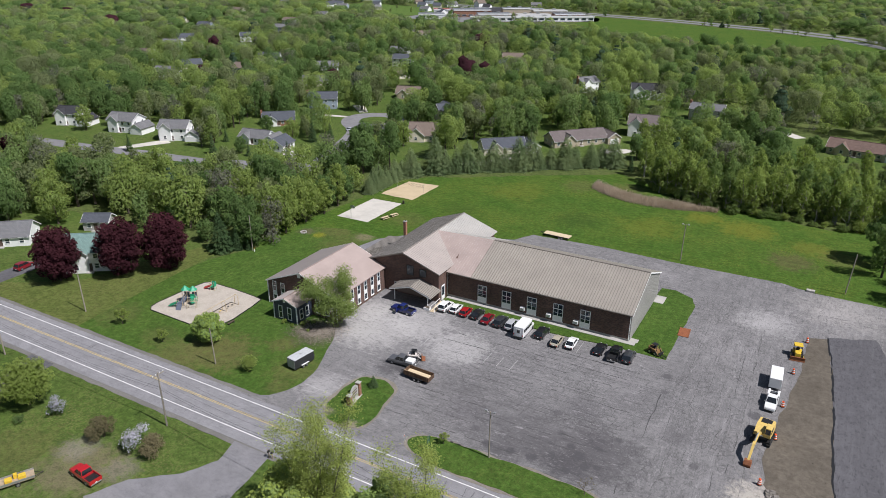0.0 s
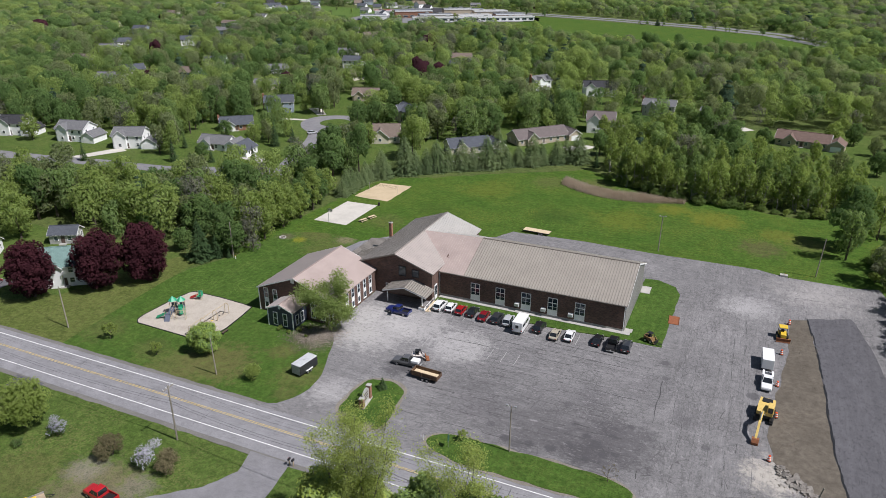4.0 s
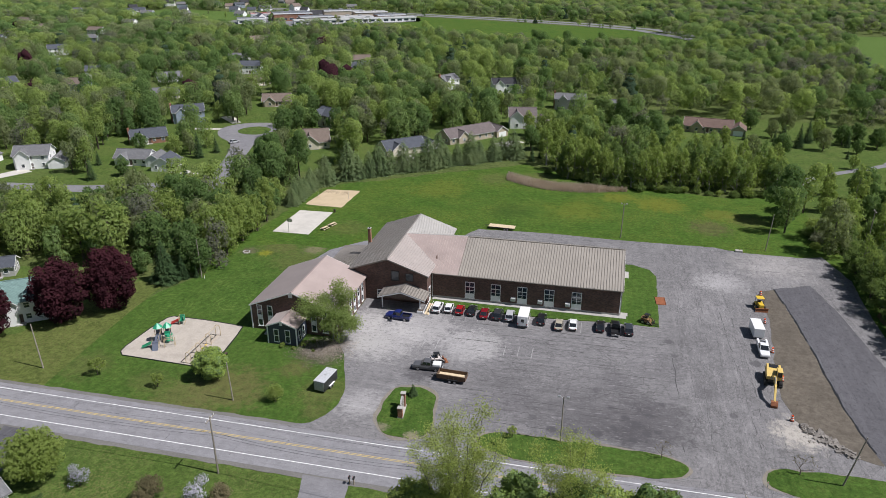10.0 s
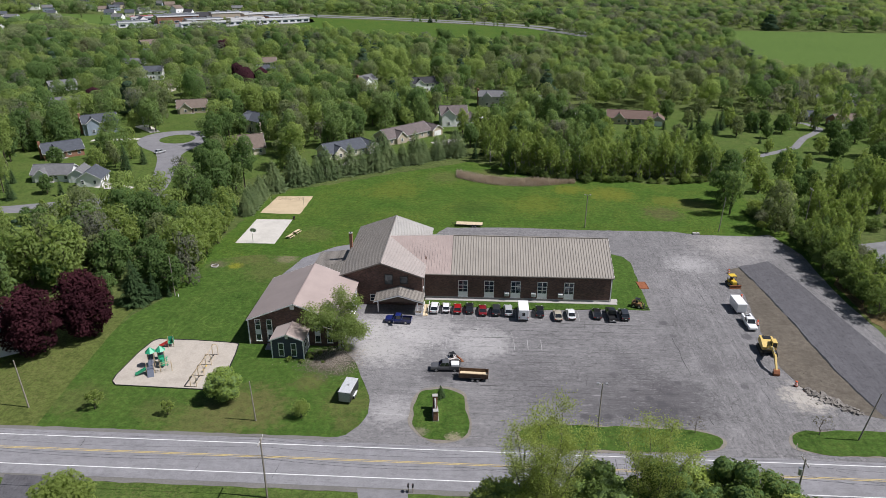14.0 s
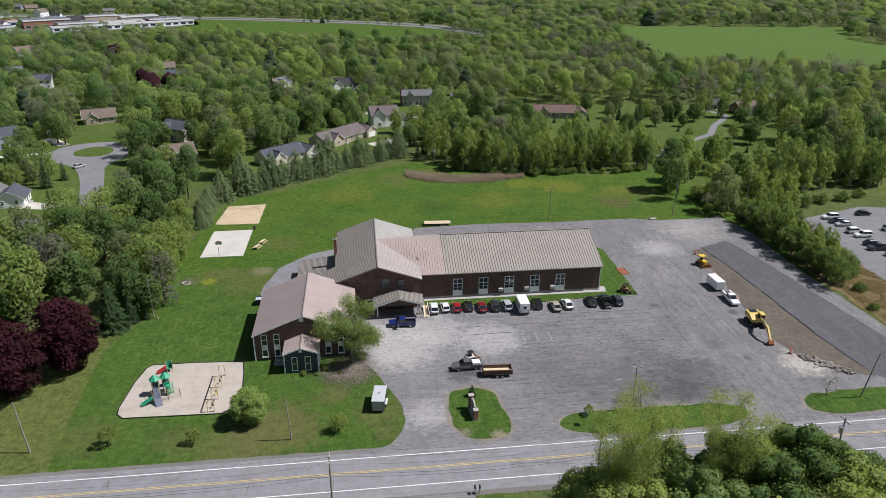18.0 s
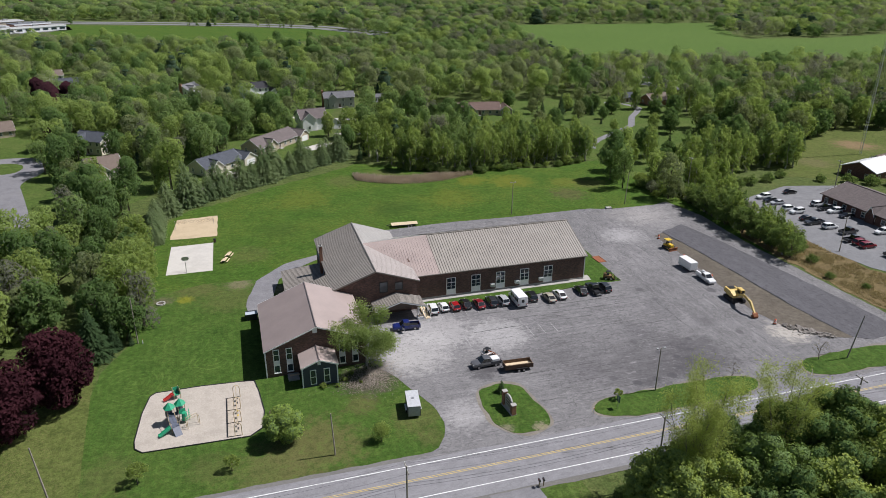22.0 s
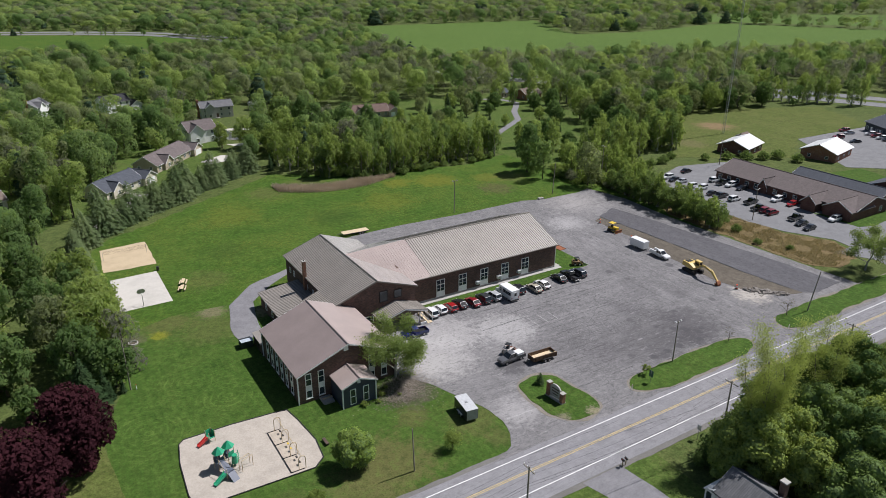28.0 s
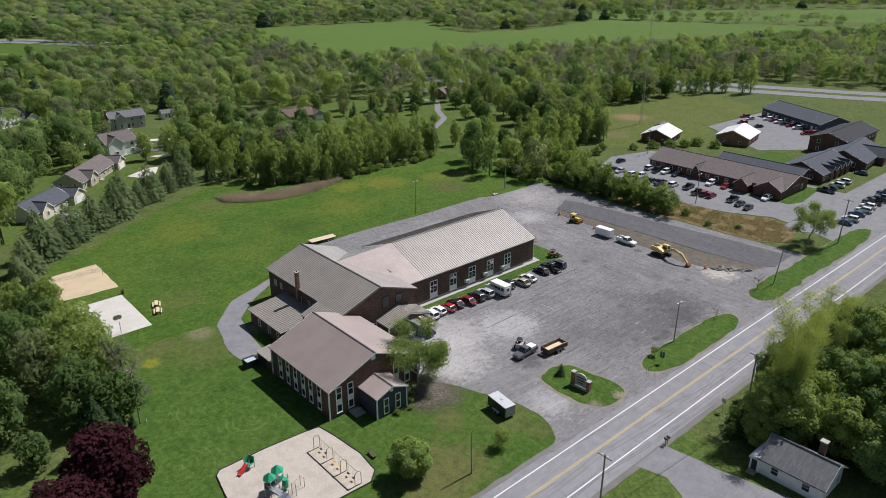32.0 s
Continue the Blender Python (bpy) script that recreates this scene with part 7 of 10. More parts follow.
def spots(step, near, far, seed, fill=1.0):
    """Uneven planting spots on a grid between two distances from the middle of the walk, off the clearings."""
    rng = np.random.default_rng(seed)
    cx, cy = -75.0, 0.0
    g = np.arange(-far, far, step)
    x, y = (q.ravel() for q in np.meshgrid(g, g))
    x, y = x + cx + rng.uniform(-0.5, 0.5, len(x)) * step, y + cy + rng.uniform(-0.5, 0.5, len(y)) * step
    d, a = np.hypot(x - cx, y - cy), np.degrees(np.arctan2(x - cx, y - cy))
    ok = (d >= near) & (d < far) & (a > -72) & (a < 84) & (y > 40) & (rng.uniform(size=len(x)) < fill)
    for p in CLEAR:
        ok &= ~inside(x, y, p)
    ok &= ~along(x, y, HIGHWAY[:5], 26) & ~along(x, y, HIGHWAY[9:], 26) & ~along(x, y, LANE, 13.0) & ~along(x, y, TRAIL, 5)
    for hx, hy, hl, *_ in HOUSES:
        far = math.hypot(hx - cx, hy - cy)
        ux, uy = (cx - hx) / far, (cy - hy) / far
        ahead, aside = (x - hx) * ux + (y - hy) * uy, np.abs((x - hx) * uy - (y - hy) * ux)
        ok &= ~((ahead > -hl * 0.5 - 2) & (ahead < min(50, far * 0.17)) & (aside < hl * 0.5 + 7 - np.maximum(ahead, 0) * 0.12))
    for hx, hy, _ in FAR_HOMES:
        far = math.hypot(hx - cx, hy - cy)
        ux, uy = (cx - hx) / far, (cy - hy) / far
        ahead, aside = (x - hx) * ux + (y - hy) * uy, np.abs((x - hx) * uy - (y - hy) * ux)
        ok &= ~((ahead > -8) & (ahead < far * 0.085) & (aside < 11))
    for hx, hy in TOWN:
        far = math.hypot(hx - cx, hy - cy)
        ux, uy = (cx - hx) / far, (cy - hy) / far
        ahead, aside = (x - hx) * ux + (y - hy) * uy, np.abs((x - hx) * uy - (y - hy) * ux)
        ok &= ~((ahead > -10) & (ahead < 52) & (aside < 10))
    return x[ok], y[ok], rng


def wood_tree(rng, bodies, leaves, size, trunk, spire=False):
    """One tree shape for the woods, unit height 10: leafy masses, and looser sprays of leaves that break their outline."""
    slim = rng.uniform(0.75, 1.05)
    if spire:
        lumps = [(rng.normal() * 0.1, rng.normal() * 0.1, 1.0 + 8.2 * u, 2.0 * (1 - u) ** 0.8 + 0.25) for u in np.linspace(0, 0.95, 3 + bodies)]
    else:
        lumps = [(rng.normal() * 0.3, rng.normal() * 0.3, 5.6, 2.0 * slim)]
        for k in range(bodies - 1):
            a, r = k * 2.4 + rng.uniform(-0.6, 0.6), rng.uniform(0.8, 1.6) * slim
            lumps.append((math.cos(a) * r, math.sin(a) * r, (2.2, 7.4, 4.6)[k % 3] + rng.uniform(-0.9, 0.9), rng.uniform(0.9, 1.5) * slim))
    v, f = dome(rng, lumps, 1.55 if not spire else 0.9)
    slot = [2] * len(f)
    if leaves:
        lv, lf = leaf_cloud(rng, [(x, y, z, r * 1.08) for x, y, z, r in lumps], leaves, size, 1.3, 0.88, 0.55)
        v, f, slot = np.vstack([v, lv]), np.vstack([f, lf + len(v)]), slot + [0] * leaves
    if trunk:
        t = []
        for a in (0.0, 1.57):
            dx, dy = math.cos(a) * 0.17, math.sin(a) * 0.17
            t += [(-dx, -dy, 0), (dx, dy, 0), (dx * 0.5, dy * 0.5, 6), (-dx * 0.5, -dy * 0.5, 6)]
        v, f, slot = np.vstack([v, np.array(t)]), np.vstack([f, np.arange(8).reshape(2, 4) + len(v)]), slot + [1, 1]
    return v, f, np.array(slot)


def woods(name, x, y, rng, bodies, leaves, size, tall, trunk, label, spread=1.0, skins=MASSES):
    shapes = [wood_tree(rng, bodies, leaves, size, trunk) for _ in range(14)] + [wood_tree(rng, 3, leaves, size * 0.8, trunk, True) for _ in range(3)]
    # neighbours share a kind of tree: stands differ in colour
    stand = np.array([noise.noise((px * 0.012, py * 0.012, 3.0)) + 0.55 * noise.noise((px * 0.05, py * 0.05, 9.0)) for px, py in zip(x, y)]) + rng.normal(0, 0.26, len(x))
    tone = np.digitize(stand, [-0.38, -0.14, 0.14, 0.42])
    tone = np.array([2, 0, 3, 1, 0])[tone]
    odd = rng.uniform(size=len(x))
    town, leafless = x < -190 + 0.1 * y, (x > 60) & (odd > 0.6) & (odd < 0.86)
    tone = np.where(odd < 0.06, 4, np.where(odd < 0.078, 6, np.where(odd < 0.19, 1, np.where(odd < 0.27, 2, np.where((odd < 0.277) & town, 7, np.where(leafless, 4, tone))))))
    which = np.where(tone == 6, 14 + rng.integers(3, size=len(x)), rng.integers(14, size=len(x)))
    vs, fs, ms, sm, count = [], [], [], [], 0
    for i, (v, f, slot) in enumerate(shapes):
        sel = which == i
        n = int(sel.sum())
        if not n:
            continue
        a, s = rng.uniform(0, 6.283, n), tall / 10 * rng.uniform(0.66, 1.25, n)
        c, sn = np.cos(a), np.sin(a)
        w = s * spread * rng.uniform(0.9, 1.3, n)
        p = np.empty((n, len(v), 3))
        p[:, :, 0] = (v[None, :, 0] * c[:, None] - v[None, :, 1] * sn[:, None]) * w[:, None] + x[sel][:, None]
        p[:, :, 1] = (v[None, :, 0] * sn[:, None] + v[None, :, 1] * c[:, None]) * w[:, None] + y[sel][:, None]
        p[:, :, 2] = v[None, :, 2] * s[:, None]
        vs.append(p.reshape(-1, 3))
        fs.append((f[None] + (np.arange(n) * len(v))[:, None, None] + count).reshape(-1, 4))
        m = np.repeat(tone[sel], len(f)).reshape(n, len(f))
        m[:, slot == 1] = 5
        m[:, slot == 2] += 8
        ms.append(m.ravel())
        sm.append(np.tile(slot == 2, n))
        count += n * len(v)
    me = fast_mesh(name, np.vstack(vs), np.vstack(fs), LEAVES + [BARK, NEEDLES, MAROON] + skins, np.concatenate(ms))
    me.polygons.foreach_set("use_smooth", np.concatenate(sm))
    return tagged(new(name, me), label, "woods", kind="stuff")


x, y, rng = spots(7.6, 100, 330, 11, 0.95)
woods("near_woods", x, y, rng, 7, 220, 0.34, 15.0, True, "spring woods of mixed fresh and deep green trees behind the houses", 1.1)
x, y, rng = spots(9.2, 330, 620, 12, 0.97)
woods("middle_woods", x, y, rng, 3, 0, 0.4, 16.5, False, "unbroken spring woods in patchy greens", 1.4)
x, y, rng = spots(13.0, 620, 1150, 13)
woods("far_woods", x, y, rng, 2, 0, 1.05, 16, False, "distant woods in hazy greens", 1.95, FAR_MASSES)
x, y, rng = spots(24, 1150, 1720, 14)
woods("horizon_woods", x, y, rng, 1, 0, 2.0, 18, False, "woods out to the horizon", 2.6, FAR_MASSES)

# single trees along the highway and among the campus blocks
rng = np.random.default_rng(17)
u = rng.uniform(0, 1, 30)
line = np.array(HIGHWAY[:5], float)
seg = rng.integers(0, 4, 30)
p = line[seg] + (line[seg + 1] - line[seg]) * u[:, None] + rng.choice((-21, -19, 20, 24), 30)[:, None] * np.array([0.45, 0.89])
q = np.array([(-392, 742), (-330, 752), (-300, 772), (-366, 778), (-352, 800), (-420, 770), (-404, 812), (-380, 850), (-440, 838), (-322, 842), (-296, 828), (-452, 760), (-478, 800), (-500, 812), (-540, 840), (-512, 782), (-598, 850)], float)
p = np.vstack([p, q])
woods("highway_trees", p[:, 0], p[:, 1], rng, 4, 40, 0.5, 8.5, True, "scattered single trees beside the highway and the school", 1.3)

# ---- houses ----
WHITE_ROOF = roof_metal("white_metal_roof", (0.74, 0.74, 0.73), 0.4)
ROOFS = {"dark": shingle("black_shingle", (0.05, 0.05, 0.055)), "grey": shingle("grey_shingle", (0.17, 0.17, 0.175)), "slate": shingle("slate_shingle", (0.09, 0.098, 0.115)), "brown": shingle("brown_shingle", (0.19, 0.15, 0.125)),
         "red": shingle("red_brown_shingle", (0.18, 0.125, 0.105)), "mauve": shingle("mauve_grey_shingle", (0.16, 0.135, 0.13)), "teal": shingle("teal_shingle", (0.17, 0.26, 0.24))}
WALLS = {"white": SIDING_WHITE, "cream": SIDING_CREAM, "blue": SIDING_BLUE, "tan": SIDING_TAN, "brick": BRICK_RED, "grey": SIDING_GREY}


def cross_gable(e, u, d, out, wide, eave, top, roof, wall, side=-1):
    """A small gable that stands out of a long side."""
    y0, y1 = (-d - out, 0.0) if side < 0 else (0.0, d + out)
    gable_walls(e, u - wide / 2, u + wide / 2, y0, y1, eave, top, "y", wall, "gable_wall")
    gable_roof(e, u - wide / 2, u + wide / 2, y0, y1, eave, top, "y", roof, 0.4)


def house(x, y, length, depth, yaw, storeys, roof, walls, garage=True, chimney=False, win="plain"):
    kind = "one-storey" if storeys == 1 else "two-storey"
    e = thing("house", f"{kind} {walls} house with a {roof} shingle roof", "house", pose(x, y, 0, 0, 0, yaw))
    eave, top = (2.8, 2.8 + depth * 0.3) if storeys == 1 else (5.3, 5.3 + depth * 0.28)
    l, d = length / 2, depth / 2
    gable_walls(e, -l, l, -d, d, eave, top, "x", WALLS[walls])
    gable_roof(e, -l, l, -d, d, eave, top, "x", ROOFS[roof], 0.45)
    for s in range(storeys):
        z = 0.9 + s * 2.6
        n = max(2, int(length / 3.2))
        for k in range(n):
            u = -l + (k + 0.5) * length / n - 0.6
            window(e, facing("s", u, -d - 0.03, z), 1.2, 1.35, win)
            if win != "far":
                window(e, facing("n", u + 1.2, d + 0.03, z), 1.2, 1.35, win)
        for u in (-d * 0.5, d * 0.5):
            window(e, facing("e", u - 0.5, l + 0.03, z), 1.0, 1.35, win)
            if win != "far":
                window(e, facing("w", u + 0.5, -l - 0.03, z), 1.0, 1.35, win)
    part("door", boxed(-0.5, -d - 0.06, 0.1, 0.5, -d + 0.02, 2.2), DARK_WOOD, e)
    part("step", boxed(-0.9, -d - 1.2, 0, 0.9, -d, 0.25), KERB, e)
    if garage and length > 9:
        g0, g1 = l - 0.3, l + 5.6
        gable_walls(e, g0, g1, -d - 1.4, d * 0.6, 2.7, 4.6, "y", WALLS[walls], "garage_wall")
        gable_roof(e, g0, g1, -d - 1.4, d * 0.6, 2.7, 4.6, "y", ROOFS[roof], 0.35)
        part("garage_door", boxed(g0 + 1.0, -d - 1.47, 0.05, g1 - 1.0, -d - 1.4, 2.25), TRIM, e)
    if win == "plain" and length > 10:
        w = depth * 0.55
        cross_gable(e, -l * 0.45, d, 0.9, w, eave - 0.1, min(top - 0.3, eave + w * 0.42), ROOFS[roof], WALLS["white" if walls == "brick" else walls])
        window(e, facing("s", -l * 0.45 - 0.6, -d - 0.93, 0.9), 1.2, 1.35, win)
    for s in (-1, 1):
        part("fascia", boxed(-l - 0.4, s * (d + 0.42) - 0.03, eave - 0.32, l + 0.4, s * (d + 0.42) + 0.03, eave - 0.12), TRIM, e)
    if chimney:
        part("chimney", boxed(-l - 0.9, -0.6, 0, -l, 0.6, top + 1.0), BRICK_RED, e, "brick chimney")
    return e


for k, h in enumerate(HOUSES):
    house(*h, garage=k in (0, 1, 2, 3, 9, 10, 12, 14, 15), chimney=k in (5, 6, 11, 13))
white_home = house(-58.4, 47.0, 9.0, 7.2, 90, 1, "grey", "white", False)
tagged(white_home, "small white house with a dark shingle gable roof by the road")
part("chimney", boxed(-2.1, -2.6, 2.0, -1.2, -1.8, 6.2), BRICK_DARK, white_home, "dark brick chimney")
part("chimney_cap", boxed(-2.2, -2.7, 6.2, -1.1, -1.7, 6.38), KERB, white_home)
part("porch_wall", boxed(4.5, -1.2, 0, 5.9, 3.9, 2.3), SIDING_WHITE, white_home)
slope(white_home, (4.5, -1.4, 3.0), (4.5, 4.1, 3.0), (6.1, 4.1, 2.35), (6.1, -1.4, 2.35), WHITE_ROOF, "porch_roof")
part("porch_door", boxed(4.8, 3.88, 0.1, 5.6, 3.95, 2.1), GLASS, white_home)
part("porch_step", boxed(4.6, 3.9, 0, 5.8, 5.0, 0.3), WOOD, white_home)
for k, (x, y, yaw) in enumerate(FAR_HOMES):
    house(x, y, 14, 9, yaw, 1 + k % 2, ("grey", "slate", "brown")[k % 3], ("white", "white", "cream", "blue")[k % 4], False, False, "far")


def block(name, label, x, y, length, depth, yaw, eave, top, roof, wall, wins=8, tall=1.6, hip=False, storeys=1):
    """A long low office or barn under a gable roof."""
    e = thing(name, label, "building", pose(x, y, 0, 0, 0, yaw))
    l, d = length / 2, depth / 2
    gable_walls(e, -l, l, -d, d, eave, top, "x", wall)
    gable_roof(e, -l, l, -d, d, eave, top, "x", roof, 0.6)
    for s in range(storeys):
        for k in range(wins):
            u = -l + (k + 0.5) * length / wins - 0.7
            window(e, facing("s", u, -d - 0.03, 0.8 + 2.9 * s), 1.4, tall, "plain")
            window(e, facing("n", u + 1.4, d + 0.03, 0.8 + 2.9 * s), 1.4, tall, "plain")
        for u in (-d * 0.5, d * 0.5):
            window(e, facing("e", u - 0.6, l + 0.03, 0.8 + 2.9 * s), 1.2, tall, "plain")
            window(e, facing("w", u + 0.6, -l - 0.03, 0.8 + 2.9 * s), 1.2, tall, "plain")
    return e


# seen from the lot, the long office shows its west side
office = block("office_building", "long low dark-brick office under a brown shingle roof", 79.6, 132.4, 49.5, 18.0, -90, 3.2, 6.0, ROOFS["mauve"], BRICK_OFFICE, 14)
for u, w, out in ((12.0, 4.6, 3.6), (-6.0, 2.6, 0.5)):
    cross_gable(office, u, 9.0, out, w, 2.9, 4.9, ROOFS["mauve"], BRICK_OFFICE)
cross_gable(office, 20.6, 9.0, 2.6, 8.6, 3.0, 5.4, ROOFS["mauve"], BRICK_OFFICE)
block("office_link", "low dark-roofed wing linking two offices", 94.4, 126, 30, 9, -90, 3.0, 4.8, ROOFS["slate"], BRICK_OFFICE, 8)
o2 = block("office_building", "dark slate-roofed office with gabled dormers", 109.5, 113.8, 25, 15, 0, 3.2, 6.4, ROOFS["slate"], BRICK_OFFICE, 8)
for u in (-5.5, -1.0, 3.5, 8.0):
    cross_gable(o2, u, 7.5, 0.6, 2.6, 3.4, 4.8, ROOFS["slate"], BRICK_OFFICE)
o3 = block("office_building", "slate-roofed office with wide front gables", 137, 111.5, 27, 16, 6, 3.2, 6.6, ROOFS["slate"], BRICK_OFFICE, 8)
cross_gable(o3, 4.0, 8.0, 3.0, 8.0, 3.0, 5.8, ROOFS["slate"], BRICK_OFFICE)
block("two_storey_office", "two-storey dark brick office with a dark roof", 156, 122, 32, 14, 0, 6.0, 8.4, ROOFS["dark"], BRICK_OFFICE, 10, storeys=2)
far_office = block("navy_office", "long navy-sided office with white-trimmed gables", 190, 151.5, 39, 17, 62, 4.0, 7.0, ROOFS["slate"], SIDING_NAVY, 12)
for u in (-15, -9, -3, 3, 9, 15):
    part("door", boxed(u - 0.6, 8.5, 0.1, u + 0.6, 8.58, 2.4), TRIM, far_office, "white panelled door")
barn = block("barn", "red-brown shed with a bright white metal roof", 111.0, 178.0, 15, 12, 15, 3.2, 5.6, WHITE_ROOF, BRICK_OFFICE, 3, 1.2)
block("barn", "brick-red shed with a bright white metal roof", 133.5, 155.5, 17, 13, 12, 3.4, 6.0, WHITE_ROOF, BRICK_RED, 3, 1.2)
shed = thing("shed", "small dark shed by the white-roofed barn", "shed", pose(125, 187, 0, 0, 0, 12))
gable_walls(shed, -3, 3, -2, 2, 2.8, 3.8, "x", DARK_WOOD)
gable_roof(shed, -3, 3, -2, 2, 2.8, 3.8, "x", ROOFS["brown"], 0.3)
campus_at = pose(-315, 776, 0, 0, 0, 31.7)
DARK_ROOF = roof_metal("dark_flat_roof", (0.12, 0.125, 0.14), 0.7)
RED_ROOF = roof_metal("red_metal_roof", (0.42, 0.06, 0.05), 0.5)
for u0, u1, v0, v1, h, wall, top in ((-72, -8, 0, 13, 4.5, SIDING_WHITE, SIDING_GREY), (-4, 68, 0, 13, 4.5, SIDING_WHITE, SIDING_GREY), (-62, -24, 20, 42, 6, SIDING_TAN, DARK_ROOF), (-16, 22, 20, 40, 5, SIDING_WHITE, SIDING_GREY), (-30, 2, 48, 66, 10, SIDING_TAN, DARK_ROOF), (28, 62, 22, 44, 5.5, BRICK_RED, DARK_ROOF),
                                    (8, 48, 54, 74, 7, SIDING_TAN, SIDING_GREY), (-88, -44, 52, 82, 8, BRICK_RED, DARK_ROOF), (-110, -78, 98, 114, 5, SIDING_WHITE, RED_ROOF), (-72, -36, 92, 112, 6, SIDING_BLUE, SIDING_GREY), (-20, 26, 86, 104, 6.5, SIDING_TAN, DARK_ROOF), (-130, -100, 30, 52, 5, SIDING_WHITE, DARK_ROOF)):
    e = thing("campus_block", "low flat-roofed block of a distant school", "building", campus_at @ pose((u0 + u1) / 2, (v0 + v1) / 2, 0))
    l, d = u1 - u0, v1 - v0
    part("wall", boxed(-l / 2, -d / 2, 0, l / 2, d / 2, h), wall, e)
    part("roof", boxed(-l / 2 - 0.3, -d / 2 - 0.3, h, l / 2 + 0.3, d / 2 + 0.3, h + 0.5), top, e)
    part("parapet", boxed(-l / 2 - 0.5, -d / 2 - 0.5, h - 0.5, l / 2 + 0.5, -d / 2 - 0.3, h + 0.7), TRIM, e)
    for j in range(int(l / 8)):
        window(e, facing("s", -l / 2 + 1.5 + j * 8, -d / 2 - 0.05, 1.0), 5.4, 2.3, "far")
    for j in range(2):
        part("roof_unit", boxed(-l * 0.3 + j * l * 0.4, -2, h + 0.5, -l * 0.3 + j * l * 0.4 + 4, 1.5, h + 2.0), STEEL, e)


def town_house(x, y, yaw, long, deep, tall, roof, wall):
    """A small far house: walls, a gable roof, two windows."""
    e = thing("town_house", f"small {wall} house with a {roof} roof at the edge of town", "house", pose(x, y, 0, 0, 0, yaw))
    gable_walls(e, -long / 2, long / 2, -deep / 2, deep / 2, tall, tall + deep * 0.36, "x", WALLS[wall])
    gable_roof(e, -long / 2, long / 2, -deep / 2, deep / 2, tall, tall + deep * 0.36, "x", ROOFS[roof], 0.4, trim=False)
    for u in (-long * 0.3, long * 0.2):
        window(e, facing("s", u, -deep / 2 - 0.03, 0.9), 1.4, 1.4, "far")


rng = random.Random(88)
for x, y in TOWN:
    town_house(x, y, rng.uniform(-40, 70), rng.uniform(10, 17), rng.uniform(8, 11), rng.choice((3.0, 5.4, 5.4)), rng.choice(("grey", "slate", "brown", "grey", "dark")), rng.choice(("white", "white", "white", "cream", "blue", "tan")))

# ---- vehicles ----
def loft(rings):
    """A skin through rings of the same number of points, closed at both ends."""
    bm = bmesh.new()
    vs = [[bm.verts.new(p) for p in r] for r in rings]
    n = len(vs[0])
    for a, b in zip(vs, vs[1:]):
        for i in range(n):
            bm.faces.new((a[i], a[(i + 1) % n], b[(i + 1) % n], b[i]))
    bm.faces.new(vs[0][::-1])
    bm.faces.new(vs[-1])
    bmesh.ops.recalc_face_normals(bm, faces=bm.faces)
    return bm


def hull_ring(x, w, z0, z1, shoulder=0.9):
    m = z0 + (z1 - z0) * 0.55
    return [(x, -w * 0.94, z0), (x, -w, m), (x, -w * shoulder, z1), (x, w * shoulder, z1), (x, w, m), (x, w * 0.94, z0)]


WHEEL = {}


def wheel(parent, x, y, r=0.34, wide=0.24):
    if (r, wide) not in WHEEL:
        t = bmesh.new()
        bmesh.ops.create_cone(t, cap_ends=True, segments=20, radius1=r, radius2=r, depth=wide, matrix=Matrix.Rotation(radians(90), 4, "X"))
        bmesh.ops.bevel(t, geom=[e for e in t.edges if len(e.link_faces) == 2 and any(len(f.verts) > 4 for f in e.link_faces)], offset=0.04, segments=2, affect="EDGES")
        d = bmesh.new()
        bmesh.ops.create_cone(d, cap_ends=True, segments=14, radius1=r * 0.62, radius2=r * 0.62, depth=wide + 0.03, matrix=Matrix.Rotation(radians(90), 4, "X"))
        meshes = []
        for nm, b, mt in (("wheel", t, RUBBER), ("rim", d, RIM)):
            me = bpy.data.meshes.new(nm)
            b.to_mesh(me)
            b.free()
            me.materials.append(mt)
            meshes.append(me)
        WHEEL[(r, wide)] = meshes
    a = new("wheel", WHEEL[(r, wide)][0])
    a.parent, a.location = parent, (x, y, r)
    b = new("rim", WHEEL[(r, wide)][1])
    b.parent = a


SHAPES = {  # length, width, belt, roof, cabin base from-to, cabin top from-to, nose height
    "sedan": (4.7, 1.82, 0.92, 1.45, -1.95, 1.15, -1.15, 0.25, 0.78), "hatchback": (4.2, 1.78, 0.95, 1.5, -1.95, 1.1, -1.55, 0.3, 0.82),
    "suv": (4.75, 1.9, 1.06, 1.74, -2.25, 1.1, -1.9, 0.3, 0.95), "pickup": (5.7, 1.98, 1.14, 1.88, -0.75, 1.35, -0.55, 0.6, 1.06),
}


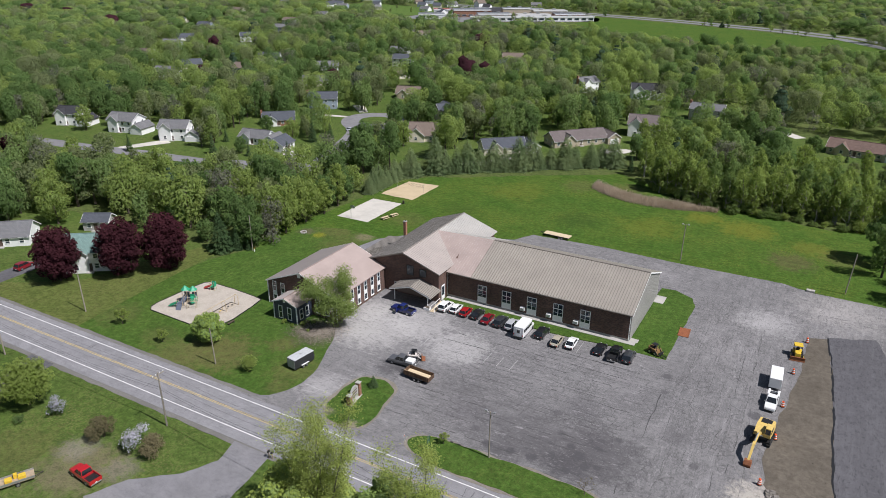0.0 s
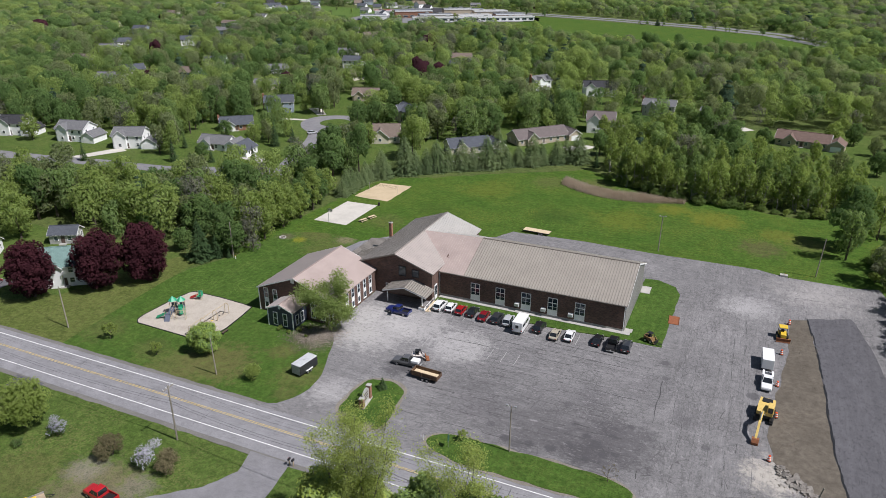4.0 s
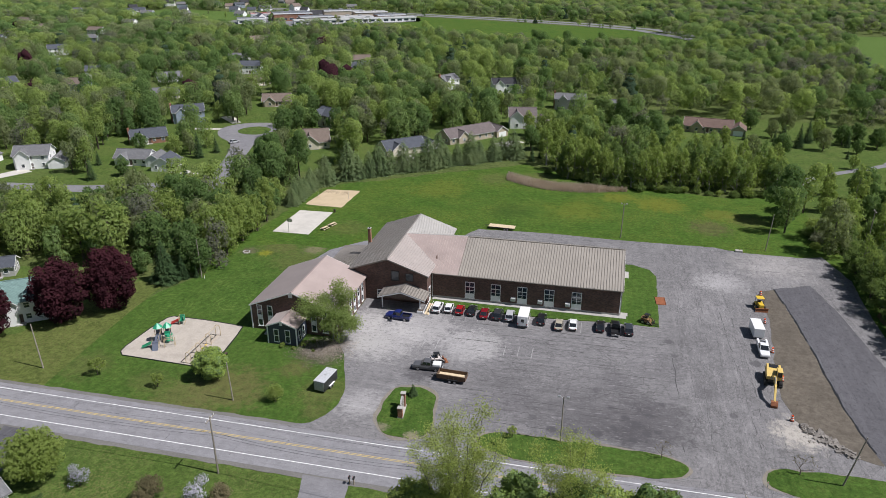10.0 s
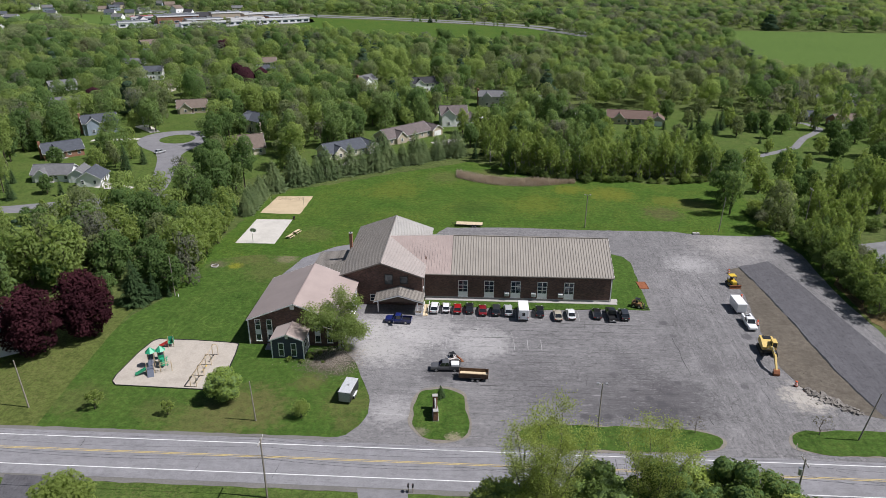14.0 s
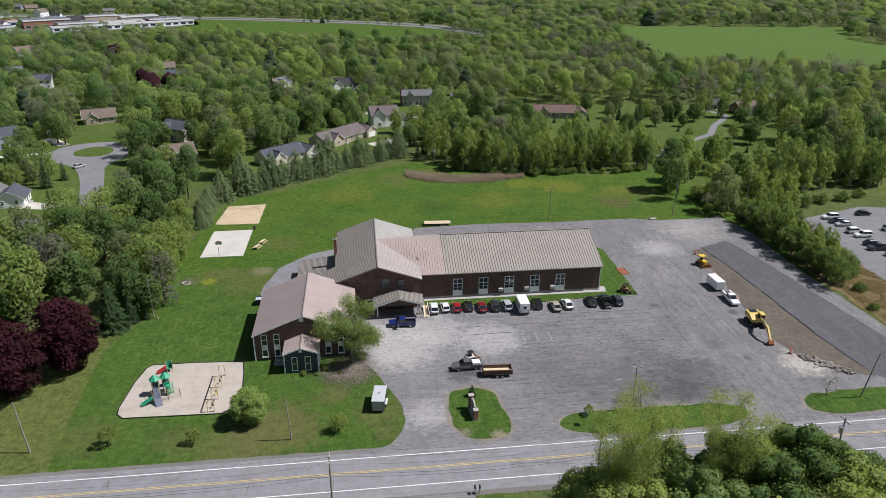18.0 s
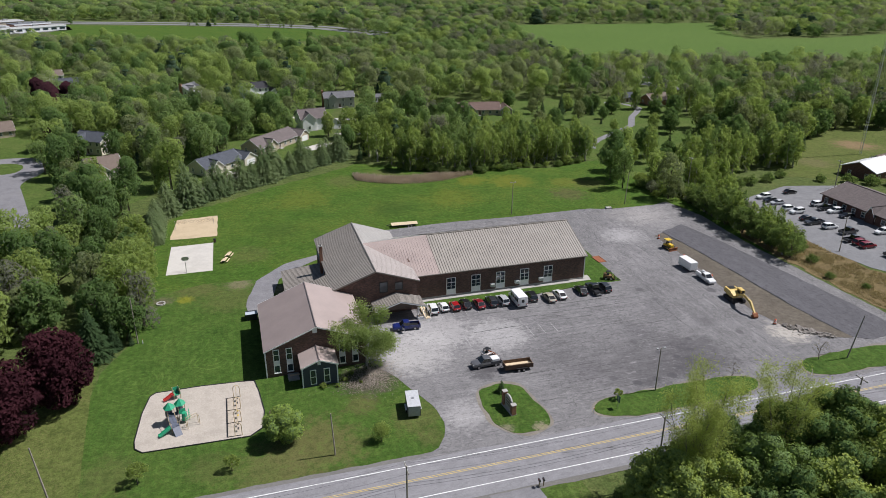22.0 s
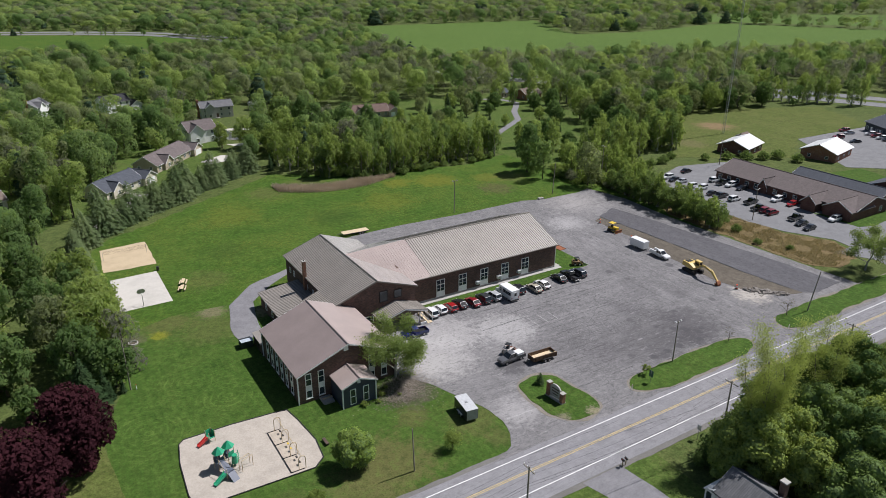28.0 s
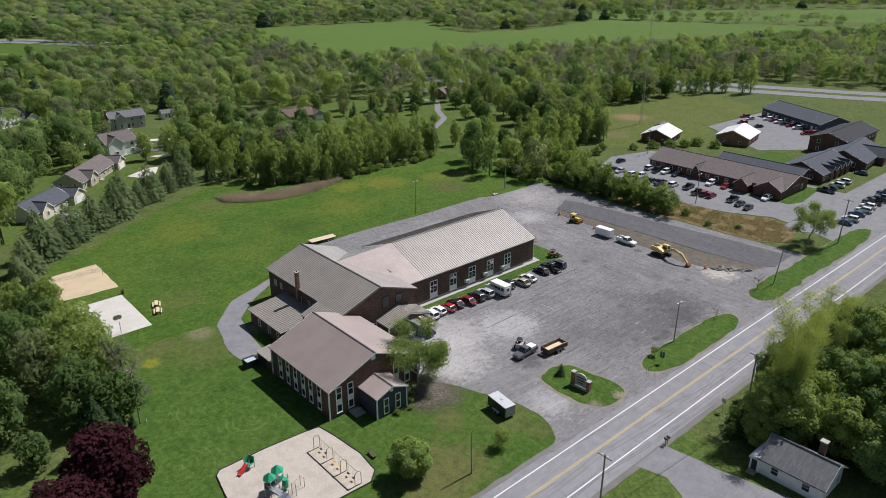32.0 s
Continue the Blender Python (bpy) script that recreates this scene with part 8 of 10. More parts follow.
def car(kind, colour, paint_col, x, y, yaw, group="", where="parked on the asphalt", opened=False):
    L, W, belt, top, c0, c1, t0, t1, nose = SHAPES[kind]
    e = thing(kind if kind != "suv" else "suv_car", f"{colour} {'SUV' if kind == 'suv' else kind} {where}", "truck" if kind == "pickup" else "car", pose(x, y, 0.03, 0, 0, yaw), group)
    mt = paint("car_paint_" + colour.replace(" ", "_").replace("-", "_"), paint_col)
    h, w, low = L / 2, W / 2, 0.26
    tail = belt - 0.02 if kind != "sedan" else belt - 0.04
    rings = [hull_ring(-h, w * 0.86, low + 0.14, tail - 0.16), hull_ring(-h + 0.16, w * 0.95, low, tail), hull_ring(-h * 0.55, w, low, belt), hull_ring(0.1 * h, w, low, belt), hull_ring(c1 + 0.02, w, low, belt - 0.01), hull_ring(h - 0.45, w * 0.95, low, nose), hull_ring(h - 0.1, w * 0.86, low + 0.05, nose - 0.16), hull_ring(h, w * 0.78, low + 0.14, nose - 0.34)]
    if kind == "pickup":
        rings = [hull_ring(c0 + 0.02, w, low + 0.12, belt), hull_ring(0.1 * h, w, low + 0.12, belt), hull_ring(c1 + 0.02, w, low + 0.12, belt - 0.01), hull_ring(h - 0.5, w * 0.97, low + 0.12, nose), hull_ring(h - 0.1, w * 0.92, low + 0.16, nose - 0.1), hull_ring(h, w * 0.88, low + 0.22, nose - 0.3)]
    part("body", loft(rings), mt, e)
    wt = w * 0.76
    cab = [[(c0, -w * 0.89, belt - 0.02), (c0, w * 0.89, belt - 0.02), (t0, wt, top), (t0, -wt, top)], [(c1, -w * 0.89, belt - 0.03), (c1, w * 0.89, belt - 0.03), (t1, wt, top), (t1, -wt, top)]]
    part("cabin", loft(cab), mt, e)
    part("roof", loft([[(t0 - 0.04, -wt - 0.02, top - 0.03), (t0 - 0.04, wt + 0.02, top - 0.03), (t0 + 0.08, wt * 0.9, top + 0.03), (t0 + 0.08, -wt * 0.9, top + 0.03)], [(t1 + 0.04, -wt - 0.02, top - 0.03), (t1 + 0.04, wt + 0.02, top - 0.03), (t1 - 0.08, wt * 0.9, top + 0.03), (t1 - 0.08, -wt * 0.9, top + 0.03)]]), mt, e)

    def glass(nm, a, b, c, d, push):
        bm = bmesh.new()
        mid = (Vector(a) + Vector(b) + Vector(c) + Vector(d)) / 4
        q = [bm.verts.new(Vector(p).lerp(mid, 0.1) + Vector(push)) for p in (a, b, c, d)]
        r = [bm.verts.new(Vector(p).lerp(mid, 0.1) - Vector(push)) for p in (a, b, c, d)]
        bm.faces.new(q)
        bm.faces.new(r[::-1])
        for i in range(4):
            bm.faces.new((q[i], r[i], r[(i + 1) % 4], q[(i + 1) % 4]))
        bmesh.ops.recalc_face_normals(bm, faces=bm.faces)
        part(nm, bm, CAR_GLASS, e)
    glass("windshield", cab[1][0], cab[1][1], cab[1][2], cab[1][3], (0.015, 0, 0.012))
    glass("rear_window", cab[0][0], cab[0][1], cab[0][2], cab[0][3], (-0.015, 0, 0.012))
    for s in (-1, 1):
        bl, br, tr, tl = (c0, s * w * 0.89, belt), (c1, s * w * 0.89, belt), (t1, s * wt, top), (t0, s * wt, top)
        ml, mu = tuple((p + q) / 2 - 0.06 for p, q in zip(bl[:1], br[:1])) + bl[1:], tuple((p + q) / 2 - 0.06 for p, q in zip(tl[:1], tr[:1])) + tl[1:]
        glass("side_window", bl, ml, mu, tl, (0, s * 0.014, 0.006))
        glass("side_window", ml, br, tr, mu, (0, s * 0.014, 0.006))
        part("mirror", boxed(c1 - 0.25, s * w - 0.06 + (0.05 * s), belt - 0.02, c1 - 0.1, s * w + 0.06 + (0.05 * s), belt + 0.13, bevel=0.02), mt, e)
        part("headlight", boxed(h - 0.22, s * w * 0.62 - 0.17, nose - 0.32, h - 0.03, s * w * 0.62 + 0.17, nose - 0.16, bevel=0.02), LAMP_GLASS, e)
        part("taillight", boxed(-h - 0.015, s * w * 0.7 - 0.13, belt - 0.34, -h + 0.14, s * w * 0.7 + 0.13, belt - 0.16, bevel=0.02), TAIL_RED, e)
        r = 0.34 if kind in ("sedan", "hatchback") else 0.39
        for wx in (-h * 0.6, h * 0.62):
            wheel(e, wx, s * (w - 0.1), r)
    part("bumper", boxed(-h - 0.05, -w * 0.85, 0.34, -h + 0.1, w * 0.85, 0.56, bevel=0.03), BLACK if kind != "pickup" else STEEL, e)
    part("number_plate", boxed(-h - 0.065, -0.16, 0.6, -h - 0.02, 0.16, 0.7), TRIM, e)
    if kind == "pickup":
        bed = part("bed", box(box(box(boxed(-h, -w * 0.95, 0.5, c0, w * 0.95, 0.66), -h, -w, 0.5, c0, -w + 0.1, belt), -h, w - 0.1, 0.5, c0, w, belt), -h - 0.02, -w, 0.45, -h + 0.08, w, belt), mt, e)
        part("bed_liner", boxed(-h + 0.1, -w + 0.12, 0.66, c0 - 0.02, w - 0.12, 0.7), BLACK, bed)
    if opened:
        d = part("open_door", boxed(0, -0.04, 0.45, 1.05, 0.04, 1.7, bevel=0.03), mt, e, "driver's door standing open")
        d.matrix_local = pose(0.95, -w + 0.02 if opened < 0 else w - 0.02, 0, 0, 0, -110 if opened < 0 else 110)
        part("inner_panel", boxed(0.1, -0.07, 0.55, 0.95, -0.045, 1.1), TRIM, d)
    return e


WHITE, BLACKISH, RED, NAVY, SILVER, GREY, CHAMP, CHAR = (0.75, 0.75, 0.74), (0.015, 0.015, 0.017), (0.32, 0.012, 0.014), (0.012, 0.016, 0.04), (0.42, 0.43, 0.44), (0.10, 0.10, 0.105), (0.40, 0.36, 0.28), (0.035, 0.037, 0.04)
ROW = "cars parked along the wing"
FACE = "parked nose-in before the long brick wing"
for kind, cn, col, x, y in (("suv", "white", WHITE, -66.9, 121.6), ("hatchback", "white", WHITE, -64.4, 121.9), ("hatchback", "red", RED, -61.85, 121.6), ("sedan", "black", BLACKISH, -59.2, 122.0), ("sedan", "dark red", (0.2, 0.01, 0.016), -56.3, 121.2), ("suv", "charcoal", CHAR, -53.3, 121.3), ("suv", "silver grey", SILVER, -50.7, 121.2),
                            ("suv", "black", BLACKISH, -43.8, 121.2), ("sedan", "champagne", CHAMP, -40.0, 119.7), ("sedan", "white", WHITE, -37.1, 120.4), ("sedan", "black", BLACKISH, -31.4, 121.0), ("pickup", "black", BLACKISH, -28.3, 120.6), ("suv", "charcoal", CHAR, -25.6, 120.8)):
    car(kind, cn, col, x, y, 90 + (x * 7.3 % 5 - 2.5), ROW, FACE)
car("pickup", "deep blue", (0.012, 0.022, 0.13), -74.3, 115.6, 176, "", "with its door open before the porch", 1)
tow = car("pickup", "dark grey", GREY, -63.2, 97.6, 183, "", "hitched to a dump trailer on the lot")
part("load", boxed(-2.6, -0.75, 0.7, -1.0, 0.75, 1.5, bevel=0.15), WHITE_PAINT, tow, "white sacks in the bed")
car("pickup", "bright red", (0.42, 0.014, 0.018), -87.8, 47.2, 175, "", "parked in the yard across the road")
car("suv", "dark red", (0.2, 0.01, 0.016), -169.0, 88.5, 100, "", "in the driveway of the west house")
car("sedan", "silver", SILVER, -184.5, 247.5, 60, "", "parked on the loop of the lane")
protos = [car("suv", "white", WHITE, 56.2, 166.1, 180, "cars in the office lot", "parked by the offices"), car("sedan", "black", BLACKISH, 56.0, 162.8, 182, "cars in the office lot", "parked by the offices"), car("sedan", "silver", SILVER, 56.5, 160.2, 178, "cars in the office lot", "parked by the offices"),
          car("pickup", "charcoal", CHAR, 58.0, 133.6, 4, "cars in the office lot", "parked by the offices"), car("hatchback", "red", RED, 67.2, 125.7, 183, "cars in the office lot", "parked by the offices"),
          car("suv", "dark red", (0.16, 0.012, 0.018), 54.7, 126.1, 2, "cars in the office lot", "parked by the offices"), car("sedan", "steel blue", (0.05, 0.09, 0.17), 61.0, 85.6, 90, "cars in the office lot", "parked by the offices")]
LOT_SPOTS = [(56.2, 166.1), (56.0, 162.8), (56.5, 160.2), (68.2, 168.0), (56.0, 154.4), (56.3, 151.5), (54.9, 145.8), (54.2, 142.4), (55.9, 138.2), (67.6, 148.6), (67.8, 144.3), (67.6, 155.2), (67.4, 151.6), (67.0, 130.8), (54.7, 128.4), (54.7, 123.8), (56.6, 117.3), (53.8, 113.6), (52.4, 110.2), (65.5, 110.6)]
ROAD_SPOTS = [(88.6, 101.4), (92.5, 101.6), (97.5, 101.4), (103.5, 101.6), (119.6, 101.6), (71.9, 85.9), (76.6, 85.7), (81.5, 86.3), (87.1, 86.8), (91.0, 86.8), (95.3, 86.7), (65.4, 85.4), (100, 87), (105, 87)]
FAR_SPOTS = [(178, 172), (181, 176), (165, 161.6), (166.7, 170), (184, 166), (182.4, 162.5), (180.8, 159.2), (179.2, 156), (177.6, 152.6), (175.2, 148.4), (167.1, 141.2), (170.0, 139.9), (173.2, 138.9)]
which = random.Random(3)
for (x, y), kind in zip(LOT_SPOTS[3:], (1, 0, 0, 1, 3, 0, 0, 1, 0, 3, 0, 3, 5, 3, 1, 1, 0)):
    copy_thing(protos[kind], pose(x, y, 0.03, 0, 0, which.choice((0, 180)) + which.uniform(-3, 3)))
for x, y in ROAD_SPOTS:
    copy_thing(protos[which.choice((0, 1, 6, 0, 3, 6))], pose(x, y, 0.03, 0, 0, 90 + which.uniform(-3, 3)))
for x, y in FAR_SPOTS:
    copy_thing(protos[which.choice((0, 1, 2, 5, 5))], pose(x, y, 0.03, 0, 0, 150 + which.uniform(-4, 4)))
def shuttle(x, y, yaw):
    """A white shuttle van with a boxy rear."""
    e = thing("shuttle_bus", "boxy white shuttle bus parked in the row of cars", "bus", pose(x, y, 0.03, 0, 0, yaw))
    part("body", boxed(-3.3, -1.12, 0.5, 1.4, 1.12, 2.85, bevel=0.14), WHITE_PAINT, e)
    part("cab", loft([hull_ring(1.3, 1.0, 0.4, 2.3), hull_ring(1.9, 1.0, 0.4, 1.6), hull_ring(2.9, 0.95, 0.4, 1.2), hull_ring(3.3, 0.85, 0.5, 1.0)]), WHITE_PAINT, e)
    part("windshield", loft([[(1.42, -0.85, 2.15), (1.42, 0.85, 2.15), (1.46, 0.85, 2.2), (1.46, -0.85, 2.2)], [(1.96, -0.88, 1.58), (1.96, 0.88, 1.58), (2.0, 0.88, 1.63), (2.0, -0.88, 1.63)]]), CAR_GLASS, e)
    for s in (-1, 1):
        for k in range(4):
            part("side_window", boxed(-3.0 + k * 1.05, s * 1.125 - 0.015, 1.6, -2.1 + k * 1.05, s * 1.125 + 0.015, 2.3), CAR_GLASS, e)
        for wx in (-2.0, 2.2):
            wheel(e, wx, s * 0.95, 0.4, 0.28)
        part("taillight", boxed(-3.34, s * 0.95 - 0.1, 0.9, -3.28, s * 0.95 + 0.1, 1.2), TAIL_RED, e)
    part("rear_door", boxed(-3.34, -0.5, 0.7, -3.3, 0.5, 2.4), TRIM, e)
    part("rear_window", boxed(-3.36, -0.32, 1.5, -3.33, 0.32, 2.2), CAR_GLASS, e)
    part("bumper", boxed(-3.5, -1.05, 0.4, -3.28, 1.05, 0.62, bevel=0.03), BLACK, e)
    return e


shuttle(-47.5, 120.4, 90)


def axle(e, xs, half, r=0.36):
    for x in xs:
        for s in (-1, 1):
            wheel(e, x, s * half, r)


dt = thing("dump_trailer", "brown steel dump trailer with a timber lining behind the pickup", "trailer", pose(-57.6, 94.8, 0.03, 0, 0, -3))
BROWN_STEEL = plain("brown_steel", (0.11, 0.065, 0.04), 0.7, 0.1, 0.3)
part("bed", box(box(box(box(boxed(-2.9, -1.05, 0.65, 2.5, 1.05, 0.8), -2.9, -1.05, 0.8, 2.5, -0.95, 1.55), -2.9, 0.95, 0.8, 2.5, 1.05, 1.55), -2.95, -1.05, 0.65, -2.85, 1.05, 1.55), 2.42, -1.05, 0.65, 2.52, 1.05, 1.4), BROWN_STEEL, dt)
part("lining", boxed(-2.8, -0.94, 0.8, 2.4, 0.94, 0.86), PALE_WOOD, dt, "pale timber floor")
part("board", boxed(-2.8, -0.95, 1.5, 2.4, -0.9, 1.62), PALE_WOOD, dt)
for k in range(6):
    part("stake", boxed(-2.6 + k * 0.95, -1.12, 0.65, -2.5 + k * 0.95, -1.05, 1.55), BROWN_STEEL, dt)
part("tongue", rods(((-2.9, -0.7, 0.6), (-4.2, 0, 0.55), 0.06), ((-2.9, 0.7, 0.6), (-4.2, 0, 0.55), 0.06)), BLACK, dt)
part("fender", boxed(-0.9, -1.35, 0.75, 1.3, -1.06, 0.82), BLACK, dt)
part("fender", boxed(-0.9, 1.06, 0.75, 1.3, 1.35, 0.82), BLACK, dt)
axle(dt, (-0.35, 0.6), 1.2)

ct = thing("cargo_trailer", "black enclosed cargo trailer with a white roof on the lawn", "trailer", pose(-80.0, 87.8, 0, 0, 0, 82))
part("box", boxed(-2.4, -1.1, 0.45, 2.4, 1.1, 2.35, bevel=0.06), plain("black_trailer_skin", (0.025, 0.026, 0.03), 0.35), ct)
part("roof", boxed(-2.42, -1.12, 2.3, 2.42, 1.12, 2.42, bevel=0.05), plain("trailer_roof_white", (0.48, 0.49, 0.50), 0.5), ct)
part("rear_door", boxed(-2.43, -1.0, 0.5, -2.4, 1.0, 2.25), plain("trailer_door_grey", (0.35, 0.36, 0.37), 0.5), ct)
part("roof_vent", boxed(-0.2, -0.2, 2.42, 0.2, 0.2, 2.5), STEEL, ct)
part("tongue", rods(((2.4, -0.8, 0.5), (3.6, 0, 0.5), 0.05), ((2.4, 0.8, 0.5), (3.6, 0, 0.5), 0.05)), BLACK, ct)
axle(ct, (-0.45, 0.4), 1.15, 0.34)
part("fender", boxed(-0.9, -1.38, 0.72, 0.9, -1.1, 0.8), WHITE_PAINT, ct)
part("fender", boxed(-0.9, 1.1, 0.72, 0.9, 1.38, 0.8), WHITE_PAINT, ct)

wt = thing("white_trailer", "tall white enclosed trailer by the dug strip", "trailer", pose(0.3, 125.7, 0.03, 0, 0, -88) @ Matrix.Diagonal((0.8, 0.88, 0.85, 1)))
part("box", boxed(-3.0, -1.2, 0.55, 3.0, 1.2, 2.9, bevel=0.08), WHITE_PAINT, wt)
part("rear_door", boxed(-3.03, -1.1, 0.6, -3.0, 1.1, 2.8), TRIM, wt)
part("tongue", rods(((3.0, -0.8, 0.6), (4.1, 0, 0.55), 0.06), ((3.0, 0.8, 0.6), (4.1, 0, 0.55), 0.06)), BLACK, wt)
axle(wt, (-0.5, 0.4), 1.15)
ut = car("pickup", "white", WHITE, 0.4, 118.4, -92, "", "work truck hitched to the white trailer")
part("tool_box", boxed(-2.75, -0.98, 1.0, -0.85, -0.6, 1.5, bevel=0.03), WHITE_PAINT, ut)
part("tool_box", boxed(-2.75, 0.6, 1.0, -0.85, 0.98, 1.5, bevel=0.03), WHITE_PAINT, ut)
ft = thing("flatbed_trailer", "long empty flatbed trailer with a pale plank deck", "trailer", pose(-60.2, 174.2, 0, 0, 0, -3))
for k in range(8):
    part("plank", boxed(-4.0, -1.2 + k * 0.3, 0.75, 3.6, -0.92 + k * 0.3, 0.82), PALE_WOOD, ft)
part("chassis", box(boxed(-4.0, -1.25, 0.6, 3.7, -1.1, 0.76), -4.0, 1.1, 0.6, 3.7, 1.25, 0.76), BLACK, ft)
part("tongue", rods(((-4.0, -0.8, 0.6), (-5.4, 0, 0.6), 0.06), ((-4.0, 0.8, 0.6), (-5.4, 0, 0.6), 0.06)), BLACK, ft)
axle(ft, (0.8, 1.6), 1.3, 0.33)
yt = thing("utility_trailer", "open utility trailer loaded with tools in the yard", "trailer", pose(-95.8, 41.6, 0, 0, 0, 62))
part("deck", boxed(-2.3, -1.0, 0.55, 2.3, 1.0, 0.65), WOOD, yt)
part("rail", box(box(boxed(-2.3, -1.02, 0.65, 2.3, -0.97, 1.0), -2.3, 0.97, 0.65, 2.3, 1.02, 1.0), -2.32, -1.0, 0.65, -2.27, 1.0, 1.0), STEEL, yt)
part("load", box(box(boxed(-1.6, -0.6, 0.65, -0.6, 0.3, 1.2, bevel=0.1), 0.2, -0.4, 0.65, 1.2, 0.5, 1.1), -0.4, 0.1, 0.65, 0.1, 0.7, 1.35), YELLOW, yt, "orange and yellow machines")
part("tongue", rods(((2.3, -0.6, 0.55), (3.5, 0, 0.5), 0.05), ((2.3, 0.6, 0.55), (3.5, 0, 0.5), 0.05)), BLACK, yt)
axle(yt, (0.0,), 1.15, 0.33)


# ---- machines ----
def track(e, y, length, high, wide):
    o = [(-length / 2 + high / 2 * (1 - math.cos(a)), high / 2 - high / 2 * math.sin(a)) for a in (1.5708, 0.8, 0.0, -0.8, -1.5708)] + [(length / 2 - high / 2 * (1 - math.cos(a)), high / 2 - high / 2 * math.sin(a)) for a in (-1.5708, -0.8, 0.0, 0.8, 1.5708)]
    t = part("track", profile(bmesh.new(), o, "y", y - wide / 2, y + wide / 2), RUBBER, e)
    for k in range(int(length / 0.3)):
        part("grouser", boxed(-length / 2 + 0.35 + k * 0.28, y - wide / 2, high - 0.01, -length / 2 + 0.47 + k * 0.28, y + wide / 2, high + 0.04), BLACK, t)


FADED_YELLOW = plain("faded_machine_yellow", (0.64, 0.46, 0.14), 0.5, vary=0.15)
ex = thing("excavator", "yellow tracked excavator with its bucket resting on the asphalt", "excavator", pose(0.2, 107.6, 0.03, 0, 0, -97))
for s in (-1, 1):
    track(ex, s * 1.25, 4.2, 0.85, 0.6)
part("carbody", boxed(-1.0, -0.95, 0.4, 1.0, 0.95, 0.95), BLACK, ex)
part("turntable", rod(bmesh.new(), (0, 0, 0.9), (0, 0, 1.15), 0.9, n=18), BLACK, ex)
part("engine_house", loft([[(-2.6, -1.3, 1.2), (-2.6, 1.3, 1.2), (-2.5, 1.2, 2.3), (-2.5, -1.2, 2.3)], [(-0.3, -1.35, 1.15), (-0.3, 1.35, 1.15), (-0.3, 1.3, 2.35), (-0.3, -1.3, 2.35)], [(1.3, -1.3, 1.15), (1.3, 1.3, 1.15), (1.3, 1.25, 1.75), (1.3, -1.25, 1.75)]]), FADED_YELLOW, ex)
part("engine_grille", boxed(-2.3, -0.8, 2.3, -1.0, 0.8, 2.4), BLACK, ex)
cabx = part("operator_cab", boxed(-0.2, 0.35, 1.7, 1.5, 1.3, 3.05, bevel=0.08), FADED_YELLOW, ex)
part("cab_window", box(box(boxed(1.49, 0.45, 1.95, 1.52, 1.2, 2.9), 0.0, 1.29, 2.0, 1.3, 1.32, 2.85), 0.0, 0.33, 2.0, 1.3, 0.36, 2.85), CAR_GLASS, cabx)
part("boom", profile(bmesh.new(), [(0.9, 1.35), (1.5, 1.25), (3.6, 2.75), (6.2, 2.35), (6.3, 2.7), (3.7, 3.25), (3.2, 3.15), (0.9, 1.8)], "y", -0.45, -0.05), FADED_YELLOW, ex)
part("stick", profile(bmesh.new(), [(5.9, 3.0), (6.4, 2.85), (8.5, 0.95), (8.2, 0.8), (5.9, 2.4)], "y", -0.42, -0.08), FADED_YELLOW, ex)
part("bucket", profile(bmesh.new(), [(8.1, 1.1), (8.6, 1.05), (9.0, 0.5), (8.9, 0.05), (8.2, 0.0), (7.9, 0.35), (8.4, 0.45), (8.3, 0.8)], "y", -0.8, 0.3), RUST, ex, "rusty toothed bucket")
part("cylinder", rods(((1.5, -0.62, 1.4), (3.4, -0.62, 2.7), 0.09), ((1.5, 0.12, 1.4), (3.4, 0.12, 2.7), 0.09), ((3.8, -0.25, 3.35), (5.9, -0.25, 3.1), 0.08)), STEEL, ex)

dz = thing("bulldozer", "small yellow bulldozer with a wide blade and canopy", "bulldozer", pose(3.0, 138.2, 0.05, 0, 0, -84))
for s in (-1, 1):
    track(dz, s * 0.85, 2.7, 0.8, 0.45)
part("hood", boxed(0.1, -0.5, 0.7, 1.6, 0.5, 1.5, bevel=0.06), YELLOW, dz)
part("seat_deck", boxed(-1.2, -0.8, 0.7, 0.1, 0.8, 1.2, bevel=0.04), YELLOW, dz)
part("canopy", boxed(-1.2, -0.8, 2.35, 0.35, 0.8, 2.5, bevel=0.05), YELLOW, dz)
part("post", rods(*(((x, y, 1.1), (x, y, 2.4), 0.05) for x in (-1.1, 0.25) for y in (-0.7, 0.7))), BLACK, dz)
part("seat", boxed(-0.8, -0.3, 1.2, -0.2, 0.3, 1.75, bevel=0.08), BLACK, dz)
part("blade", profile(bmesh.new(), [(1.9, 0.05), (2.1, 0.0), (2.0, 0.4), (2.12, 0.9), (1.95, 0.92), (1.85, 0.4)], "y", -1.35, 1.35), RUST, dz)
part("arm", rods(((0.3, -1.12, 0.5), (1.95, -1.12, 0.4), 0.07), ((0.3, 1.12, 0.5), (1.95, 1.12, 0.4), 0.07)), YELLOW, dz)


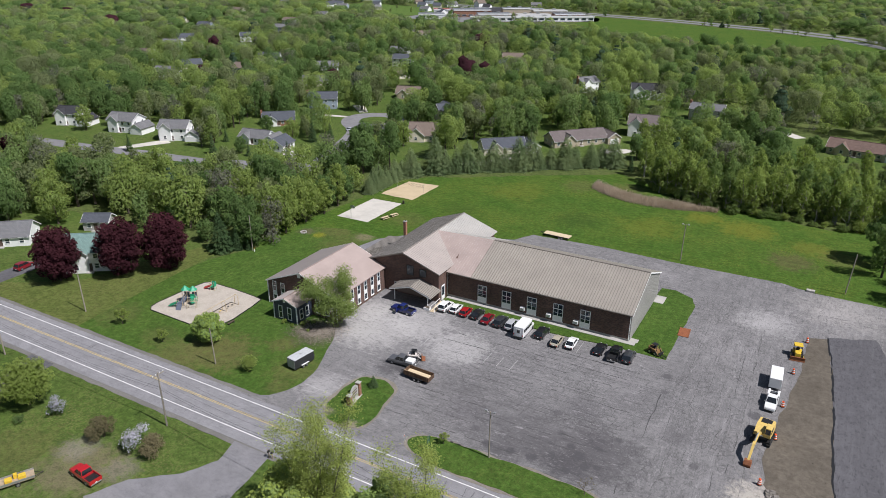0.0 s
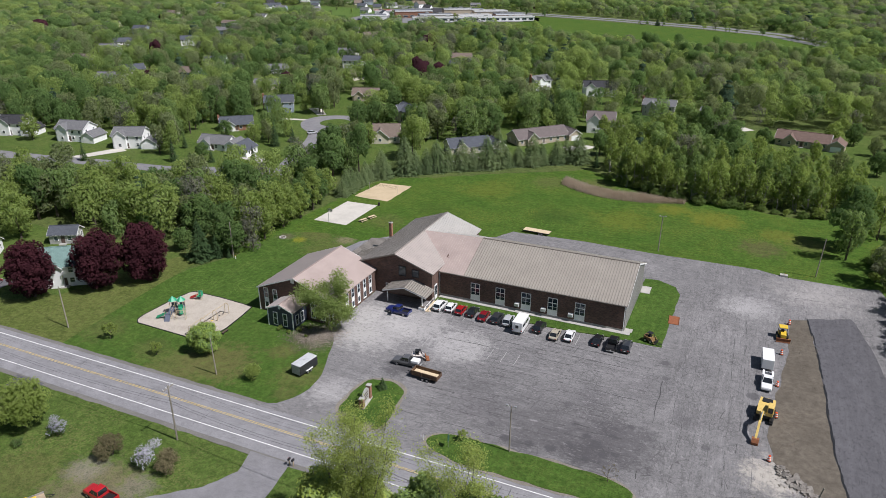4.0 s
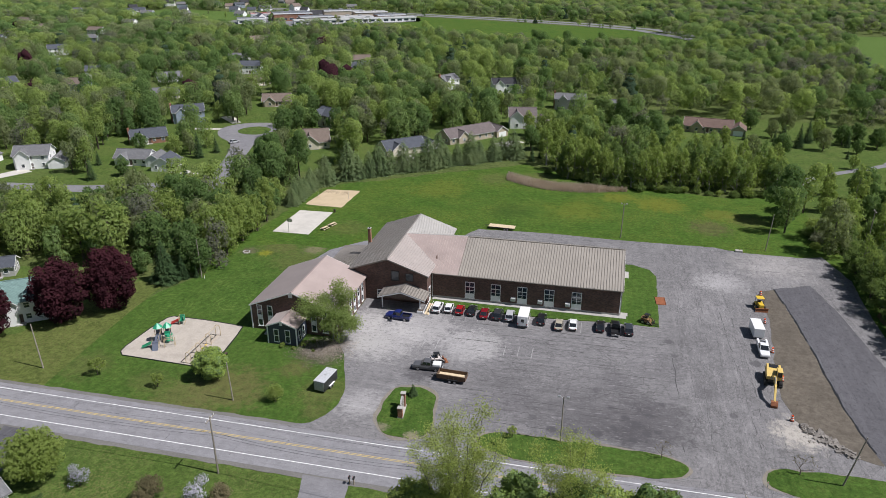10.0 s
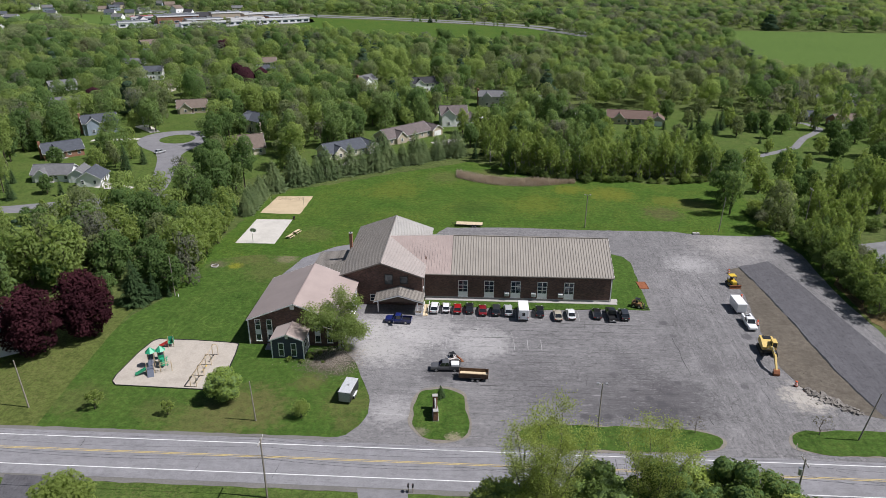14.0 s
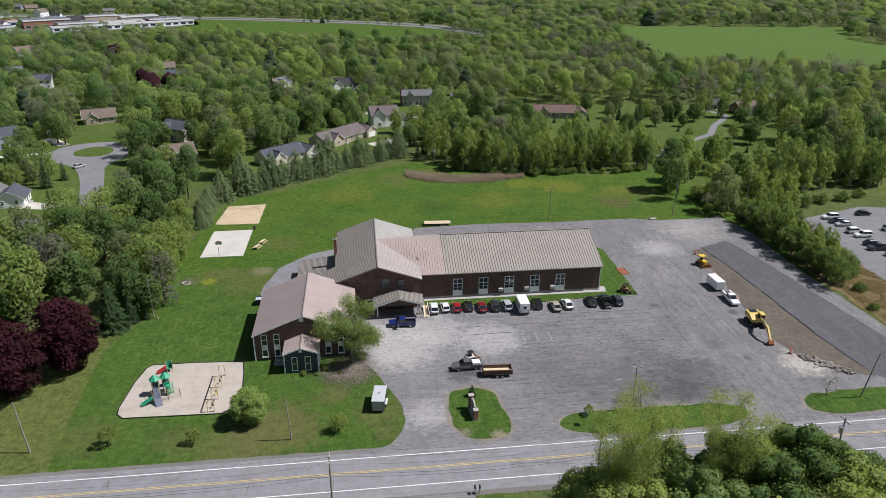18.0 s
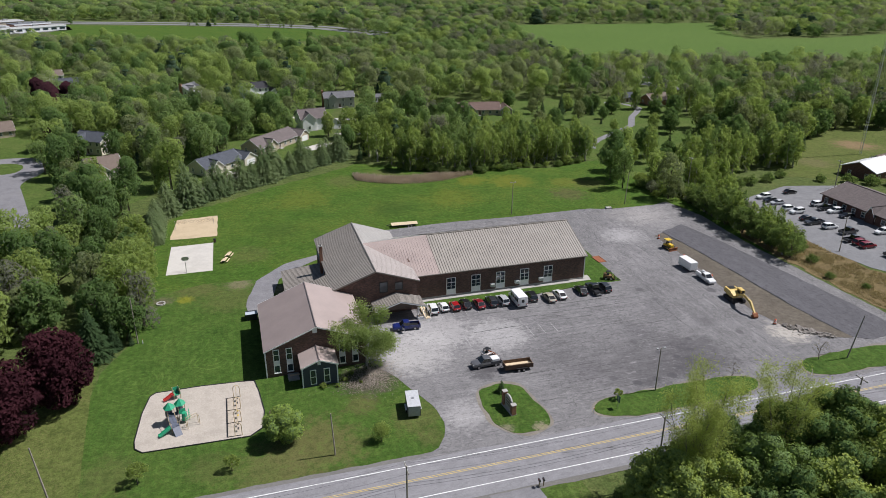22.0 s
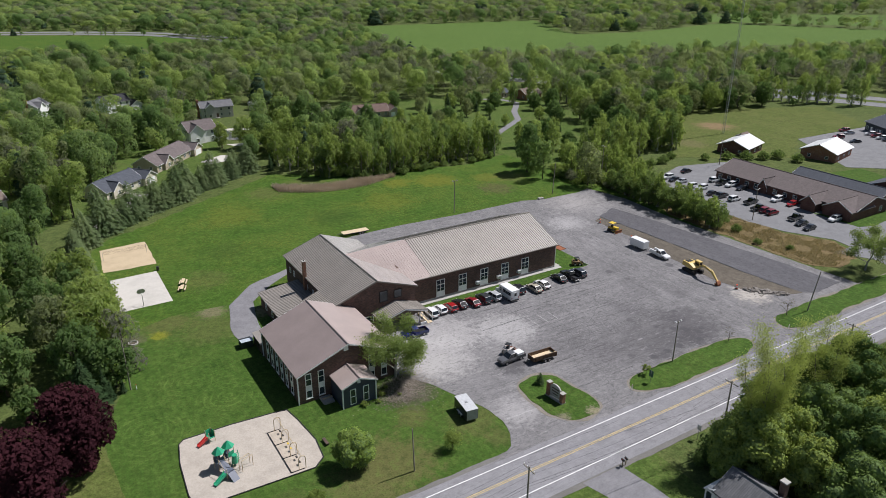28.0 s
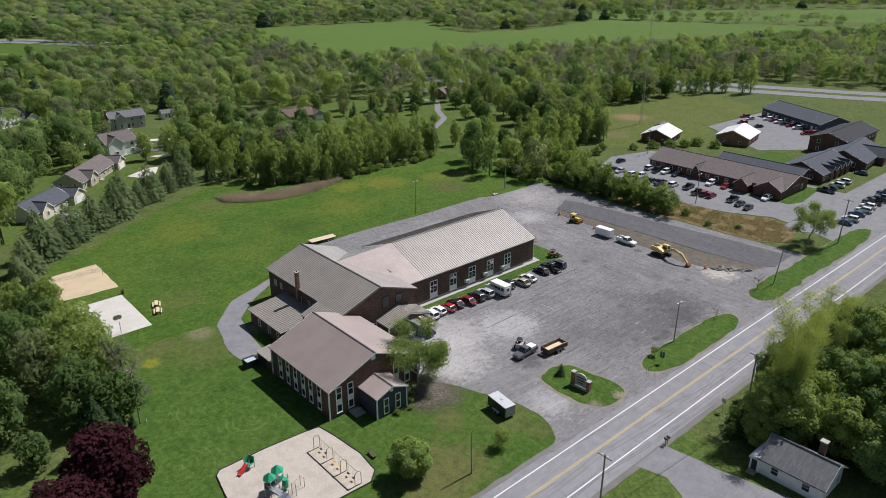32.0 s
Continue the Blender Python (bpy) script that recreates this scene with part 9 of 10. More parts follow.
def skid(name, label, x, y, yaw, mt, tool):
    e = thing(name, label, "loader", pose(x, y, 0.04, 0, 0, yaw))
    part("body", loft([[(-1.3, -0.6, 0.4), (-1.3, 0.6, 0.4), (-1.2, 0.55, 1.3), (-1.2, -0.55, 1.3)], [(0.9, -0.6, 0.35), (0.9, 0.6, 0.35), (0.7, 0.55, 1.0), (0.7, -0.55, 1.0)]]), mt, e)
    for s in (-1, 1):
        for a, b in ((-0.6, -0.55), (0.75, 0.4)):
            part("cage_post", rods(((a, s * 0.5, 0.95), (b, s * 0.45, 2.0), 0.045)), BLACK, e)
        part("cage_rail", rods(((-0.55, s * 0.45, 2.0), (0.4, s * 0.45, 2.0), 0.045)), BLACK, e)
    part("roof", boxed(-0.6, -0.5, 1.98, 0.45, 0.5, 2.06), BLACK, e)
    part("seat", boxed(-0.45, -0.3, 0.95, 0.1, 0.3, 1.5, bevel=0.06), BLACK, e)
    for s in (-1, 1):
        part("lift_arm", rods(((-1.1, s * 0.75, 1.3), (0.6, s * 0.75, 1.15), 0.08), ((0.6, s * 0.75, 1.15), (1.45, s * 0.75, 0.3), 0.08)), mt, e)
        for wx in (-0.65, 0.55):
            wheel(e, wx, s * 0.72, 0.38, 0.28)
    if tool == "forks":
        part("forks", box(box(boxed(1.4, -0.7, 0.15, 1.5, 0.7, 0.9), 1.5, -0.45, 0.15, 2.6, -0.33, 0.22), 1.5, 0.33, 0.15, 2.6, 0.45, 0.22), BLACK, e)
    else:
        part("bucket", profile(bmesh.new(), [(1.35, 0.1), (2.1, 0.03), (2.1, 0.08), (1.5, 0.2), (1.5, 0.7), (1.35, 0.72)], "y", -0.9, 0.9), RUST, e)


skid("track_loader", "weathered tan skid-steer loader with forks at the lawn edge", -21.7, 125.6, -25, plain("tan_machine", (0.22, 0.13, 0.05), 0.6, 0.0, 0.3), "forks")
skid("skid_steer", "white and orange compact loader beside the grey pickup", -62.0, 100.2, 30, plain("pale_machine", (0.55, 0.50, 0.47), 0.5, 0.0, 0.2), "bucket")
plate = thing("steel_plate", "rust-orange steel road plate lying on the asphalt", "steel plate", pose(-18.3, 136.8, 0.035, 0, 0, 3))
part("plate", boxed(-1.0, -1.9, 0.02, 1.0, 1.9, 0.1, bevel=0.01), plain("orange_rust", (0.25, 0.085, 0.035), 0.8, 0.1, 0.25), plate)
part("skid_rail", box(boxed(-1.1, -1.9, 0, -1.0, 1.9, 0.18), 1.0, -1.9, 0, 1.1, 1.9, 0.18), RUST, plate)


def barrel(x, y):
    e = thing("traffic_barrel", "orange and white striped traffic barrel", "traffic barrel", pose(x, y, 0.05), "traffic barrels along the dig")
    part("base", rod(bmesh.new(), (0, 0, 0), (0, 0, 0.12), 0.38, n=14), RUBBER, e)
    for k in range(5):
        r = 0.3 - 0.025 * k
        part("band", rod(bmesh.new(), (0, 0, 0.12 + k * 0.19), (0, 0, 0.31 + k * 0.19), r, r - 0.01, 14), ORANGE if k % 2 == 0 else TRIM, e)
    part("handle", boxed(-0.12, -0.03, 1.07, 0.12, 0.03, 1.16), ORANGE, e)


for x, y in ((4.4, 145.0), (2.9, 131.0), (2.2, 118.6), (2.0, 108.2), (1.1, 95.6)):
    barrel(x, y)
rng = np.random.default_rng(8)
rocks = bmesh.new()
for k in range(150):
    u = rng.uniform()
    x, y = 2.2 + u * 7 + rng.normal(0, 0.5), 94.5 - u * 7 + rng.normal(0, 0.6)
    s = rng.uniform(0.12, 0.5)
    bmesh.ops.create_cube(rocks, size=s * 1.7, matrix=pose(x, y, 0.04 + s * 0.2, rng.uniform(-25, 25), rng.uniform(-25, 25), rng.uniform(0, 90)) @ Matrix.Diagonal((1, rng.uniform(0.5, 1.2), rng.uniform(0.25, 0.6), 1)))
tagged(part("rubble", rocks, RUBBLE), "heap of broken asphalt and stone at the dig's end", "rubble", kind="stuff")

clods = bmesh.new()
for k in range(120):
    u = rng.uniform()
    x, y = (rng.uniform(1.8, 10.0), rng.uniform(89, 104)) if k % 3 else (rng.uniform(4.8, 8.8), rng.uniform(104, 147))
    s = rng.uniform(0.04, 0.13)
    bmesh.ops.create_cube(clods, size=s * 1.6, matrix=pose(x, y, 0.06, rng.uniform(-30, 30), rng.uniform(-30, 30), rng.uniform(0, 90)) @ Matrix.Diagonal((1, rng.uniform(0.5, 1.2), rng.uniform(0.4, 0.7), 1)))
tagged(part("soil_clods", clods, DIRT), "loose clods and stones on the dug strip", "soil", kind="stuff")

# ---- poles, lamps, wires ----
def pole(x, y, h, lean=(0, 0), arms=1, lamp=False, name="utility_pole", label="", r=0.16, mt=None):
    e = thing(name, label, "pole", pose(x, y, 0))
    top = (lean[0], lean[1], h)
    part("shaft", rods(((0, 0, -0.3), top, r, r * 0.65)), mt or POLE_WOOD, e)
    for k in range(arms):
        z = h - 0.5 - k * 1.1
        f = z / h
        c = (lean[0] * f, lean[1] * f)
        part("crossarm", boxed(c[0] - 0.06, c[1] - 1.15, z, c[0] + 0.06, c[1] + 1.15, z + 0.13), POLE_WOOD, e)
        part("insulator", rods(*(((c[0], c[1] + d, z + 0.13), (c[0], c[1] + d, z + 0.36), 0.05) for d in (-1.05, -0.4, 0.4, 1.05))), SIDING_WHITE, e)
    if lamp:
        for s in (-1, 1):
            part("lamp_arm", rods(((lean[0], lean[1], h - 0.25), (lean[0] + s * 0.55, lean[1], h - 0.05), 0.04)), STEEL, e)
            part("lamp_head", boxed(lean[0] + s * 0.7 - 0.2, lean[1] - 0.17, h - 0.15, lean[0] + s * 0.7 + 0.2, lean[1] + 0.17, h + 0.08, bevel=0.04), STEEL, e)
    return e


for x, h, arms in ((-178, 10.5, 1), (-133, 10.5, 1), (-87.3, 10.5, 1), (-50.6, 12.6, 1), (-12.8, 10.5, 1), (46, 10.5, 1), (92, 10.5, 1), (138, 10.5, 1)):
    pole(x, 59.4 if h > 12 else 62.0, h, (0, 0), arms, label="weathered wooden power pole with a crossarm by the road")
tr = part("transformer", rod(bmesh.new(), (-12.8 - 0.4, 61.9, 8.0), (-12.8 - 0.4, 61.9, 9.0), 0.28, n=12), STEEL)
tagged(tr, "grey can-shaped transformer on a wooden power pole", "transformer")
PX = [-178, -133, -87.3, -50.6, -12.8, 46, 92, 138]
lines = thing("power_line", "black overhead power lines strung along the road", "power line")
for a, b in zip(PX, PX[1:]):
    for d, z in ((-1.05, 10.1), (0.4, 10.1), (1.05, 10.1), (0.0, 7.6), (0.1, 7.0)):
        bm, last, r = bmesh.new(), None, 0.013 if z > 9 else 0.022
        for k in range(9):
            u = k / 8
            off = (1 - u) * (a == -50.6) + u * (b == -50.6)
            px, py, pz = a + (b - a) * u, 62.0 - 2.6 * off, z + 2.1 * off - 0.9 * 4 * u * (1 - u)
            loop = [bm.verts.new((px, py + d + r * c, pz + r * e)) for c, e in ((1, 0), (0, 1), (-1, 0), (0, -1))]
            if last:
                for q in range(4):
                    bm.faces.new((last[q], last[(q + 1) % 4], loop[(q + 1) % 4], loop[q]))
            last = loop
        part("wire", bm, BLACK, lines)
pole(-94.5, 79.9, 7.8, (-0.3, 0), 0, label="plain grey wooden pole in the front lawn", r=0.13)
pole(-135.2, 81.3, 9.3, (-0.8, 0.4), 0, label="leaning grey pole with a guy wire by the west yard", r=0.15)
pole(-127.3, 125.0, 10.0, (0, 0), 0, label="grey wooden pole among the trees", r=0.14)
pole(-36.8, 81.2, 8.8, (0, 0), 0, True, "lamp_pole", "wooden pole with twin floodlights at the lot edge", 0.13)
pole(-27.1, 174.8, 10.0, (0.1, 0), 0, True, "lamp_pole", "tall pole with twin white floodlights behind the building", 0.14)
pole(10.6, 173.9, 10.2, (0.5, 0), 0, False, "utility_pole", "tall wooden pole at the corner of the back lot", 0.15)
pole(5.0, 80.3, 9.3, (1.4, -0.3), 0, label="leaning wooden pole by the lot entrance", r=0.14)
pole(45.4, 123.8, 9.6, (0, 0), 0, True, "lamp_pole", "lamp pole at the edge of the office lot", 0.13)
pole(44.0, 80.6, 12.5, (0.8, 0), 1, label="power pole beside the willow", r=0.17)
pole(86.8, 168.5, 9.6, (0, 0), 1, label="dark power pole behind the office lot", r=0.15)
pole(36.0, 178.0, 12.0, (0, 0), 1, label="power pole in the brush", r=0.15)
tw = thing("antenna_mast", "slim lattice antenna mast in red and white", "mast", pose(130.5, 201, 0))
bm = bmesh.new()
for k in range(3):
    a = k * 2.094
    rod(bm, (math.cos(a) * 0.55, math.sin(a) * 0.55, 0), (math.cos(a) * 0.4, math.sin(a) * 0.4, 74), 0.06, n=5)
part("leg", bm, STEEL, tw)
bm = bmesh.new()
for z in range(0, 73):
    for k in range(3):
        a, b = k * 2.094, (k + 1) * 2.094
        rod(bm, (math.cos(a) * 0.5, math.sin(a) * 0.5, z), (math.cos(b) * 0.5, math.sin(b) * 0.5, z + 1), 0.03, n=3)
part("lattice", bm, STEEL, tw)

# ---- entrance sign, signs, mailboxes ----
sg = thing("entrance_sign", "brick-pillared sign with a pale arched panel on the grass island", "sign", pose(-64.2, 83.4, 0.12, 0, 0, 96))
for x, h in ((-1.75, 1.9), (1.45, 2.7)):
    p = part("pillar", boxed(x - 0.35, -0.4, 0, x + 0.35, 0.4, h, bevel=0.02), BRICK_RED, sg)
    part("cap", boxed(x - 0.42, -0.46, h, x + 0.42, 0.46, h + 0.12, bevel=0.02), KERB, p)
part("panel", profile(bmesh.new(), [(-1.3, 0.3), (1.1, 0.3), (1.1, 2.3), (0.6, 2.75), (-0.1, 2.9), (-0.8, 2.7), (-1.3, 2.2)], "y", -0.12, 0.12), SIDING_GREY, sg)
part("lettering", box(box(boxed(-0.9, -0.135, 1.9, 0.7, -0.12, 2.15), -0.9, -0.135, 1.35, 0.7, -0.12, 1.6), -0.7, -0.135, 0.85, 0.5, -0.12, 1.05), DARK_WOOD, sg)
part("lettering", box(box(boxed(-0.9, 0.12, 1.9, 0.7, 0.135, 2.15), -0.9, 0.12, 1.35, 0.7, 0.135, 1.6), -0.7, 0.12, 0.85, 0.5, 0.135, 1.05), DARK_WOOD, sg)
part("plinth", boxed(-2.1, -0.5, -0.1, 1.9, 0.5, 0.15), KERB, sg)


def road_sign(x, y, yaw, w, h, top, mt, label):
    e = thing("road_sign", label, "road sign", pose(x, y, 0.05, 0, 0, yaw))
    part("post", rods(((0, 0, -0.2), (0, 0, top), 0.04)), STEEL, e)
    part("board", boxed(-w / 2, -0.05, top - h, w / 2, -0.02, top, bevel=0.008), mt, e)


road_sign(-46.1, 78.2, 95, 0.9, 1.3, 2.6, plain("sign_green", (0.03, 0.10, 0.07), 0.5), "green sign board on a post facing along the road")
road_sign(-51.7, 62.8, 90, 0.75, 0.9, 2.6, plain("sign_back", (0.45, 0.47, 0.48), 0.4, 0.5), "grey-backed road sign on a steel post")
for x, y in ((-6.0, 77.4), (-50.6, 78.3)):
    e = thing("marker_post", "short pale plastic marker post at the drive", "marker post", pose(x, y, 0.05))
    part("post", boxed(-0.06, -0.03, 0, 0.06, 0.03, 1.1), TRIM, e)
    part("reflector", boxed(-0.05, -0.04, 0.85, 0.05, -0.03, 1.0), ORANGE, e)
for k, (x, y) in enumerate(((-66.9, 64.3), (-66.2, 64.3))):
    e = thing("mailbox", "dark mailbox on a wooden post by the road", "mailbox", pose(x, y, 0, 0, 0, 90), "mailboxes")
    part("post", boxed(-0.06, -0.06, 0, 0.06, 0.06, 1.05), WOOD, e)
    part("box", boxed(-0.3, -0.13, 1.05, 0.3, 0.13, 1.4, bevel=0.07), BLACK, e)
    part("flag", boxed(-0.05, 0.13, 1.25, 0.02, 0.15, 1.5), RED_PLASTIC, e)

# ---- playground ----
ps = thing("play_structure", "grey and tan play towers with green roofs, slide and climbing wall", "play structure", pose(-118.6, 95.85, 0.06, 0, 0, 24))
POST = plain("tan_post", (0.48, 0.38, 0.24), 0.5)
for cx in (-0.9, 0.9):
    for dx in (-0.55, 0.55):
        for dy in (-0.55, 0.55):
            part("post", rods(((cx + dx, dy, 0), (cx + dx, dy, 3.2), 0.055)), POST, ps)
    part("deck", boxed(cx - 0.6, -0.6, 1.45, cx + 0.6, 0.6, 1.55), BLUE_PLASTIC, ps)
    r = bmesh.new()
    bmesh.ops.create_cone(r, cap_ends=True, segments=6, radius1=1.0, radius2=0.08, depth=0.95, matrix=Matrix.Translation((cx, 0, 3.6)))
    part("roof", r, GREEN_PLASTIC, ps, "green peaked roof")
    part("panel", boxed(cx - 0.55, 0.54, 1.55, cx + 0.55, 0.59, 2.3), BLUE_PLASTIC, ps)
part("panel", boxed(0.35, -0.6, 1.55, 1.45, -0.55, 2.35), GREEN_PLASTIC, ps)
part("bridge", boxed(-0.35, -0.45, 1.45, 0.35, 0.45, 1.53), BLUE_PLASTIC, ps)
part("ramp", profile(bmesh.new(), [(-0.6, 1.45), (-0.6, 1.55), (-2.0, 1.05), (-2.0, 0.95)], "x", -1.45, -0.45), BLUE_PLASTIC, ps, "slate ramp between the decks")
part("low_deck", boxed(-1.9, -2.9, 0.95, -0.5, -1.95, 1.05), BLUE_PLASTIC, ps)
for x in (-1.85, -0.55):
    for y in (-2.85, -2.0):
        part("post", rods(((x, y, 0), (x, y, 1.9), 0.05)), POST, ps)
part("rail", rods(((-1.85, -2.0, 1.85), (-1.45, -0.6, 2.35), 0.035), ((-0.55, -2.0, 1.85), (-0.45, -0.6, 2.35), 0.035)), POST, ps)


def slide(parent, x0, z0, x1, wide, mt, y=0.0):
    o = [(x0, z0), (x0 + (x1 - x0) * 0.2, z0 * 0.9), (x0 + (x1 - x0) * 0.85, 0.3), (x1, 0.25), (x1, 0.17), (x0 + (x1 - x0) * 0.85, 0.2), (x0, z0 - 0.12)]
    s = part("slide", profile(bmesh.new(), o, "y", y - wide / 2, y + wide / 2), mt, parent)
    for d in (-1, 1):
        o2 = [(u, z + 0.25) for u, z in o[:4]] + [(u, z) for u, z in o[3::-1]]
        part("side_wall", profile(bmesh.new(), o2, "y", y + d * wide / 2 - 0.03, y + d * wide / 2 + 0.03), mt, s)


slide(ps, -1.85, 1.05, -3.9, 0.6, GREEN_PLASTIC, -2.5)
part("drum_roof", rod(bmesh.new(), (1.0, -1.15, 0.5), (1.0, -1.15, 1.9), 0.5, 0.42, 8), GREEN_PLASTIC, ps, "green tube climber")
part("climbing_wall", profile(bmesh.new(), [(-2.9, 1.05), (-2.8, 1.05), (-3.9, 0.0), (-4.1, 0.0)], "x", -1.75, -0.6), BLUE_PLASTIC, ps)
part("ladder", rods(*(((1.55, -1.0 + k * 0.12 * (-1) ** k, 0.3 + k * 0.3), (2.05, -1.0 + k * 0.1, 0.3 + k * 0.3), 0.04) for k in range(6)), ((1.8, -1.0, 0), (1.8, -1.0, 2.2), 0.05)), GREEN_PLASTIC, ps, "green zigzag ladder")
for y in (-2.6, -3.3):
    part("overhead_rail", rods(((0.6, y, 1.9), (2.6, y, 1.9), 0.04)), POST, ps)
    for x in (0.6, 2.6):
        part("overhead_post", rods(((x, y, 0), (x, y, 1.9), 0.05)), POST, ps)
for k in range(5):
    part("overhead_rung", rods(((0.8 + k * 0.4, -2.6, 1.9), (0.8 + k * 0.4, -3.3, 1.9), 0.025)), POST, ps)
sp = thing("toddler_slide", "small green and red toddler play tower with a slide", "play structure", pose(-118.9, 103.0, 0.06, 0, 0, 200))
for dx in (-0.5, 0.5):
    for dy in (-0.5, 0.5):
        part("post", rods(((dx, dy, 0), (dx, dy, 2.0), 0.06)), POST, sp)
part("deck", boxed(-0.55, -0.55, 0.8, 0.55, 0.55, 0.9), GREEN_PLASTIC, sp)
part("panel", box(boxed(-0.55, -0.57, 0.9, 0.55, -0.52, 1.9), -0.57, -0.55, 0.9, -0.52, 0.55, 1.9), GREEN_PLASTIC, sp)
slide(sp, 0.5, 0.95, 2.3, 0.55, RED_PLASTIC)
ss = thing("swing_set", "tan arched swing set in three bays over worn gravel", "swing set", pose(-108.8, 89.0, 0.06))
BAY = 3.72
for k in range(4):
    y = k * BAY
    arch = [(-0.55, 0.0), (-0.55, 1.9), (-0.38, 2.3), (0.0, 2.45), (0.38, 2.3), (0.55, 1.9), (0.55, 0.0)]
    part("arch", rods(*(((a, y, b), (c, y, d), 0.06) for (a, b), (c, d) in zip(arch, arch[1:]))), POST, ss)
part("beam", rods(((0, 0, 2.42), (0, 3 * BAY, 2.42), 0.05)), POST, ss)
for k in range(3):
    for s2 in (0.32, 0.68):
        y = (k + s2) * BAY
        w = part("swing", rods(((0, y - 0.2, 2.4), (0, y - 0.2, 0.6), 0.015), ((0, y + 0.2, 2.4), (0, y + 0.2, 0.6), 0.015)), STEEL, ss)
        part("swing_seat", boxed(-0.14, y - 0.24, 0.5, 0.14, y + 0.24, 0.58, bevel=0.015), YELLOW if (k + s2) % 2 > 1 else BLACK, w)
mt_ob = thing("swing_mat", "trampled sandy ground edged with black timbers under the swings", "mat", pose(-109.4, 89.0, 0.06))
part("sand", boxed(-1.2, 0, 0.0, 1.0, 3 * BAY, 0.012), gravel("trodden_gravel", (0.40, 0.345, 0.275), (0.54, 0.47, 0.385), 2.0, 0.6), mt_ob)
part("timber", boxed(-1.25, 0, 0, -1.15, 3 * BAY, 0.1), BLACK, mt_ob)
for k in range(4):
    part("timber", boxed(-1.2, k * BAY - 0.05, 0, 1.0, k * BAY + 0.05, 0.08), BLACK, mt_ob)
bench = thing("park_bench", "dark slatted bench beside the playground border", "bench", pose(-103.4, 93.0, 0, 0, 0, 90))
for k in range(4):
    part("slat", boxed(-0.9, -0.25 + k * 0.13, 0.42, 0.9, -0.14 + k * 0.13, 0.46), DARK_WOOD, bench)
part("leg", box(boxed(-0.75, -0.22, 0, -0.68, 0.24, 0.42), 0.68, -0.22, 0, 0.75, 0.24, 0.42), BLACK, bench)

# ---- ball court and meadow furniture ----
hoop = thing("basketball_hoop", "steel basketball hoop with a pale backboard", "basketball hoop", pose(-119.2, 157.9, 0.05))
part("pole", rods(((0, 0, 0), (0, 0, 2.7), 0.07), ((0, 0, 2.6), (0, 0.9, 3.2), 0.05)), STEEL, hoop)
part("backboard", profile(bmesh.new(), [(-0.45, 2.75), (0.45, 2.75), (0.75, 2.9), (0.9, 3.25), (0.75, 3.6), (0.4, 3.78), (-0.4, 3.78), (-0.75, 3.6), (-0.9, 3.25), (-0.75, 2.9)], "y", 0.9, 0.95), STEEL, hoop)
part("rim", rods(*(((0.23 * math.cos(k * 0.628), 1.2 + 0.23 * math.sin(k * 0.628), 3.05), (0.23 * math.cos((k + 1) * 0.628), 1.2 + 0.23 * math.sin((k + 1) * 0.628), 3.05), 0.015) for k in range(10))), ORANGE, hoop)
net = thing("volleyball_net", "volleyball net between two posts over the sand", "net", pose(-118, 189.5, 0.03))
part("post", rods(((-5.2, 0, 0), (-5.2, 0, 2.5), 0.05), ((5.2, 0, 0), (5.2, 0, 2.5), 0.05)), STEEL, net)
part("mesh", rods(*(((-5.2, 0, 1.5 + k * 0.18), (5.2, 0, 1.5 + k * 0.18), 0.012) for k in range(6))), BLACK, net)
can = thing("trash_barrel", "dark steel trash barrel at the court corner", "barrel", pose(-112.6, 176.6, 0))
part("drum", rod(bmesh.new(), (0, 0, 0), (0, 0, 0.95), 0.32, n=16), BLACK, can)
part("hoop_band", rods(((0, 0, 0.3), (0, 0, 0.34), 0.34), ((0, 0, 0.62), (0, 0, 0.66), 0.34)), RUST, can)


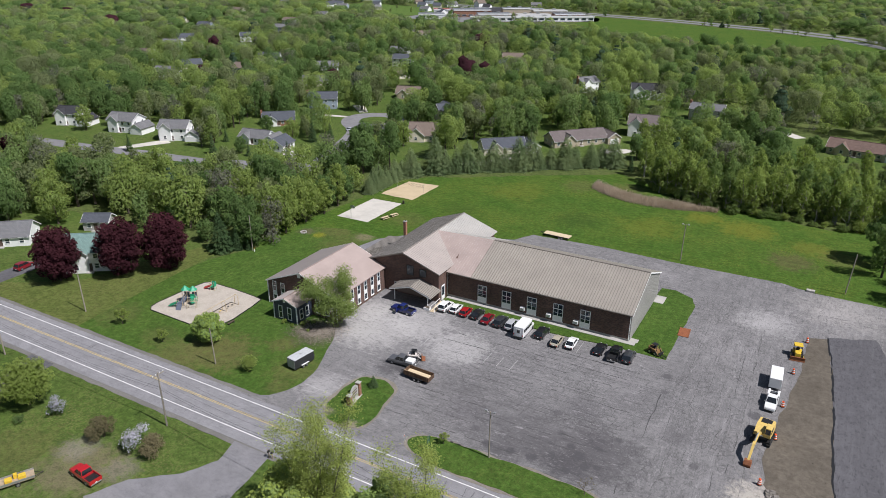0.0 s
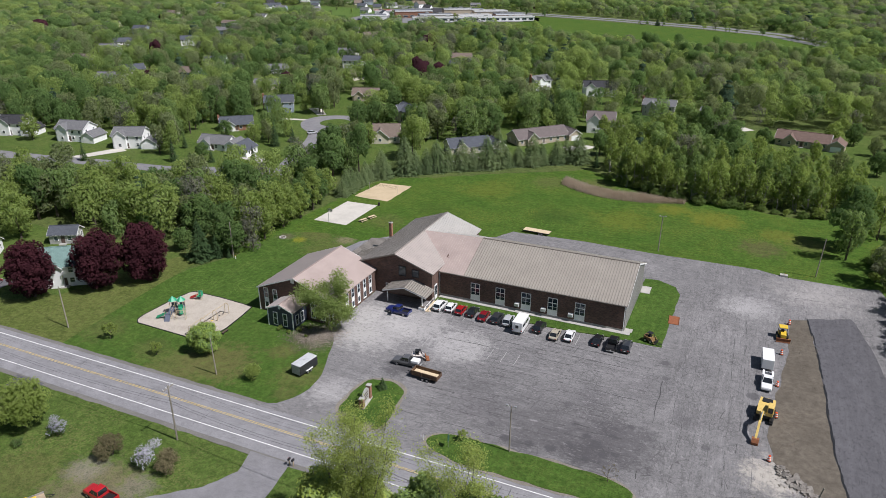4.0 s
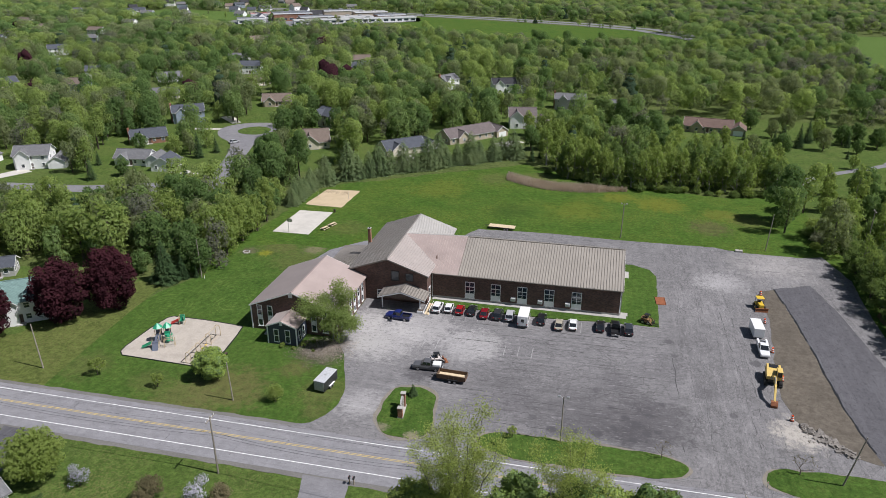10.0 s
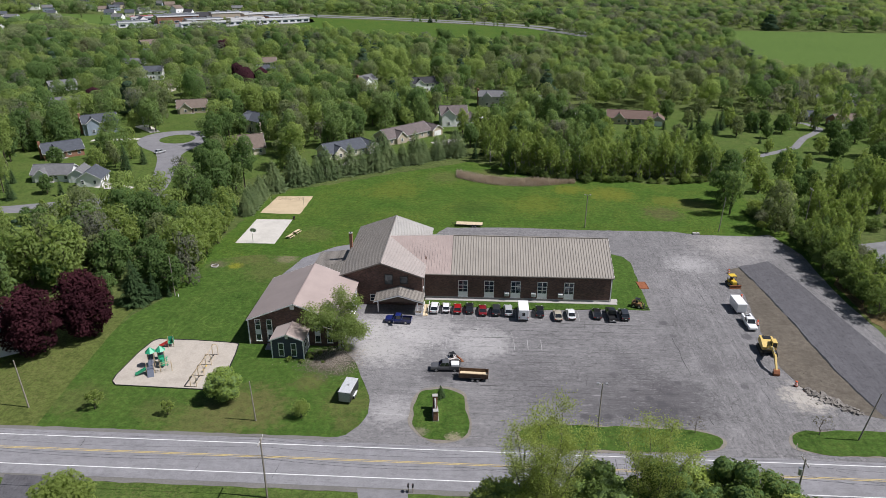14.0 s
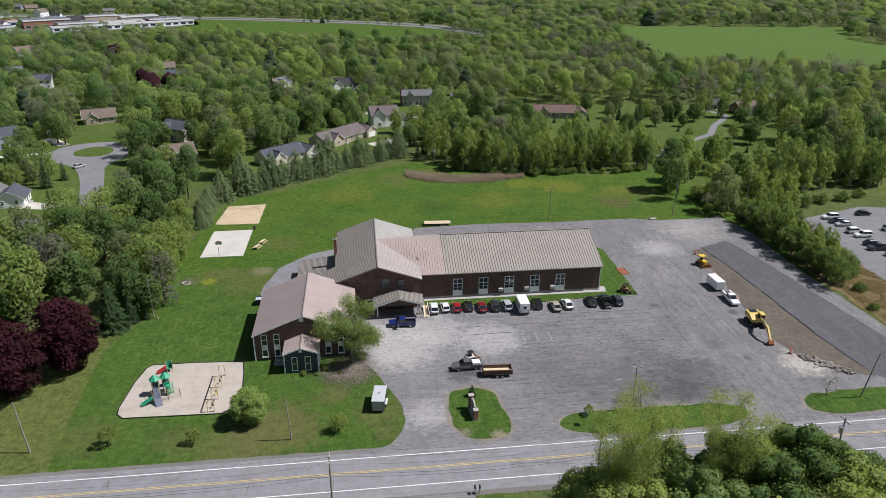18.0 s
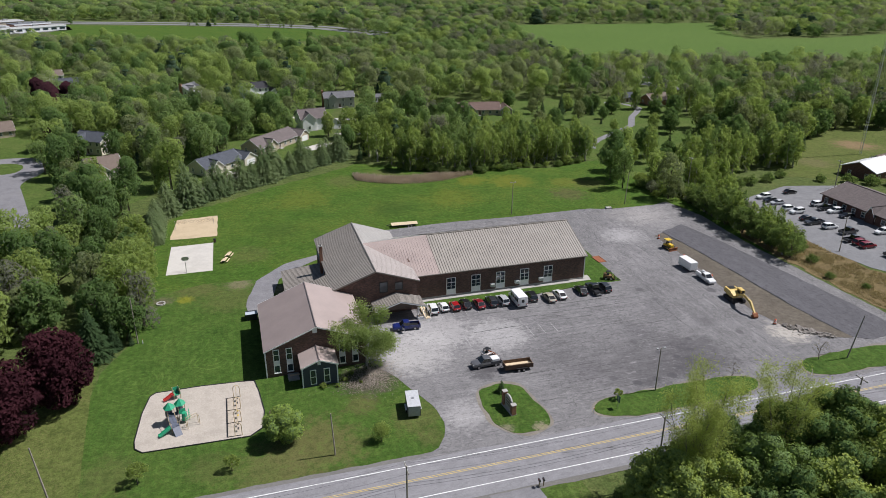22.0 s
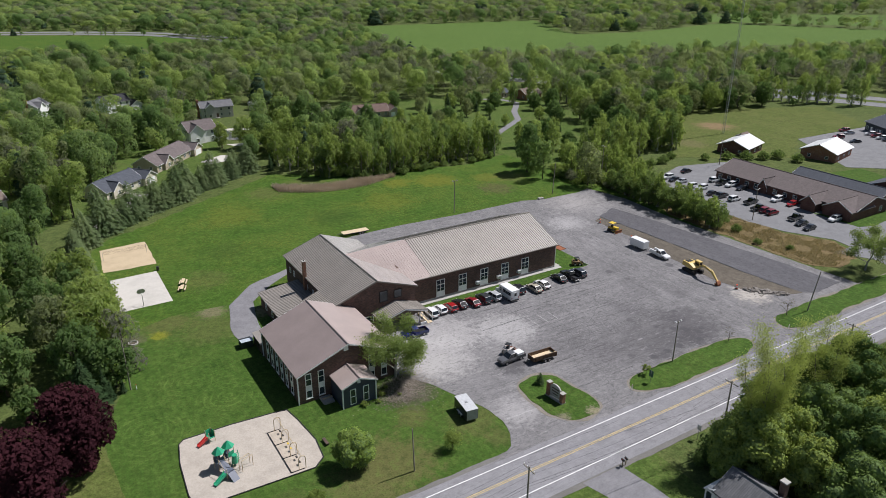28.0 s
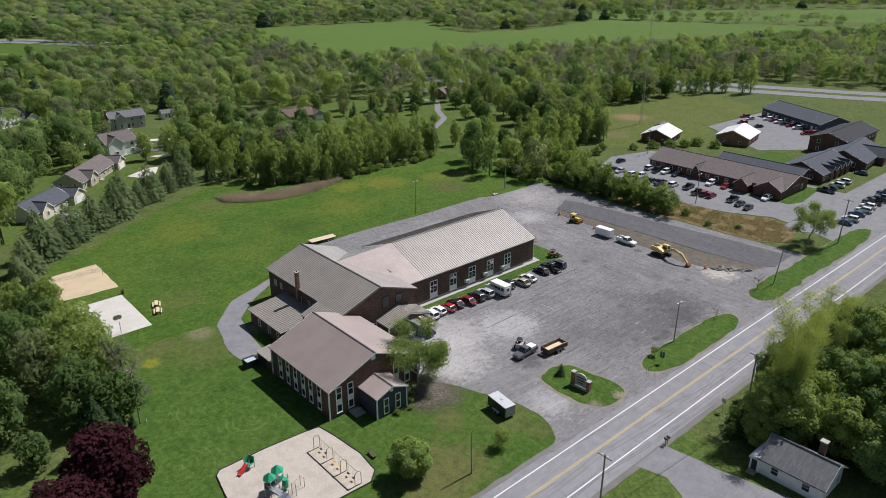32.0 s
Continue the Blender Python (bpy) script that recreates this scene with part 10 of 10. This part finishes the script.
def picnic(x, y, yaw):
    e = thing("picnic_table", "pale weathered picnic table on the grass", "picnic table", pose(x, y, 0, 0, 0, yaw), "picnic tables by the court")
    for k in range(5):
        part("top_board", boxed(-1.2, -0.38 + k * 0.155, 0.72, 1.2, -0.24 + k * 0.155, 0.76), PALE_WOOD, e)
    for s in (-1, 1):
        part("bench_board", boxed(-1.2, s * 0.72 - 0.14, 0.42, 1.2, s * 0.72 + 0.14, 0.46), PALE_WOOD, e)
        part("leg", rods(((s * 0.9, -0.3, 0.72), (s * 0.9, -0.75, 0), 0.05), ((s * 0.9, 0.3, 0.72), (s * 0.9, 0.75, 0), 0.05), ((s * 0.9, -0.75, 0.42), (s * 0.9, 0.75, 0.42), 0.045)), WOOD, e)


picnic(-110.0, 162.2, 70)
picnic(-109.0, 165.6, 70)
stump = thing("concrete_block", "low concrete block with a pipe at the back lot edge", "concrete block", pose(3.5, 171.2, 0))
part("block", boxed(-0.9, -0.5, 0, 0.9, 0.5, 0.5, bevel=0.04), KERB, stump)
part("pipe", rods(((0.2, 0, 0.5), (0.2, 0, 0.9), 0.08)), RUST, stump)
cone = thing("lawn_marker", "small pale utility marker in the lawn", "marker", pose(-126.4, 124.7, 0))
part("tube", rods(((0, 0, 0), (0, 0, 0.8), 0.09, 0.06)), TRIM, cone)
part("tip", rods(((0, 0, 0.8), (0, 0, 0.95), 0.07, 0.03)), ORANGE, cone)
pit = thing("fire_ring", "low ring of pale concrete blocks on a bare patch of lawn", "fire ring", pose(-124.1, 141.9, 0))
for k in range(10):
    o = part("ring_block", boxed(-0.26, -0.12, -0.02, 0.26, 0.12, 0.28, bevel=0.03), KERB, pit)
    o.matrix_local = pose(0.85 * math.cos(k * 0.628), 0.85 * math.sin(k * 0.628), 0, 0, 0, 90 + k * 36)
part("ash", rods(((0, 0, 0.0), (0, 0, 0.05), 0.74, 0.74, 12)), MULCH, pit)
bench2 = thing("wall_bench", "pale wooden bench by the annex wall", "bench", pose(-98.4, 103.9, 0))
part("seat", boxed(-0.9, -0.22, 0.42, 0.9, 0.22, 0.48), PALE_WOOD, bench2)
for u in (-0.75, 0.68):
    part("leg", boxed(u, -0.2, 0, u + 0.07, 0.2, 0.42), PALE_WOOD, bench2)
# A camper van by the lane; its object name is shared with the annex shed.
box_ob = thing("utility_shed_or_camper", "small white camper van parked by the lane", "camper", pose(-212, 298, 0, 0, 0, 30))
part("body", boxed(-2.6, -1.1, 0.5, 2.6, 1.1, 2.9, bevel=0.2), WHITE_PAINT, box_ob)
axle(box_ob, (-1.5, 1.5), 1.0, 0.36)
